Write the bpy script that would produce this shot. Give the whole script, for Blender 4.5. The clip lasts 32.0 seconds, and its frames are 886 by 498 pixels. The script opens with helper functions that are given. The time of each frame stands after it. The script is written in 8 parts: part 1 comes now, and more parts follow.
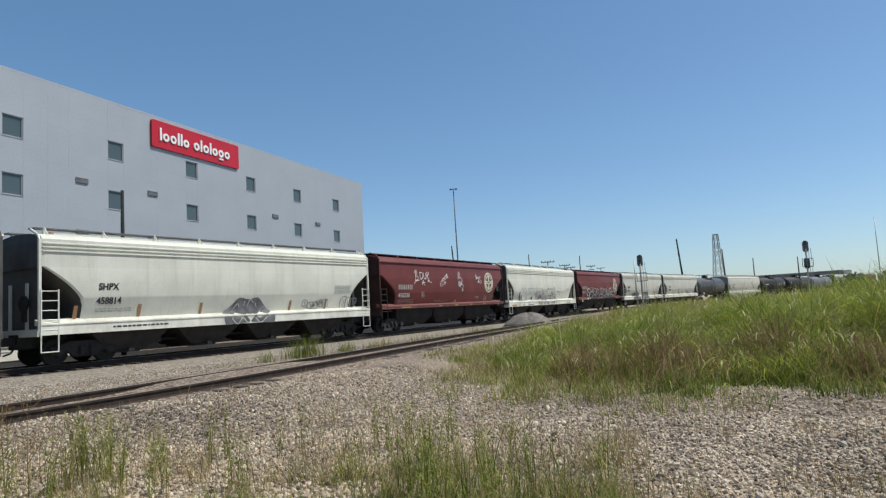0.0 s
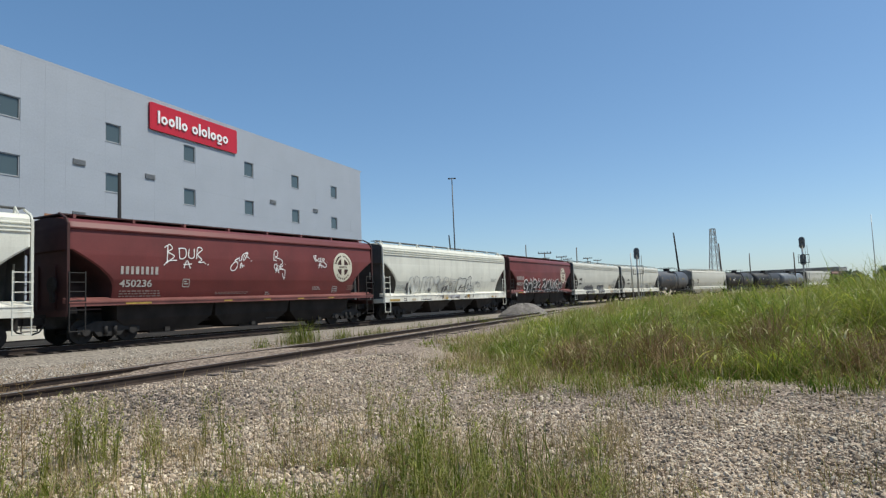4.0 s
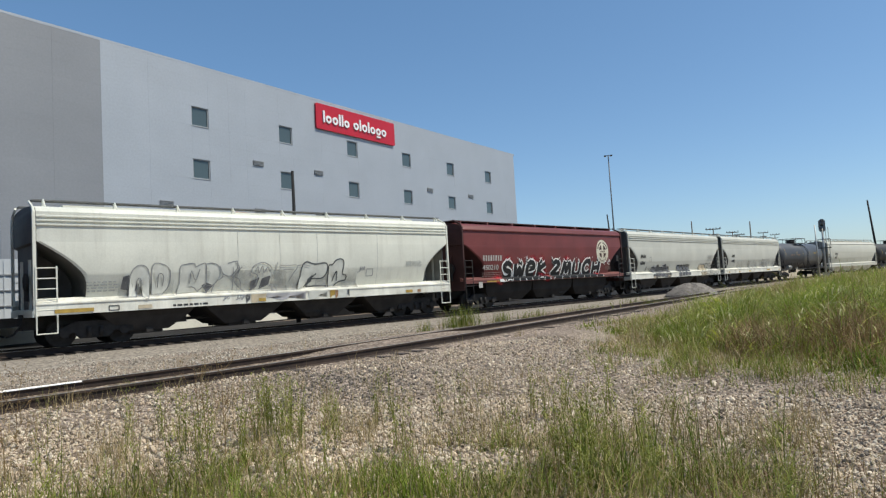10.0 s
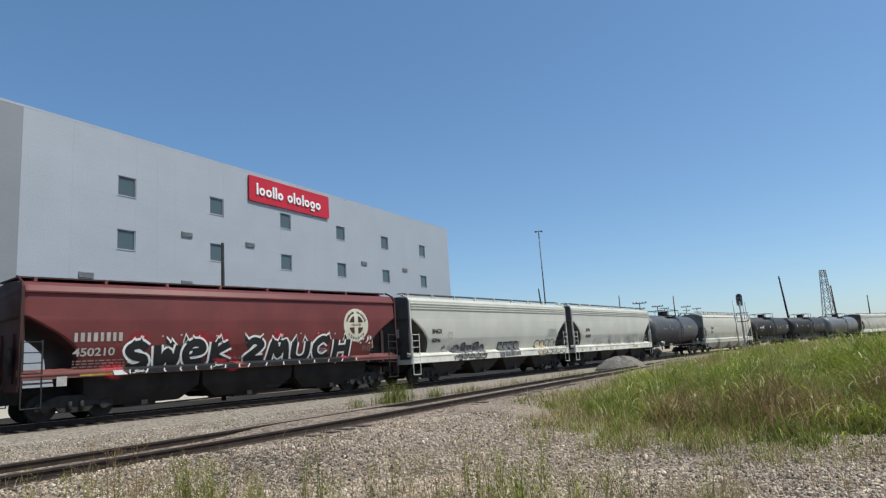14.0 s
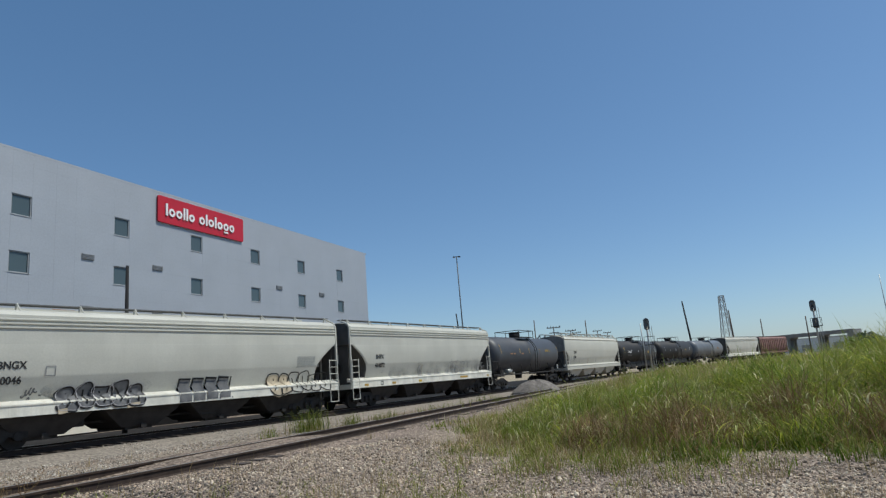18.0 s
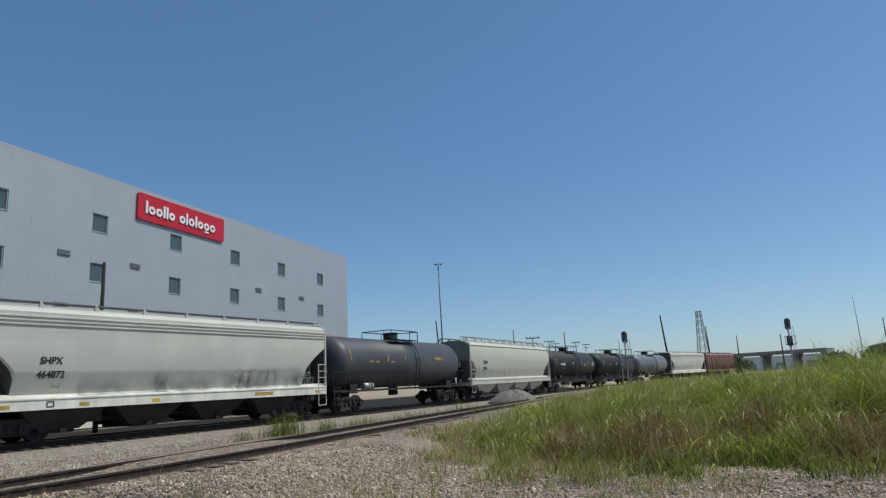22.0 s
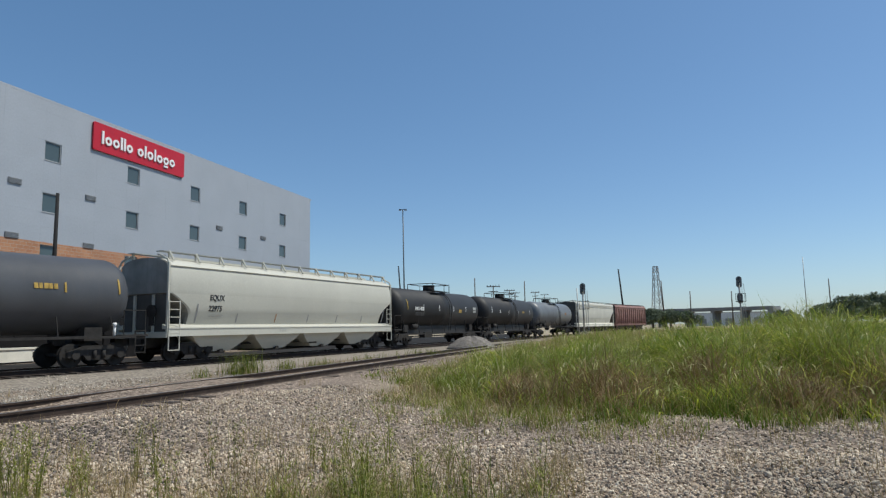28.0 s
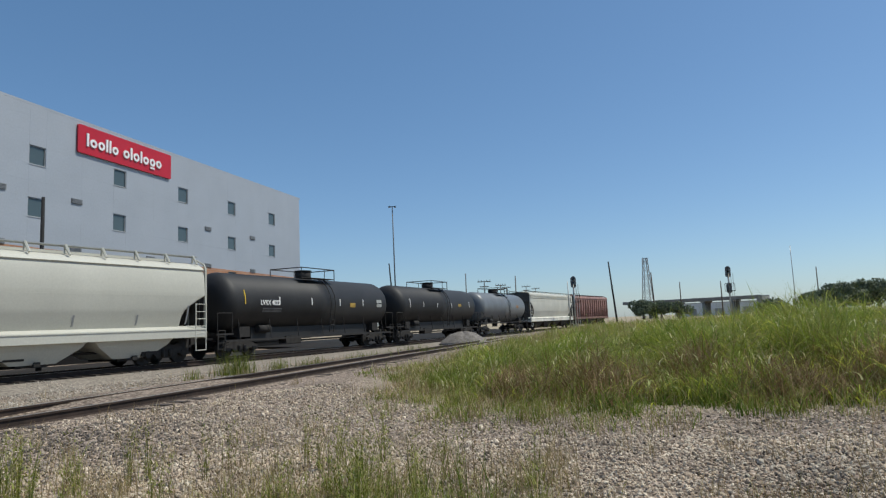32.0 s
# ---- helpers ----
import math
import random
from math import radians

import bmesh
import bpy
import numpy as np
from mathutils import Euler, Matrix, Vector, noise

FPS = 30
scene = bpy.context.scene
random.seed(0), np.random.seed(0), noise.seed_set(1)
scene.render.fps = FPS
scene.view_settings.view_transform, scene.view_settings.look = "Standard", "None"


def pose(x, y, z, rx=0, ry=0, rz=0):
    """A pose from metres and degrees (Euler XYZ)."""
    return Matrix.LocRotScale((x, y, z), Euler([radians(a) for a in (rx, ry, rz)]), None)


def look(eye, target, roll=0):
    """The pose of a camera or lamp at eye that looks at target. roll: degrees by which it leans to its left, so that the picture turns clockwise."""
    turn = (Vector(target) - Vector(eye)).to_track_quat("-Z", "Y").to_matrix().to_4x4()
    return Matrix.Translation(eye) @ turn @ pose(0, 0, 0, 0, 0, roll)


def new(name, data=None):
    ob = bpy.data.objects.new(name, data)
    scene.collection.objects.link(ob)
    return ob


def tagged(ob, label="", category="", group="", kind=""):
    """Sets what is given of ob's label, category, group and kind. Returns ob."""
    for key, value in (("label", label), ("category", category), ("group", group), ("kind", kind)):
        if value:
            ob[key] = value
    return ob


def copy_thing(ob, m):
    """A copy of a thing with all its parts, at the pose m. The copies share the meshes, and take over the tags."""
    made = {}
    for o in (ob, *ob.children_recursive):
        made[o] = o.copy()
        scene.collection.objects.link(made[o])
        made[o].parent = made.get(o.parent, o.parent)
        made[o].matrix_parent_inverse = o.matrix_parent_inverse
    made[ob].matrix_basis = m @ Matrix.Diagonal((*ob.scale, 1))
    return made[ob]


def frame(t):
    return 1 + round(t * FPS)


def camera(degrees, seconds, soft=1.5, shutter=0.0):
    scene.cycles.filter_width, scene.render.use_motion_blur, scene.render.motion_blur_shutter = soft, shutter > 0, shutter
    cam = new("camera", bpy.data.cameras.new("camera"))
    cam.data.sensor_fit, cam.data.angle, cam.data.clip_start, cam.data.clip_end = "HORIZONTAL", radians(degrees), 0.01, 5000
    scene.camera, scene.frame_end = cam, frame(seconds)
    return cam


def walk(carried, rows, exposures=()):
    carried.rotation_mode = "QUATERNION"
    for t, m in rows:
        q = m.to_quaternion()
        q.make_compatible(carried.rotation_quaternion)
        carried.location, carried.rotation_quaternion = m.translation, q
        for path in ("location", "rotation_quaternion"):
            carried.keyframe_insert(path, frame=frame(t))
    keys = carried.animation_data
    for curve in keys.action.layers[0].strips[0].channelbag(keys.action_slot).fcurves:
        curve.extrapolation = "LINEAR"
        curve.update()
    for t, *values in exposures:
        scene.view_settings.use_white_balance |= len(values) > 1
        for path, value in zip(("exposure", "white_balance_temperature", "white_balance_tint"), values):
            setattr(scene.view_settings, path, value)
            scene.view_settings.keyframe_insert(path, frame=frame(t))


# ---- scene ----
cam = camera(68.0, 32.0, soft=1.3)
EYE = (0.0, 0.0, 1.6)
# seconds, tilt, lean, turn
PATH = [
    (0, 95.18, 3.12, 0.28), (0.5, 95.27, 2.95, -0.14), (1, 95.39, 3.76, -0.63), (1.5, 95.43, 4.06, -1.32), (2, 95.34, 3.37, -1.67),
    (2.5, 94.93, 2.84, -1.92), (4.5, 94.05, 2.15, 0.73), (5, 93.92, 2.62, 1.60), (5.5, 94.27, 2.85, 3.61), (6, 94.58, 2.68, 6.75),
    (6.5, 94.68, 3.13, 8.30), (7, 94.64, 4.10, 9.70), (7.2, 94.31, 4.65, 10.08), (7.3, 93.80, 5.20, 10.64), (7.5, 91.46, 5.34, 14.21),
    (7.6, 91.61, 5.82, 16.78), (7.7, 91.85, 5.89, 20.51), (8, 92.31, 5.70, 25.03), (8.2, 92.55, 5.86, 24.25), (8.5, 92.43, 5.61, 20.22),
    (8.7, 93.06, 5.59, 19.49), (9, 93.37, 3.90, 17.61), (9.2, 93.40, 3.77, 13.49), (9.3, 93.38, 3.59, 11.62), (9.5, 93.34, 3.56, 10.35),
    (10, 93.38, 3.22, 13.64), (10.5, 93.41, 3.44, 18.50), (11, 93.28, 3.53, 20.51), (11.5, 93.05, 3.59, 21.71), (12, 93.11, 4.23, 22.08),
    (12.5, 95.81, 4.49, 17.97), (13, 97.82, 4.96, 15.29), (13.5, 98.63, 4.47, 12.69), (14, 99.45, 3.60, 7.89), (14.5, 99.87, 3.96, 6.52),
    (16.5, 101.15, 5.19, 8.38), (17, 101.18, 4.92, 6.77), (17.5, 101.29, 4.44, 3.10), (18, 101.12, 4.40, 0.80), (18.5, 101.15, 4.90, 2.66),
    (19, 101.38, 5.13, 2.61), (19.5, 101.58, 5.07, 2.18), (20, 101.76, 5.48, 2.12), (20.5, 102.21, 5.56, 2.33), (21, 102.52, 4.02, 3.19),
    (21.5, 102.11, 3.24, 2.58), (22, 101.64, 2.86, -1.12), (22.5, 101.21, 2.36, -2.35), (23, 100.53, 1.73, -2.80), (23.5, 100.09, 2.50, -3.08),
    (24, 99.92, 2.56, -3.05), (24.5, 99.38, 1.60, -2.97), (25, 98.53, 0.03, -3.35), (25.5, 97.81, -0.92, -3.65), (27.5, 96.38, 0.64, -4.28),
    (28, 96.85, 1.01, -4.57), (28.5, 97.13, 1.27, -4.45), (29, 97.31, 1.73, -2.93), (29.5, 97.46, 1.81, -1.53), (30, 97.14, 2.08, -1.08),
    (30.5, 96.78, 2.47, -1.02), (31, 96.38, 2.65, -1.56), (31.5, 96.29, 2.21, -3.08), (32, 96.49, 2.31, -5.27),
]
EXPOSURES = [(t, e, k, 5) for t, e, k in ((0, 0.09, 6170), (6, 0.12, 6150), (8, 0.06, 6190), (9, 0.17, 6220), (13, 0.17, 6130), (17, -0.13, 5960), (20, -0.19, 5960), (23, -0.2, 5950), (25.5, -0.17, 5980), (28, -0.03, 6050), (32, -0.07, 6050))]
walk(cam, [(t, pose(*EYE, rx, ry, rz)) for t, rx, ry, rz in PATH], EXPOSURES)

# ---- light ----
SUN_AZ, SUN_EL = 87.0, 59.0        # degrees, clockwise from +y
world = bpy.data.worlds.new("sky")
scene.world = world
world.use_nodes = True
_n = world.node_tree.nodes
_sky = _n.new("ShaderNodeTexSky")
_sky.sky_type, _sky.sun_disc = "NISHITA", False
_sky.sun_elevation, _sky.sun_rotation = radians(SUN_EL), radians(SUN_AZ)
_sky.altitude, _sky.air_density, _sky.dust_density, _sky.ozone_density = 200, 0.9, 0.6, 2.1
_n["Background"].inputs["Strength"].default_value = 0.092
world.node_tree.links.new(_sky.outputs[0], _n["Background"].inputs["Color"])
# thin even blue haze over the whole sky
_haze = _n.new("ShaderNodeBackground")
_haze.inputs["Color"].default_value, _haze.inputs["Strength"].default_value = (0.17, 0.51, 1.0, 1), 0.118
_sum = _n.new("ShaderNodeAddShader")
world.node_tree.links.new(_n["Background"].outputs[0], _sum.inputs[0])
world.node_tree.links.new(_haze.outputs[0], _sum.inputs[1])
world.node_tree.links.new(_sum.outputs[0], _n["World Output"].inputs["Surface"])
_sd = bpy.data.lights.new("sun", "SUN")
_sd.energy, _sd.angle, _sd.color = 4.4, radians(0.55), (1.0, 0.915, 0.79)
sun = new("sun", _sd)
_sv = Vector((math.sin(radians(SUN_AZ)) * math.cos(radians(SUN_EL)), math.cos(radians(SUN_AZ)) * math.cos(radians(SUN_EL)), math.sin(radians(SUN_EL))))
sun.matrix_world = look(_sv * 80, (0, 0, 0))


# ---- materials ----
def mat(name, color, rough=0.6, metal=0.0, var=0.25, scale=3.0, fine=40.0, bump=0.15, tint=None, streak=0.0, streak_col=(0.12, 0.1, 0.08), spec=0.4, obj_rand=0.0):
    """Painted or plain surface: base colour, broad stains, fine grain, run-down streaks and relief."""
    m = bpy.data.materials.new(name)
    m.use_nodes = True
    nt = m.node_tree
    N, L = nt.nodes, nt.links
    b = N["Principled BSDF"]
    b.inputs["Roughness"].default_value = rough
    b.inputs["Metallic"].default_value = metal
    b.inputs["Specular IOR Level"].default_value = spec
    tc = N.new("ShaderNodeTexCoord")
    n1 = N.new("ShaderNodeTexNoise"); n1.inputs["Scale"].default_value = scale; n1.inputs["Detail"].default_value = 6
    n2 = N.new("ShaderNodeTexNoise"); n2.inputs["Scale"].default_value = fine; n2.inputs["Detail"].default_value = 4
    L.new(tc.outputs["Object"], n1.inputs["Vector"]); L.new(tc.outputs["Object"], n2.inputs["Vector"])
    dark = tuple(c * (1 - var) for c in color) if tint is None else tint
    light = tuple(min(1, c * (1 + var * 0.5)) for c in color)
    r1 = N.new("ShaderNodeValToRGB")
    r1.color_ramp.elements[0].position, r1.color_ramp.elements[1].position = 0.32, 0.68
    r1.color_ramp.elements[0].color, r1.color_ramp.elements[1].color = (*dark, 1), (*light, 1)
    L.new(n1.outputs["Fac"], r1.inputs["Fac"])
    mx = N.new("ShaderNodeMix"); mx.data_type, mx.blend_type = "RGBA", "MULTIPLY"
    mx.inputs[0].default_value = 0.35
    r2 = N.new("ShaderNodeValToRGB")
    r2.color_ramp.elements[0].color, r2.color_ramp.elements[1].color = (0.55, 0.55, 0.55, 1), (1.15, 1.15, 1.15, 1)
    L.new(n2.outputs["Fac"], r2.inputs["Fac"])
    L.new(r1.outputs["Color"], mx.inputs[6]); L.new(r2.outputs["Color"], mx.inputs[7])
    col = mx.outputs[2]
    if streak > 0:
        mp = N.new("ShaderNodeMapping"); mp.inputs["Scale"].default_value = (2.2, 2.2, 0.16)
        n3 = N.new("ShaderNodeTexNoise"); n3.inputs["Scale"].default_value = 1.6; n3.inputs["Detail"].default_value = 8; n3.inputs["Roughness"].default_value = 0.7
        L.new(tc.outputs["Object"], mp.inputs["Vector"]); L.new(mp.outputs["Vector"], n3.inputs["Vector"])
        r3 = N.new("ShaderNodeValToRGB")
        r3.color_ramp.elements[0].position, r3.color_ramp.elements[1].position = 0.5, 0.78
        r3.color_ramp.elements[0].color, r3.color_ramp.elements[1].color = (0, 0, 0, 1), (streak, streak, streak, 1)
        L.new(n3.outputs["Fac"], r3.inputs["Fac"])
        m2 = N.new("ShaderNodeMix"); m2.data_type = "RGBA"
        L.new(r3.outputs["Color"], m2.inputs[0]); L.new(col, m2.inputs[6]); m2.inputs[7].default_value = (*streak_col, 1)
        col = m2.outputs[2]
    if obj_rand > 0:
        oi = N.new("ShaderNodeObjectInfo")
        mr = N.new("ShaderNodeMapRange"); mr.inputs[3].default_value, mr.inputs[4].default_value = 1 - obj_rand, 1 + obj_rand
        L.new(oi.outputs["Random"], mr.inputs[0])
        m3 = N.new("ShaderNodeMix"); m3.data_type, m3.blend_type = "RGBA", "MULTIPLY"; m3.inputs[0].default_value = 1.0
        L.new(col, m3.inputs[6]); L.new(mr.outputs[0], m3.inputs[7])
        col = m3.outputs[2]
    L.new(col, b.inputs["Base Color"])
    if bump > 0:
        bp = N.new("ShaderNodeBump"); bp.inputs["Strength"].default_value = bump; bp.inputs["Distance"].default_value = 0.02
        L.new(n2.outputs["Fac"], bp.inputs["Height"]); L.new(bp.outputs["Normal"], b.inputs["Normal"])
    return m


def island_mat(name, cols, rough=0.8, trans=0.0, spec=0.25):
    """Loose pieces (stones, blades): colour picked piece by piece."""
    m = bpy.data.materials.new(name)
    m.use_nodes = True
    N, L = m.node_tree.nodes, m.node_tree.links
    b = N["Principled BSDF"]
    b.inputs["Roughness"].default_value = rough
    b.inputs["Specular IOR Level"].default_value = spec
    g = N.new("ShaderNodeNewGeometry")
    r = N.new("ShaderNodeValToRGB")
    e = r.color_ramp.elements
    while len(e) < len(cols):
        e.new(0.5)
    for i, c in enumerate(cols):
        e[i].position, e[i].color = i / (len(cols) - 1), (*c, 1)
    L.new(g.outputs["Random Per Island"], r.inputs["Fac"])
    tc = N.new("ShaderNodeTexCoord")
    n = N.new("ShaderNodeTexNoise"); n.inputs["Scale"].default_value = 0.6; n.inputs["Detail"].default_value = 5
    L.new(tc.outputs["Object"], n.inputs["Vector"])
    r2 = N.new("ShaderNodeValToRGB")
    r2.color_ramp.elements[0].position, r2.color_ramp.elements[1].position = 0.3, 0.7
    r2.color_ramp.elements[0].color, r2.color_ramp.elements[1].color = (0.72, 0.72, 0.72, 1), (1.15, 1.15, 1.15, 1)
    L.new(n.outputs["Fac"], r2.inputs["Fac"])
    mx = N.new("ShaderNodeMix"); mx.data_type, mx.blend_type = "RGBA", "MULTIPLY"; mx.inputs[0].default_value = 1.0
    L.new(r.outputs["Color"], mx.inputs[6]); L.new(r2.outputs["Color"], mx.inputs[7])
    L.new(mx.outputs[2], b.inputs["Base Color"])
    if trans > 0:
        t = N.new("ShaderNodeBsdfTranslucent")
        L.new(mx.outputs[2], t.inputs["Color"])
        ms = N.new("ShaderNodeMixShader"); ms.inputs[0].default_value = trans
        L.new(b.outputs[0], ms.inputs[1]); L.new(t.outputs[0], ms.inputs[2])
        L.new(ms.outputs[0], N["Material Output"].inputs["Surface"])
    return m


WHITE = mat("white_car_paint", (0.7, 0.69, 0.6), 0.55, var=0.1, scale=0.7, fine=18, bump=0.04, streak=0.4, streak_col=(0.36, 0.33, 0.27))
WHITE2 = mat("clean_white_car_paint", (0.545, 0.535, 0.47), 0.58, var=0.1, scale=0.6, fine=18, bump=0.04, streak=0.25, streak_col=(0.4, 0.38, 0.33))
CREAM = mat("light_grey_car_paint", (0.525, 0.51, 0.44), 0.58, var=0.06, scale=0.5, fine=14, bump=0.03, streak=0.12, streak_col=(0.36, 0.34, 0.3))
SILL = mat("white_sill_paint", (0.74, 0.72, 0.63), 0.5, var=0.22, scale=1.6, fine=22, bump=0.06, streak=0.4, streak_col=(0.3, 0.2, 0.1))
RED = mat("oxide_red_car_paint", (0.15, 0.031, 0.028), 0.55, var=0.22, scale=0.6, fine=18, bump=0.06, streak=0.35, streak_col=(0.085, 0.028, 0.024))
REDSILL = mat("faded_red_sill_paint", (0.19, 0.07, 0.06), 0.55, var=0.25, scale=1.6, fine=22, bump=0.06)
TANKGREY = mat("dark_grey_tank_paint", (0.068, 0.071, 0.079), 0.5, var=0.2, scale=0.7, fine=16, bump=0.03, streak=0.4, streak_col=(0.09, 0.085, 0.08))
TANKBLACK = mat("black_tank_paint", (0.021, 0.02, 0.02), 0.6, var=0.3, scale=0.7, fine=16, bump=0.03, streak=0.3, streak_col=(0.05, 0.04, 0.035))
TANKLIGHT = mat("grey_tank_paint", (0.16, 0.17, 0.18), 0.42, var=0.15, scale=0.7, fine=16, bump=0.03, streak=0.3, streak_col=(0.08, 0.07, 0.06))
IRON = mat("grimy_black_iron", (0.029, 0.026, 0.024), 0.85, var=0.4, scale=5, fine=50, bump=0.2)
RUST = mat("rusty_steel", (0.042, 0.027, 0.02), 0.85, var=0.4, scale=6, fine=60, bump=0.25)
STEEL = mat("worn_rail_steel", (0.55, 0.52, 0.49), 0.3, metal=0.9, var=0.25, scale=2, fine=40, bump=0.05)
# rail steel brightened to carry a sun glint
GLINTSTEEL = mat("worn_rail_glint_steel", (0.72, 0.7, 0.67), 0.42, metal=0.75, var=0.12, scale=3, fine=40, bump=0.05)
GALV = mat("galvanised_steel", (0.42, 0.42, 0.4), 0.5, metal=0.5, var=0.2, scale=3, fine=40, bump=0.05)
YELLOW = mat("yellow_marking", (0.6, 0.42, 0.03), 0.5, var=0.2, scale=4, bump=0)
INK = mat("black_lettering_paint", (0.03, 0.03, 0.032), 0.55, var=0.3, scale=8, bump=0)
SPRAY = mat("black_spray_paint", (0.03, 0.032, 0.036), 0.6, var=0.6, scale=4, bump=0, tint=(0.12, 0.125, 0.125))
SPRAYPALE = mat("faded_grey_spray_paint", (0.27, 0.27, 0.27), 0.6, var=0.3, scale=2.5, bump=0)
LETTER = mat("faded_white_lettering", (0.42, 0.4, 0.37), 0.6, var=0.2, scale=6, bump=0)
# car-end grime, with the shade on the ends darkened into the colour
GRIMESHADE = mat("grimy_shaded_end_paint", (0.085, 0.082, 0.076), 0.75, var=0.35, scale=1.2, fine=20, bump=0.1, streak=0.7, streak_col=(0.06, 0.055, 0.05))
BLACKSPRAY = mat("deep_black_spray", (0.012, 0.012, 0.013), 0.6, var=0.4, scale=5, bump=0)
OUTLINE = mat("thin_grey_outline_spray", (0.17, 0.17, 0.175), 0.65, var=0.5, scale=3, bump=0, tint=(0.33, 0.33, 0.32))
PALERUST = mat("bleached_rust_red_paint", (0.27, 0.15, 0.125), 0.7, var=0.35, scale=1.0, fine=20, bump=0.06)
HEAP = mat("grey_gravel_heap", (0.22, 0.195, 0.17), 0.95, var=0.4, scale=7, fine=30, bump=0.8)
# cream car ends: grime plus their shade in the colour
SHADECREAM = mat("grimy_shaded_cream_end_paint", (0.24, 0.235, 0.215), 0.7, var=0.3, scale=1.2, fine=20, bump=0.1, streak=0.6, streak_col=(0.09, 0.085, 0.08))
# lighter copy for the end that the sun reaches, sunlight in the colour
SUNLITGRIME = mat("grimy_sunlit_end_paint", (0.34, 0.33, 0.29), 0.7, var=0.3, scale=1.2, fine=20, bump=0.1, streak=0.6, streak_col=(0.12, 0.11, 0.1))
# dark red for emblem print and red car ends, end shade included
GRIMESHADERED = mat("grimy_shaded_red_paint", (0.055, 0.02, 0.018), 0.75, var=0.35, scale=1.2, fine=20, bump=0.1)
# black signal paint lightened to grey, distance haze in the colour
SIGNALGREY = mat("hazed_black_signal_paint", (0.19, 0.2, 0.21), 0.7, var=0.2, scale=3, bump=0)
CREAMPAINT = mat("cream_emblem_paint", (0.62, 0.58, 0.46), 0.6, var=0.12, scale=3, bump=0)
PRINT = mat("faded_small_print", (0.24, 0.18, 0.16), 0.6, var=0.2, scale=6, bump=0)
YELLOWDULL = mat("dull_yellow_reflector", (0.44, 0.29, 0.06), 0.5, var=0.3, scale=5, bump=0)
RUSTMARK = mat("faded_orange_brown_mark", (0.36, 0.2, 0.1), 0.7, var=0.3, scale=5, bump=0)
SMOKE = mat("smoky_dark_grey_spray", (0.06, 0.06, 0.065), 0.65, var=0.5, scale=3, bump=0, tint=(0.15, 0.15, 0.15))
FAINT = mat("faint_grey_stencil", (0.4, 0.4, 0.37), 0.6, var=0.2, scale=6, bump=0)
WALKWAY = mat("grey_walkway_steel", (0.17, 0.17, 0.165), 0.6, metal=0.2, var=0.25, scale=4, bump=0.05)
PALEFILL = mat("off_white_spray_fill", (0.62, 0.615, 0.55), 0.6, var=0.15, scale=2.5, bump=0)
LILAC = mat("pale_lilac_spray", (0.47, 0.455, 0.46), 0.6, var=0.2, scale=3, bump=0)
TAN = mat("tan_spray_fill", (0.56, 0.47, 0.33), 0.6, var=0.25, scale=3, bump=0)
SHOULDER = mat("grey_crushed_stone", (0.29, 0.252, 0.208), 0.95, var=0.45, scale=9, fine=32, bump=0.9, spec=0.15)
DARKBED = mat("very_dark_ballast", (0.03, 0.026, 0.024), 0.95, var=0.5, scale=6, fine=25, bump=0.9, spec=0.1)
PALECONCRETE = mat("sun_bleached_concrete", (0.75, 0.72, 0.62), 0.85, var=0.15, scale=0.5, fine=12, bump=0.08)
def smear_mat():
    """Thin grey smear: dense at its foot, broken up and fading upwards."""
    m = mat("thin_grey_smear", (0.2, 0.2, 0.195), 0.7, var=0.3, scale=3, bump=0)
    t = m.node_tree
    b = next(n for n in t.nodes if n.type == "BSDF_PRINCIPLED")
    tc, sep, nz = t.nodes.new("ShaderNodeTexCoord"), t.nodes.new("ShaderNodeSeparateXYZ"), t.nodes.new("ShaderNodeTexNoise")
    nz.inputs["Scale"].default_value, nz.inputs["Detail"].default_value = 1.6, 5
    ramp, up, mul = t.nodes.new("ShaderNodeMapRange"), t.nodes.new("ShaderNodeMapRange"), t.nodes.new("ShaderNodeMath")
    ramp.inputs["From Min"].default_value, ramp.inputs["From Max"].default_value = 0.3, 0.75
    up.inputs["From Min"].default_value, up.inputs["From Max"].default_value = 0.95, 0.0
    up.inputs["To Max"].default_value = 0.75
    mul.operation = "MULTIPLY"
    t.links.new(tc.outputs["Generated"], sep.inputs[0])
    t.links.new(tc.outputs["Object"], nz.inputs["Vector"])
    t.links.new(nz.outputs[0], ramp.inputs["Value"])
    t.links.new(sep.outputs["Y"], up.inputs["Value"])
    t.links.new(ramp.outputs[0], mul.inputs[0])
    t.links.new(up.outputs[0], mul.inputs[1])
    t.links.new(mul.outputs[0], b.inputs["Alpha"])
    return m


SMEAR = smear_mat()


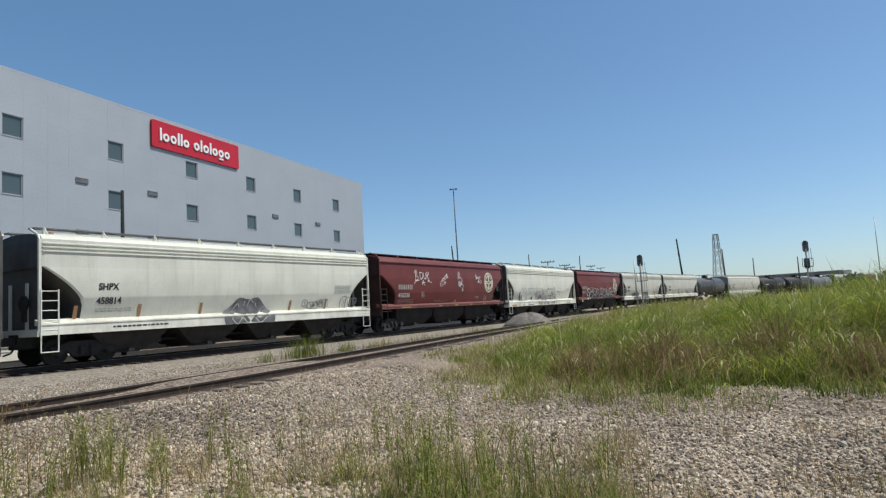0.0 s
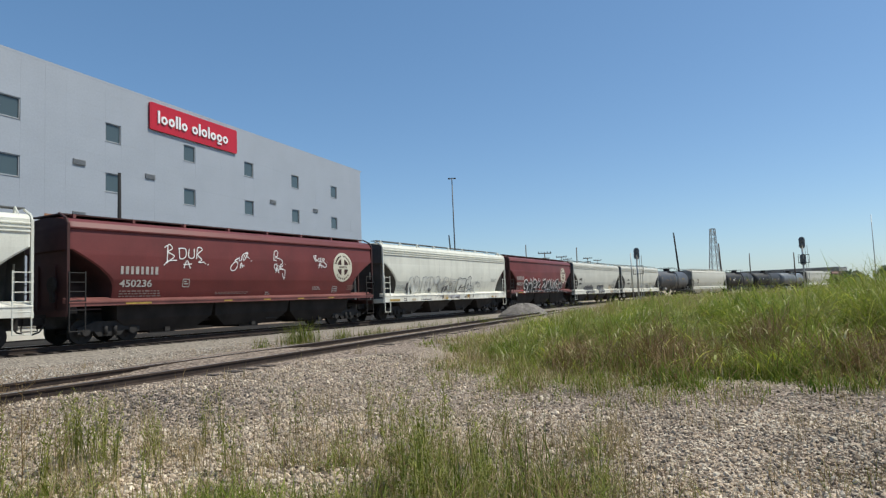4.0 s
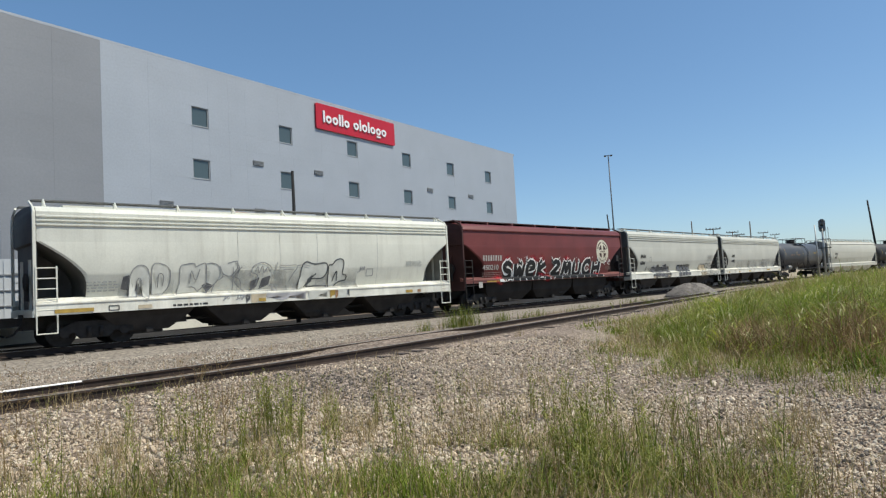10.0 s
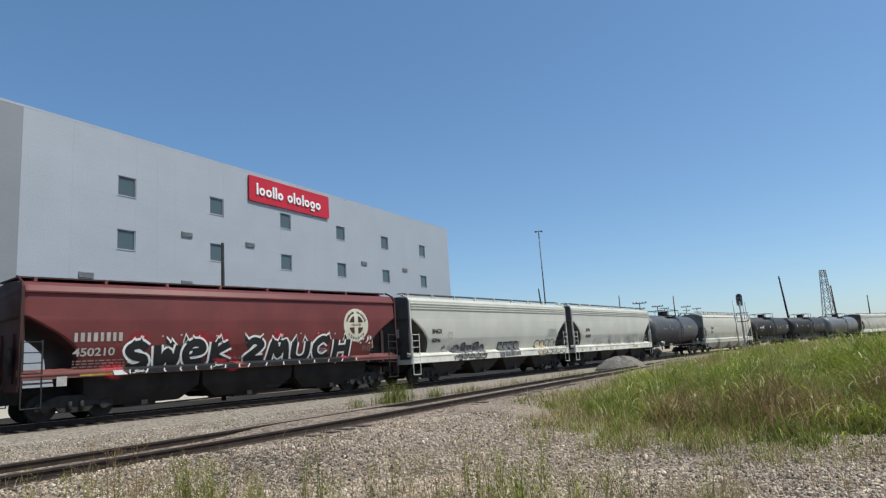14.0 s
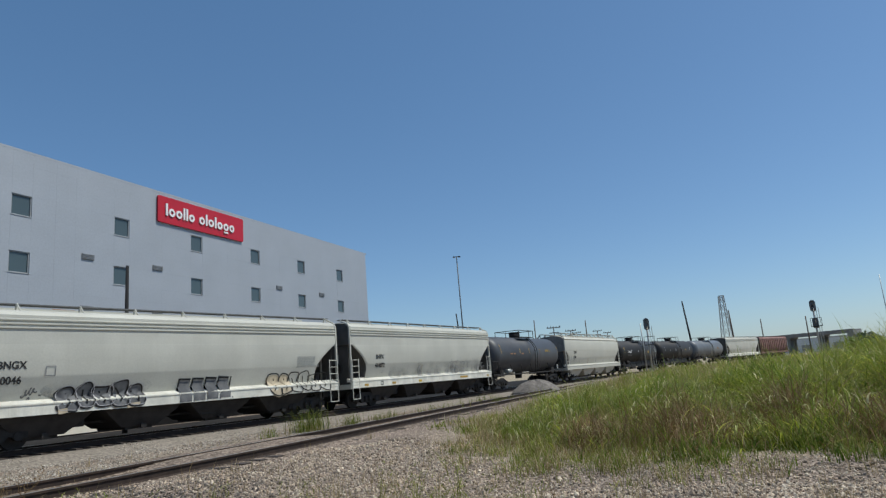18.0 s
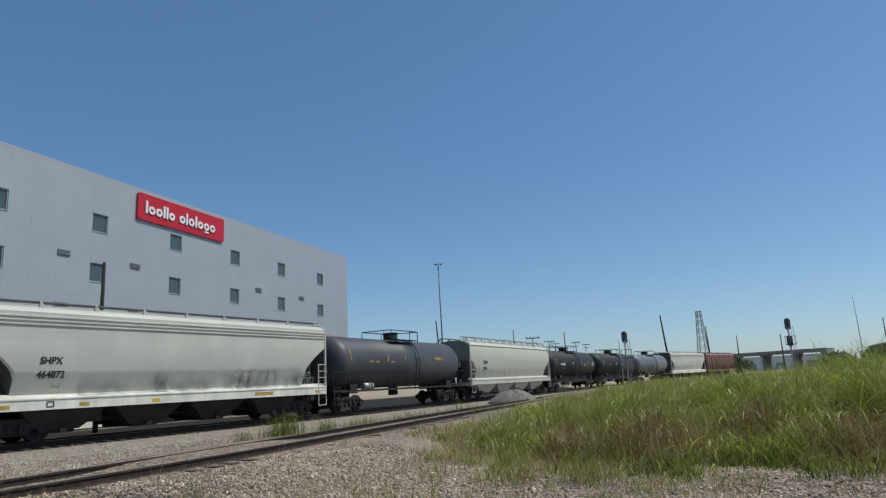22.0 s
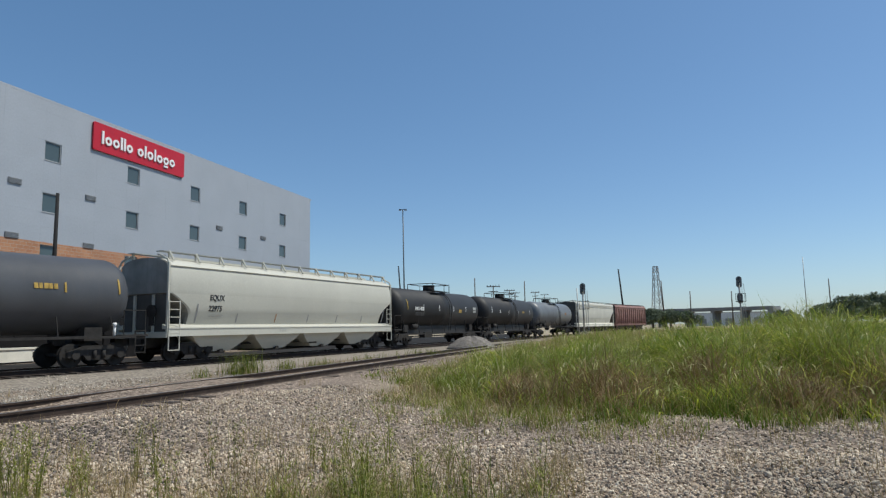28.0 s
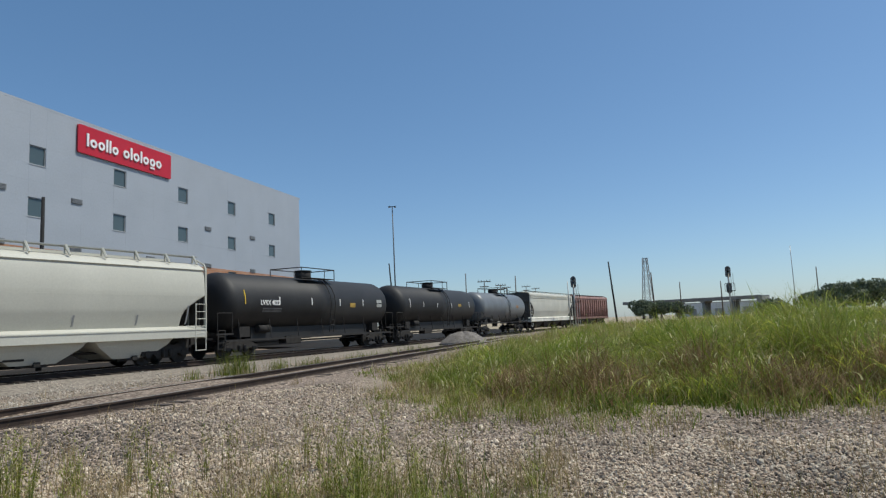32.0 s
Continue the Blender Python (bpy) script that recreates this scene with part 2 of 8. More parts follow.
def mist_mat():
    """Thin red overspray that thins out towards its rim."""
    m = mat("bright_red_overspray", (0.55, 0.015, 0.03), 0.6, var=0.1, scale=3, bump=0)
    t = m.node_tree
    b = next(n for n in t.nodes if n.type == "BSDF_PRINCIPLED")
    tc, sub, ln = t.nodes.new("ShaderNodeTexCoord"), t.nodes.new("ShaderNodeVectorMath"), t.nodes.new("ShaderNodeVectorMath")
    sub.operation, ln.operation = "SUBTRACT", "LENGTH"
    sub.inputs[1].default_value = (0.5, 0.5, 0.5)
    flat = t.nodes.new("ShaderNodeVectorMath")
    flat.operation = "MULTIPLY"
    flat.inputs[1].default_value = (1, 1, 0)
    fade = t.nodes.new("ShaderNodeMapRange")
    fade.inputs["From Min"].default_value, fade.inputs["From Max"].default_value, fade.inputs["To Max"].default_value = 0.5, 0.0, 0.8
    t.links.new(tc.outputs["Generated"], sub.inputs[0])
    t.links.new(sub.outputs[0], flat.inputs[0])
    t.links.new(flat.outputs[0], ln.inputs[0])
    t.links.new(ln.outputs["Value"], fade.inputs["Value"])
    t.links.new(fade.outputs[0], b.inputs["Alpha"])
    return m


REDMIST = mist_mat()
CHALK = mat("white_spray_paint", (0.82, 0.81, 0.78), 0.55, var=0.15, scale=5, bump=0)
SIGNRED = mat("red_sign_face", (0.5, 0.014, 0.03), 0.4, var=0.06, scale=1, bump=0)
SIGNWHITE = mat("white_sign_acrylic", (0.85, 0.85, 0.84), 0.4, var=0.03, scale=1, bump=0)
PANEL = mat("pale_grey_metal_panel", (0.39, 0.412, 0.448), 0.45, metal=0.1, var=0.05, scale=0.4, fine=9, bump=0.04, streak=0.15, streak_col=(0.36, 0.37, 0.39), obj_rand=0.006)
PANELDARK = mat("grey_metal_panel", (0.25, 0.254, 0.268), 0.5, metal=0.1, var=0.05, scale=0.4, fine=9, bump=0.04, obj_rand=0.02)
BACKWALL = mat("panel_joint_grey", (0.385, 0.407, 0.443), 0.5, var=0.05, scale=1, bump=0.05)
ROOFING = mat("grey_roof_membrane", (0.45, 0.45, 0.44), 0.8, var=0.15, scale=0.6)
WINFRAME = mat("grey_window_frame", (0.35, 0.36, 0.37), 0.5, var=0.1, bump=0)
LOUVRE = mat("grey_louvre", (0.25, 0.255, 0.26), 0.55, var=0.15, scale=4, bump=0.05)
WOOD = mat("weathered_pole_wood", (0.12, 0.095, 0.075), 0.9, var=0.35, scale=3, fine=30, bump=0.3)
TIE = mat("creosoted_tie_wood", (0.07, 0.055, 0.045), 0.9, var=0.4, scale=4, fine=40, bump=0.3)
CONCRETE = mat("weathered_concrete", (0.32, 0.31, 0.29), 0.85, var=0.2, scale=0.5, fine=12, bump=0.1)
FARWHITE = mat("white_cladding", (0.6, 0.62, 0.63), 0.6, var=0.1, scale=0.3, bump=0)
ASPHALT = mat("dark_worn_asphalt", (0.035, 0.033, 0.032), 0.95, var=0.3, scale=0.7, fine=40, bump=0.2, spec=0.05)
DARKBASE = mat("dark_grey_base_cladding", (0.016, 0.015, 0.015), 0.8, var=0.2, scale=1, bump=0.05, spec=0.1)
BLACKPOLE = mat("tarred_pole_wood", (0.013, 0.0125, 0.013), 0.85, var=0.3, scale=3, fine=30, bump=0.2)


def glass_mat():
    m = bpy.data.materials.new("dark_window_glass")
    m.use_nodes = True
    b = m.node_tree.nodes["Principled BSDF"]
    b.inputs["Base Color"].default_value = (0.07, 0.095, 0.1, 1)
    b.inputs["Roughness"].default_value = 0.06
    b.inputs["Specular IOR Level"].default_value = 0.6
    return m


def brick_mat():
    m = bpy.data.materials.new("orange_brown_brick")
    m.use_nodes = True
    N, L = m.node_tree.nodes, m.node_tree.links
    b = N["Principled BSDF"]
    b.inputs["Roughness"].default_value = 0.85
    tc = N.new("ShaderNodeTexCoord")
    mp = N.new("ShaderNodeMapping"); mp.inputs["Rotation"].default_value = (radians(90), 0, 0)
    br = N.new("ShaderNodeTexBrick")
    br.inputs["Color1"].default_value = (0.36, 0.165, 0.085, 1); br.inputs["Color2"].default_value = (0.44, 0.22, 0.115, 1)
    br.inputs["Mortar"].default_value = (0.38, 0.3, 0.24, 1)
    br.inputs["Scale"].default_value = 1.0; br.inputs["Brick Width"].default_value = 0.4; br.inputs["Row Height"].default_value = 0.2
    br.inputs["Mortar Size"].default_value = 0.012
    L.new(tc.outputs["Object"], mp.inputs["Vector"]); L.new(mp.outputs["Vector"], br.inputs["Vector"])
    n = N.new("ShaderNodeTexNoise"); n.inputs["Scale"].default_value = 0.8; n.inputs["Detail"].default_value = 6
    L.new(tc.outputs["Object"], n.inputs["Vector"])
    r = N.new("ShaderNodeValToRGB"); r.color_ramp.elements[0].color, r.color_ramp.elements[1].color = (0.75, 0.75, 0.75, 1), (1.15, 1.15, 1.15, 1)
    L.new(n.outputs["Fac"], r.inputs["Fac"])
    mx = N.new("ShaderNodeMix"); mx.data_type, mx.blend_type = "RGBA", "MULTIPLY"; mx.inputs[0].default_value = 1
    L.new(br.outputs["Color"], mx.inputs[6]); L.new(r.outputs["Color"], mx.inputs[7]); L.new(mx.outputs[2], b.inputs["Base Color"])
    return m


GLASS, BRICK = glass_mat(), brick_mat()


def ground_mat():
    """Ballast gravel; the 'soil' attribute turns it to dry earth with litter."""
    m = bpy.data.materials.new("gravel_ground")
    m.use_nodes = True
    N, L = m.node_tree.nodes, m.node_tree.links
    b = N["Principled BSDF"]
    b.inputs["Roughness"].default_value = 0.9
    b.inputs["Specular IOR Level"].default_value = 0.2
    tc = N.new("ShaderNodeTexCoord")
    v = N.new("ShaderNodeTexVoronoi"); v.inputs["Scale"].default_value = 17
    L.new(tc.outputs["Object"], v.inputs["Vector"])
    cr = N.new("ShaderNodeValToRGB")
    e = cr.color_ramp.elements
    e[0].position, e[0].color = 0.0, (0.17, 0.135, 0.105, 1)
    e[1].position, e[1].color = 1.0, (0.56, 0.46, 0.37, 1)
    x = e.new(0.5); x.color = (0.38, 0.305, 0.24, 1)
    sep = N.new("ShaderNodeSeparateColor")
    L.new(v.outputs["Color"], sep.inputs[0]); L.new(sep.outputs[0], cr.inputs["Fac"])
    # gaps between stones darkened in the colour, as crevice shade
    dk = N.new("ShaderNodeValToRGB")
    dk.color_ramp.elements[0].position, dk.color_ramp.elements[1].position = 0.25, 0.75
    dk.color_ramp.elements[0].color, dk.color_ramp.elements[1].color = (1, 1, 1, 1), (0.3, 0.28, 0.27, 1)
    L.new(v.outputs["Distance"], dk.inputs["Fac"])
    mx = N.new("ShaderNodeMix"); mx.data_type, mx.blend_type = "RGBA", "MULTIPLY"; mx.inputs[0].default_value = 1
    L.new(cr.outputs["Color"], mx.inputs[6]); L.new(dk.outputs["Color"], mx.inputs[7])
    n = N.new("ShaderNodeTexNoise"); n.inputs["Scale"].default_value = 0.35; n.inputs["Detail"].default_value = 7
    L.new(tc.outputs["Object"], n.inputs["Vector"])
    r = N.new("ShaderNodeValToRGB")
    r.color_ramp.elements[0].position, r.color_ramp.elements[1].position = 0.3, 0.7
    r.color_ramp.elements[0].color, r.color_ramp.elements[1].color = (0.7, 0.69, 0.68, 1), (1.12, 1.1, 1.08, 1)
    L.new(n.outputs["Fac"], r.inputs["Fac"])
    m2 = N.new("ShaderNodeMix"); m2.data_type, m2.blend_type = "RGBA", "MULTIPLY"; m2.inputs[0].default_value = 1
    L.new(mx.outputs[2], m2.inputs[6]); L.new(r.outputs["Color"], m2.inputs[7])
    ns = N.new("ShaderNodeTexNoise"); ns.inputs["Scale"].default_value = 2.2; ns.inputs["Detail"].default_value = 9
    L.new(tc.outputs["Object"], ns.inputs["Vector"])
    rs = N.new("ShaderNodeValToRGB")
    rs.color_ramp.elements[0].color, rs.color_ramp.elements[1].color = (0.21, 0.17, 0.11, 1), (0.47, 0.39, 0.28, 1)
    rs.color_ramp.elements[0].position, rs.color_ramp.elements[1].position = 0.3, 0.7
    L.new(ns.outputs["Fac"], rs.inputs["Fac"])
    at = N.new("ShaderNodeAttribute"); at.attribute_name = "soil"
    m3 = N.new("ShaderNodeMix"); m3.data_type = "RGBA"
    L.new(at.outputs["Fac"], m3.inputs[0]); L.new(m2.outputs[2], m3.inputs[6]); L.new(rs.outputs["Color"], m3.inputs[7])
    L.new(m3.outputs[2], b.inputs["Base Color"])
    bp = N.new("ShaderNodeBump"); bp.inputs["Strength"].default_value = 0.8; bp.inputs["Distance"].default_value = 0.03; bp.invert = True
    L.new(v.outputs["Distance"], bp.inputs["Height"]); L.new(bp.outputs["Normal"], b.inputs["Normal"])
    return m


GROUND = ground_mat()
STONE = island_mat("pinkish_ballast_stone", [(0.16, 0.124, 0.09), (0.43, 0.328, 0.232), (0.58, 0.46, 0.33), (0.42, 0.352, 0.268), (0.77, 0.65, 0.49)], 0.85)
DARKSTONE = island_mat("dark_ballast_stone", [(0.06, 0.05, 0.042), (0.14, 0.115, 0.095), (0.22, 0.185, 0.15), (0.1, 0.085, 0.072), (0.33, 0.28, 0.23)], 0.85)
GREYSTONE = island_mat("grey_ballast_stone", [(0.15, 0.127, 0.1), (0.385, 0.333, 0.268), (0.5, 0.437, 0.356), (0.3, 0.258, 0.208), (0.62, 0.55, 0.455)], 0.85)
GRASS = island_mat("green_grass_blade", [(0.08, 0.13, 0.014), (0.16, 0.24, 0.024), (0.245, 0.32, 0.04), (0.2, 0.25, 0.034), (0.39, 0.42, 0.1)], 0.5, 0.45, 0.12)
STRAW = island_mat("dry_straw_blade", [(0.27, 0.19, 0.09), (0.42, 0.32, 0.16), (0.24, 0.19, 0.07), (0.56, 0.46, 0.28)], 0.7, 0.3)
OLIVE = island_mat("olive_grass_blade", [(0.15, 0.165, 0.03), (0.24, 0.25, 0.055), (0.35, 0.33, 0.1), (0.2, 0.245, 0.045)], 0.55, 0.35, 0.12)
BROWN = island_mat("dead_brown_blade", [(0.16, 0.1, 0.045), (0.25, 0.16, 0.07), (0.34, 0.24, 0.12)], 0.7, 0.2)
REDDISH = island_mat("reddish_brown_stalk", [(0.15, 0.085, 0.05), (0.26, 0.16, 0.09), (0.2, 0.13, 0.06), (0.36, 0.25, 0.14)], 0.7, 0.15)
SEED = island_mat("pale_seed_head", [(0.42, 0.38, 0.2), (0.55, 0.5, 0.3), (0.34, 0.36, 0.16)], 0.6, 0.3)
DEEPGRASS = island_mat("deep_green_grass_blade", [(0.06, 0.1, 0.012), (0.11, 0.165, 0.018), (0.165, 0.22, 0.026), (0.095, 0.13, 0.02)], 0.5, 0.4, 0.12)
BUSHLEAF = island_mat("light_green_bush_leaf", [(0.16, 0.21, 0.05), (0.24, 0.29, 0.07), (0.3, 0.33, 0.1)], 0.5, 0.4)
TIP = island_mat("sunlit_leaf_tip", [(0.58, 0.55, 0.22), (0.7, 0.64, 0.34), (0.46, 0.5, 0.13)], 0.4, 0.3)
REED = island_mat("yellow_green_reed_blade", [(0.34, 0.38, 0.03), (0.47, 0.5, 0.05), (0.56, 0.54, 0.1), (0.4, 0.43, 0.04)], 0.4, 0.5, 0.18)
# far leaves lightened, with the distance haze in their colour
LEAF = island_mat("hazed_tree_leaf", [(0.08, 0.1, 0.065), (0.12, 0.15, 0.09), (0.16, 0.19, 0.11)], 0.6, 0.3)


# ---- mesh tools ----
class Geo:
    """Collects vertices and faces for one mesh."""

    def __init__(self):
        self.v, self.f, self.smooth = [], [], []

    def add(self, verts, faces, smooth=False):
        o = len(self.v)
        self.v += [tuple(p) for p in verts]
        self.f += [tuple(i + o for i in q) for q in faces]
        self.smooth += [smooth] * len(faces)
        return self

    def box(self, x, y, z, sx, sy, sz, m=None):
        p = [Vector((x + a * sx / 2, y + b * sy / 2, z + c * sz / 2)) for a, b, c in
             ((-1, -1, -1), (1, -1, -1), (1, 1, -1), (-1, 1, -1), (-1, -1, 1), (1, -1, 1), (1, 1, 1), (-1, 1, 1))]
        if m is not None:
            p = [m @ q for q in p]
        return self.add(p, [(0, 3, 2, 1), (4, 5, 6, 7), (0, 1, 5, 4), (1, 2, 6, 5), (2, 3, 7, 6), (3, 0, 4, 7)])

    def tube(self, a, b, r, n=8, r2=None, caps=True):
        a, b = Vector(a), Vector(b)
        d = (b - a).normalized()
        s = d.orthogonal().normalized()
        t = d.cross(s)
        r2 = r if r2 is None else r2
        v = [a + (s * math.cos(2 * math.pi * i / n) + t * math.sin(2 * math.pi * i / n)) * r for i in range(n)]
        v += [b + (s * math.cos(2 * math.pi * i / n) + t * math.sin(2 * math.pi * i / n)) * r2 for i in range(n)]
        self.add(v, [(i, (i + 1) % n, n + (i + 1) % n, n + i) for i in range(n)], n > 6)
        if caps:
            self.add(v, [tuple(range(n - 1, -1, -1)), tuple(range(n, 2 * n))])
        return self

    def path(self, pts, r, n=6):
        for a, b in zip(pts[:-1], pts[1:]):
            self.tube(a, b, r, n)
        return self

    def rings(self, rings, closed=True, cap=True, smooth=True):
        """Loft of equal-length rings of points."""
        n = len(rings[0])
        v = [p for r in rings for p in r]
        f = []
        for k in range(len(rings) - 1):
            for i in range(n if closed else n - 1):
                j = (i + 1) % n
                f.append((k * n + i, k * n + j, (k + 1) * n + j, (k + 1) * n + i))
        self.add(v, f, smooth)
        if cap:
            self.add(rings[0], [tuple(range(n - 1, -1, -1))])
            self.add(rings[-1], [tuple(range(n))])
        return self

    def prism(self, outline, y0, y1):
        """Extrude an (x, z) outline from y0 to y1."""
        a = [(x, y0, z) for x, z in outline]
        b = [(x, y1, z) for x, z in outline]
        return self.rings([a, b], smooth=False)

    def mesh(self, name, material):
        me = bpy.data.meshes.new(name)
        me.from_pydata(self.v, [], self.f)
        me.polygons.foreach_set("use_smooth", self.smooth)
        me.materials.append(material)
        b = bmesh.new()
        b.from_mesh(me)
        bmesh.ops.remove_doubles(b, verts=b.verts, dist=1e-4)
        bmesh.ops.recalc_face_normals(b, faces=b.faces)
        b.to_mesh(me)
        b.free()
        return me


def part(name, geo, material, parent, label="", m=None):
    ob = new(name, geo.mesh(name, material) if isinstance(geo, Geo) else geo)
    ob.parent = parent
    if m is not None:
        ob.matrix_basis = m
    if label:
        tagged(ob, label)
    return ob


def thing(name, m, label, category, group="", kind=""):
    ob = new(name)
    ob.matrix_basis = m
    return tagged(ob, label, category, group, kind)


def solid(name, geo, material, label, category="", group="", kind="", m=None):
    ob = new(name, geo.mesh(name, material))
    if m is not None:
        ob.matrix_basis = m
    return tagged(ob, label, category, group, kind)


def raw_mesh(name, verts, quads, material, smooth=False):
    """Big mesh from numpy arrays; faces all of one size."""
    me = bpy.data.meshes.new(name)
    k = quads.shape[1]
    me.vertices.add(len(verts)); me.vertices.foreach_set("co", verts.astype(np.float32).ravel())
    me.loops.add(quads.size); me.loops.foreach_set("vertex_index", quads.astype(np.int32).ravel())
    me.polygons.add(len(quads))
    me.polygons.foreach_set("loop_start", np.arange(0, quads.size, k, dtype=np.int32))
    me.polygons.foreach_set("use_smooth", np.full(len(quads), smooth))
    me.materials.append(material)
    me.update(calc_edges=True)
    return me


def text_mesh(words, size):
    c = bpy.data.curves.new("lettering", "FONT")
    c.body, c.size, c.align_x, c.extrude, c.offset = words, size, "LEFT", 0.004, 0.007
    o = bpy.data.objects.new("lettering", c)
    scene.collection.objects.link(o)
    me = bpy.data.meshes.new_from_object(o.evaluated_get(bpy.context.evaluated_depsgraph_get()))
    bpy.data.objects.remove(o)
    return me


def away(az, d, z=0.0):
    return (d * math.sin(radians(az)), d * math.cos(radians(az)), z)


# ---- the tracks' lines ----
RAIL_Z = 0.4
STEP = 1.0
S0 = -90.0


def main_line():
    """Near side of the cars, stepped from S0: x, y, heading."""
    s = np.arange(S0, 460, STEP)
    k = np.interp(s, [10, 70, 130, 190, 300], [-0.00336, 0.00363, 0.00245, 0.0007, 0.0])
    k[s < -30] = -0.001
    h = np.concatenate([[0], np.cumsum(k[:-1])]) * STEP
    i = int(-S0 / STEP)
    h += 0.57956 - h[i]
    x = np.concatenate([[0], np.cumsum(np.sin(h[:-1]))]) * STEP
    y = np.concatenate([[0], np.cumsum(np.cos(h[:-1]))]) * STEP
    return s, x - x[i] - 13.8114, y - y[i] + 20.5311, h


LS, LX, LY, LH = main_line()
HALF = 1.55


def on_line(s, side=HALF):
    """Point on the main track, side metres to the left of the cars' near side, and heading."""
    h = float(np.interp(s, LS, LH))
    return float(np.interp(s, LS, LX)) - side * math.cos(h), float(np.interp(s, LS, LY)) + side * math.sin(h), h


# near track: centre line points
NEAR = [(-31.9, -28.6), (-20.4, -10.1), (-11.45, 3.7), (-6.85, 11.35), (-4.2, 17.8), (-0.2, 27.8), (4.75, 39.4), (10.3, 52.0), (16.6, 66.0), (25.0, 84.5)]


def smooth_line(pts, n=160):
    p = np.array(pts, float)
    d = np.concatenate([[0], np.cumsum(np.hypot(*np.diff(p, axis=0).T))])
    t = np.linspace(0, d[-1], n)
    q = np.stack([np.interp(t, d, p[:, 0]), np.interp(t, d, p[:, 1])], 1)
    for _ in range(60):
        q[1:-1] = 0.25 * q[:-2] + 0.5 * q[1:-1] + 0.25 * q[2:]
    return q


NEARLINE = smooth_line(NEAR)


def dist_line(x, y, line):
    x, y = np.asarray(x, float), np.asarray(y, float)
    best = np.full(x.shape, 1e9)
    for p in line[::2]:
        best = np.minimum(best, (x - p[0]) ** 2 + (y - p[1]) ** 2)
    return np.sqrt(best)


MAINLINE = np.array([on_line(s)[:2] for s in np.arange(-80, 300, 2.0)])


def side_of_near(x, y):
    """Signed distance to the near track: positive on the camera's side."""
    x, y = np.asarray(x, float), np.asarray(y, float)
    best, sg = np.full(x.shape, 1e9), np.zeros(x.shape)
    for a, b in zip(NEARLINE[:-1:2], NEARLINE[1::2]):
        t = (b - a) / np.hypot(*(b - a))
        dx, dy = x - a[0], y - a[1]
        d = np.hypot(dx, dy)
        s = dx * t[1] - dy * t[0]
        sg = np.where(d < best, s, sg)
        best = np.minimum(best, d)
    return np.sign(sg) * best


def grassy(x, y):
    """How thick the tall grass stands, 0 to 1."""
    x, y = np.asarray(x, float), np.asarray(y, float)
    az, d = np.degrees(np.arctan2(x, y)), np.hypot(x, y)
    edge = np.interp(az, [-6, -2, 0, 3, 8, 15, 20.5, 25, 31, 37, 60, 90], [20, 15.6, 13.2, 12.2, 11.5, 11.0, 10.5, 11.5, 10.7, 12.1, 13, 13])
    edge = edge + 0.25 * np.sin(az * 0.9) + 0.3 * np.sin(az * 2.3 + 1)
    g = np.clip((d - edge) / 1.6, 0, 1) * np.clip((side_of_near(x, y) - 1.9) / 1.6, 0, 1)
    return g * (az > -8) * np.interp(az, [-3, 1, 7], [0.12, 0.42, 1.0])


def height(x, y):
    x, y = np.asarray(x, float), np.asarray(y, float)
    dn, dm = dist_line(x, y, NEARLINE), dist_line(x, y, MAINLINE)
    z = 0.04 * np.sin(x * 0.5 + 1) * np.cos(y * 0.4) + 0.02 * np.sin(x * 1.7) * np.sin(y * 1.3)
    z = z + 0.16 * np.clip(1 - (dn - 1.4) / 2.2, 0, 1) - 0.06 * np.clip(1 - (dm - 1.6) / 2.6, 0, 1)
    az, d = np.degrees(np.arctan2(x, y)), np.hypot(x, y)
    z = z + 0.75 * np.exp(-((az - 33) / 9) ** 2 - ((d - 30) / 10) ** 2)
    z = z + 0.3 * np.clip((d - 14) / 20, 0, 1) * np.clip((az - 5) / 12, 0, 1)
    z = z + 0.16 * np.exp(-((side_of_near(x, y) - 3.0) / 0.7) ** 2 - ((az + 4) / 8) ** 2) * (d < 40)
    return np.where(d > 400, 0.0, z)


def patch(x, y, size, seed):
    """Smooth patchiness from -1 to 1 over about size metres."""
    r = np.random.default_rng(seed)
    v = np.zeros(np.shape(x))
    for _ in range(6):
        a, k, p = r.uniform(0, 6.28), 6.28 / (size * r.uniform(0.6, 1.8)), r.uniform(0, 6.28)
        v = v + np.sin((x * math.cos(a) + y * math.sin(a)) * k + p)
    return np.clip(v / 2.6, -1, 1)


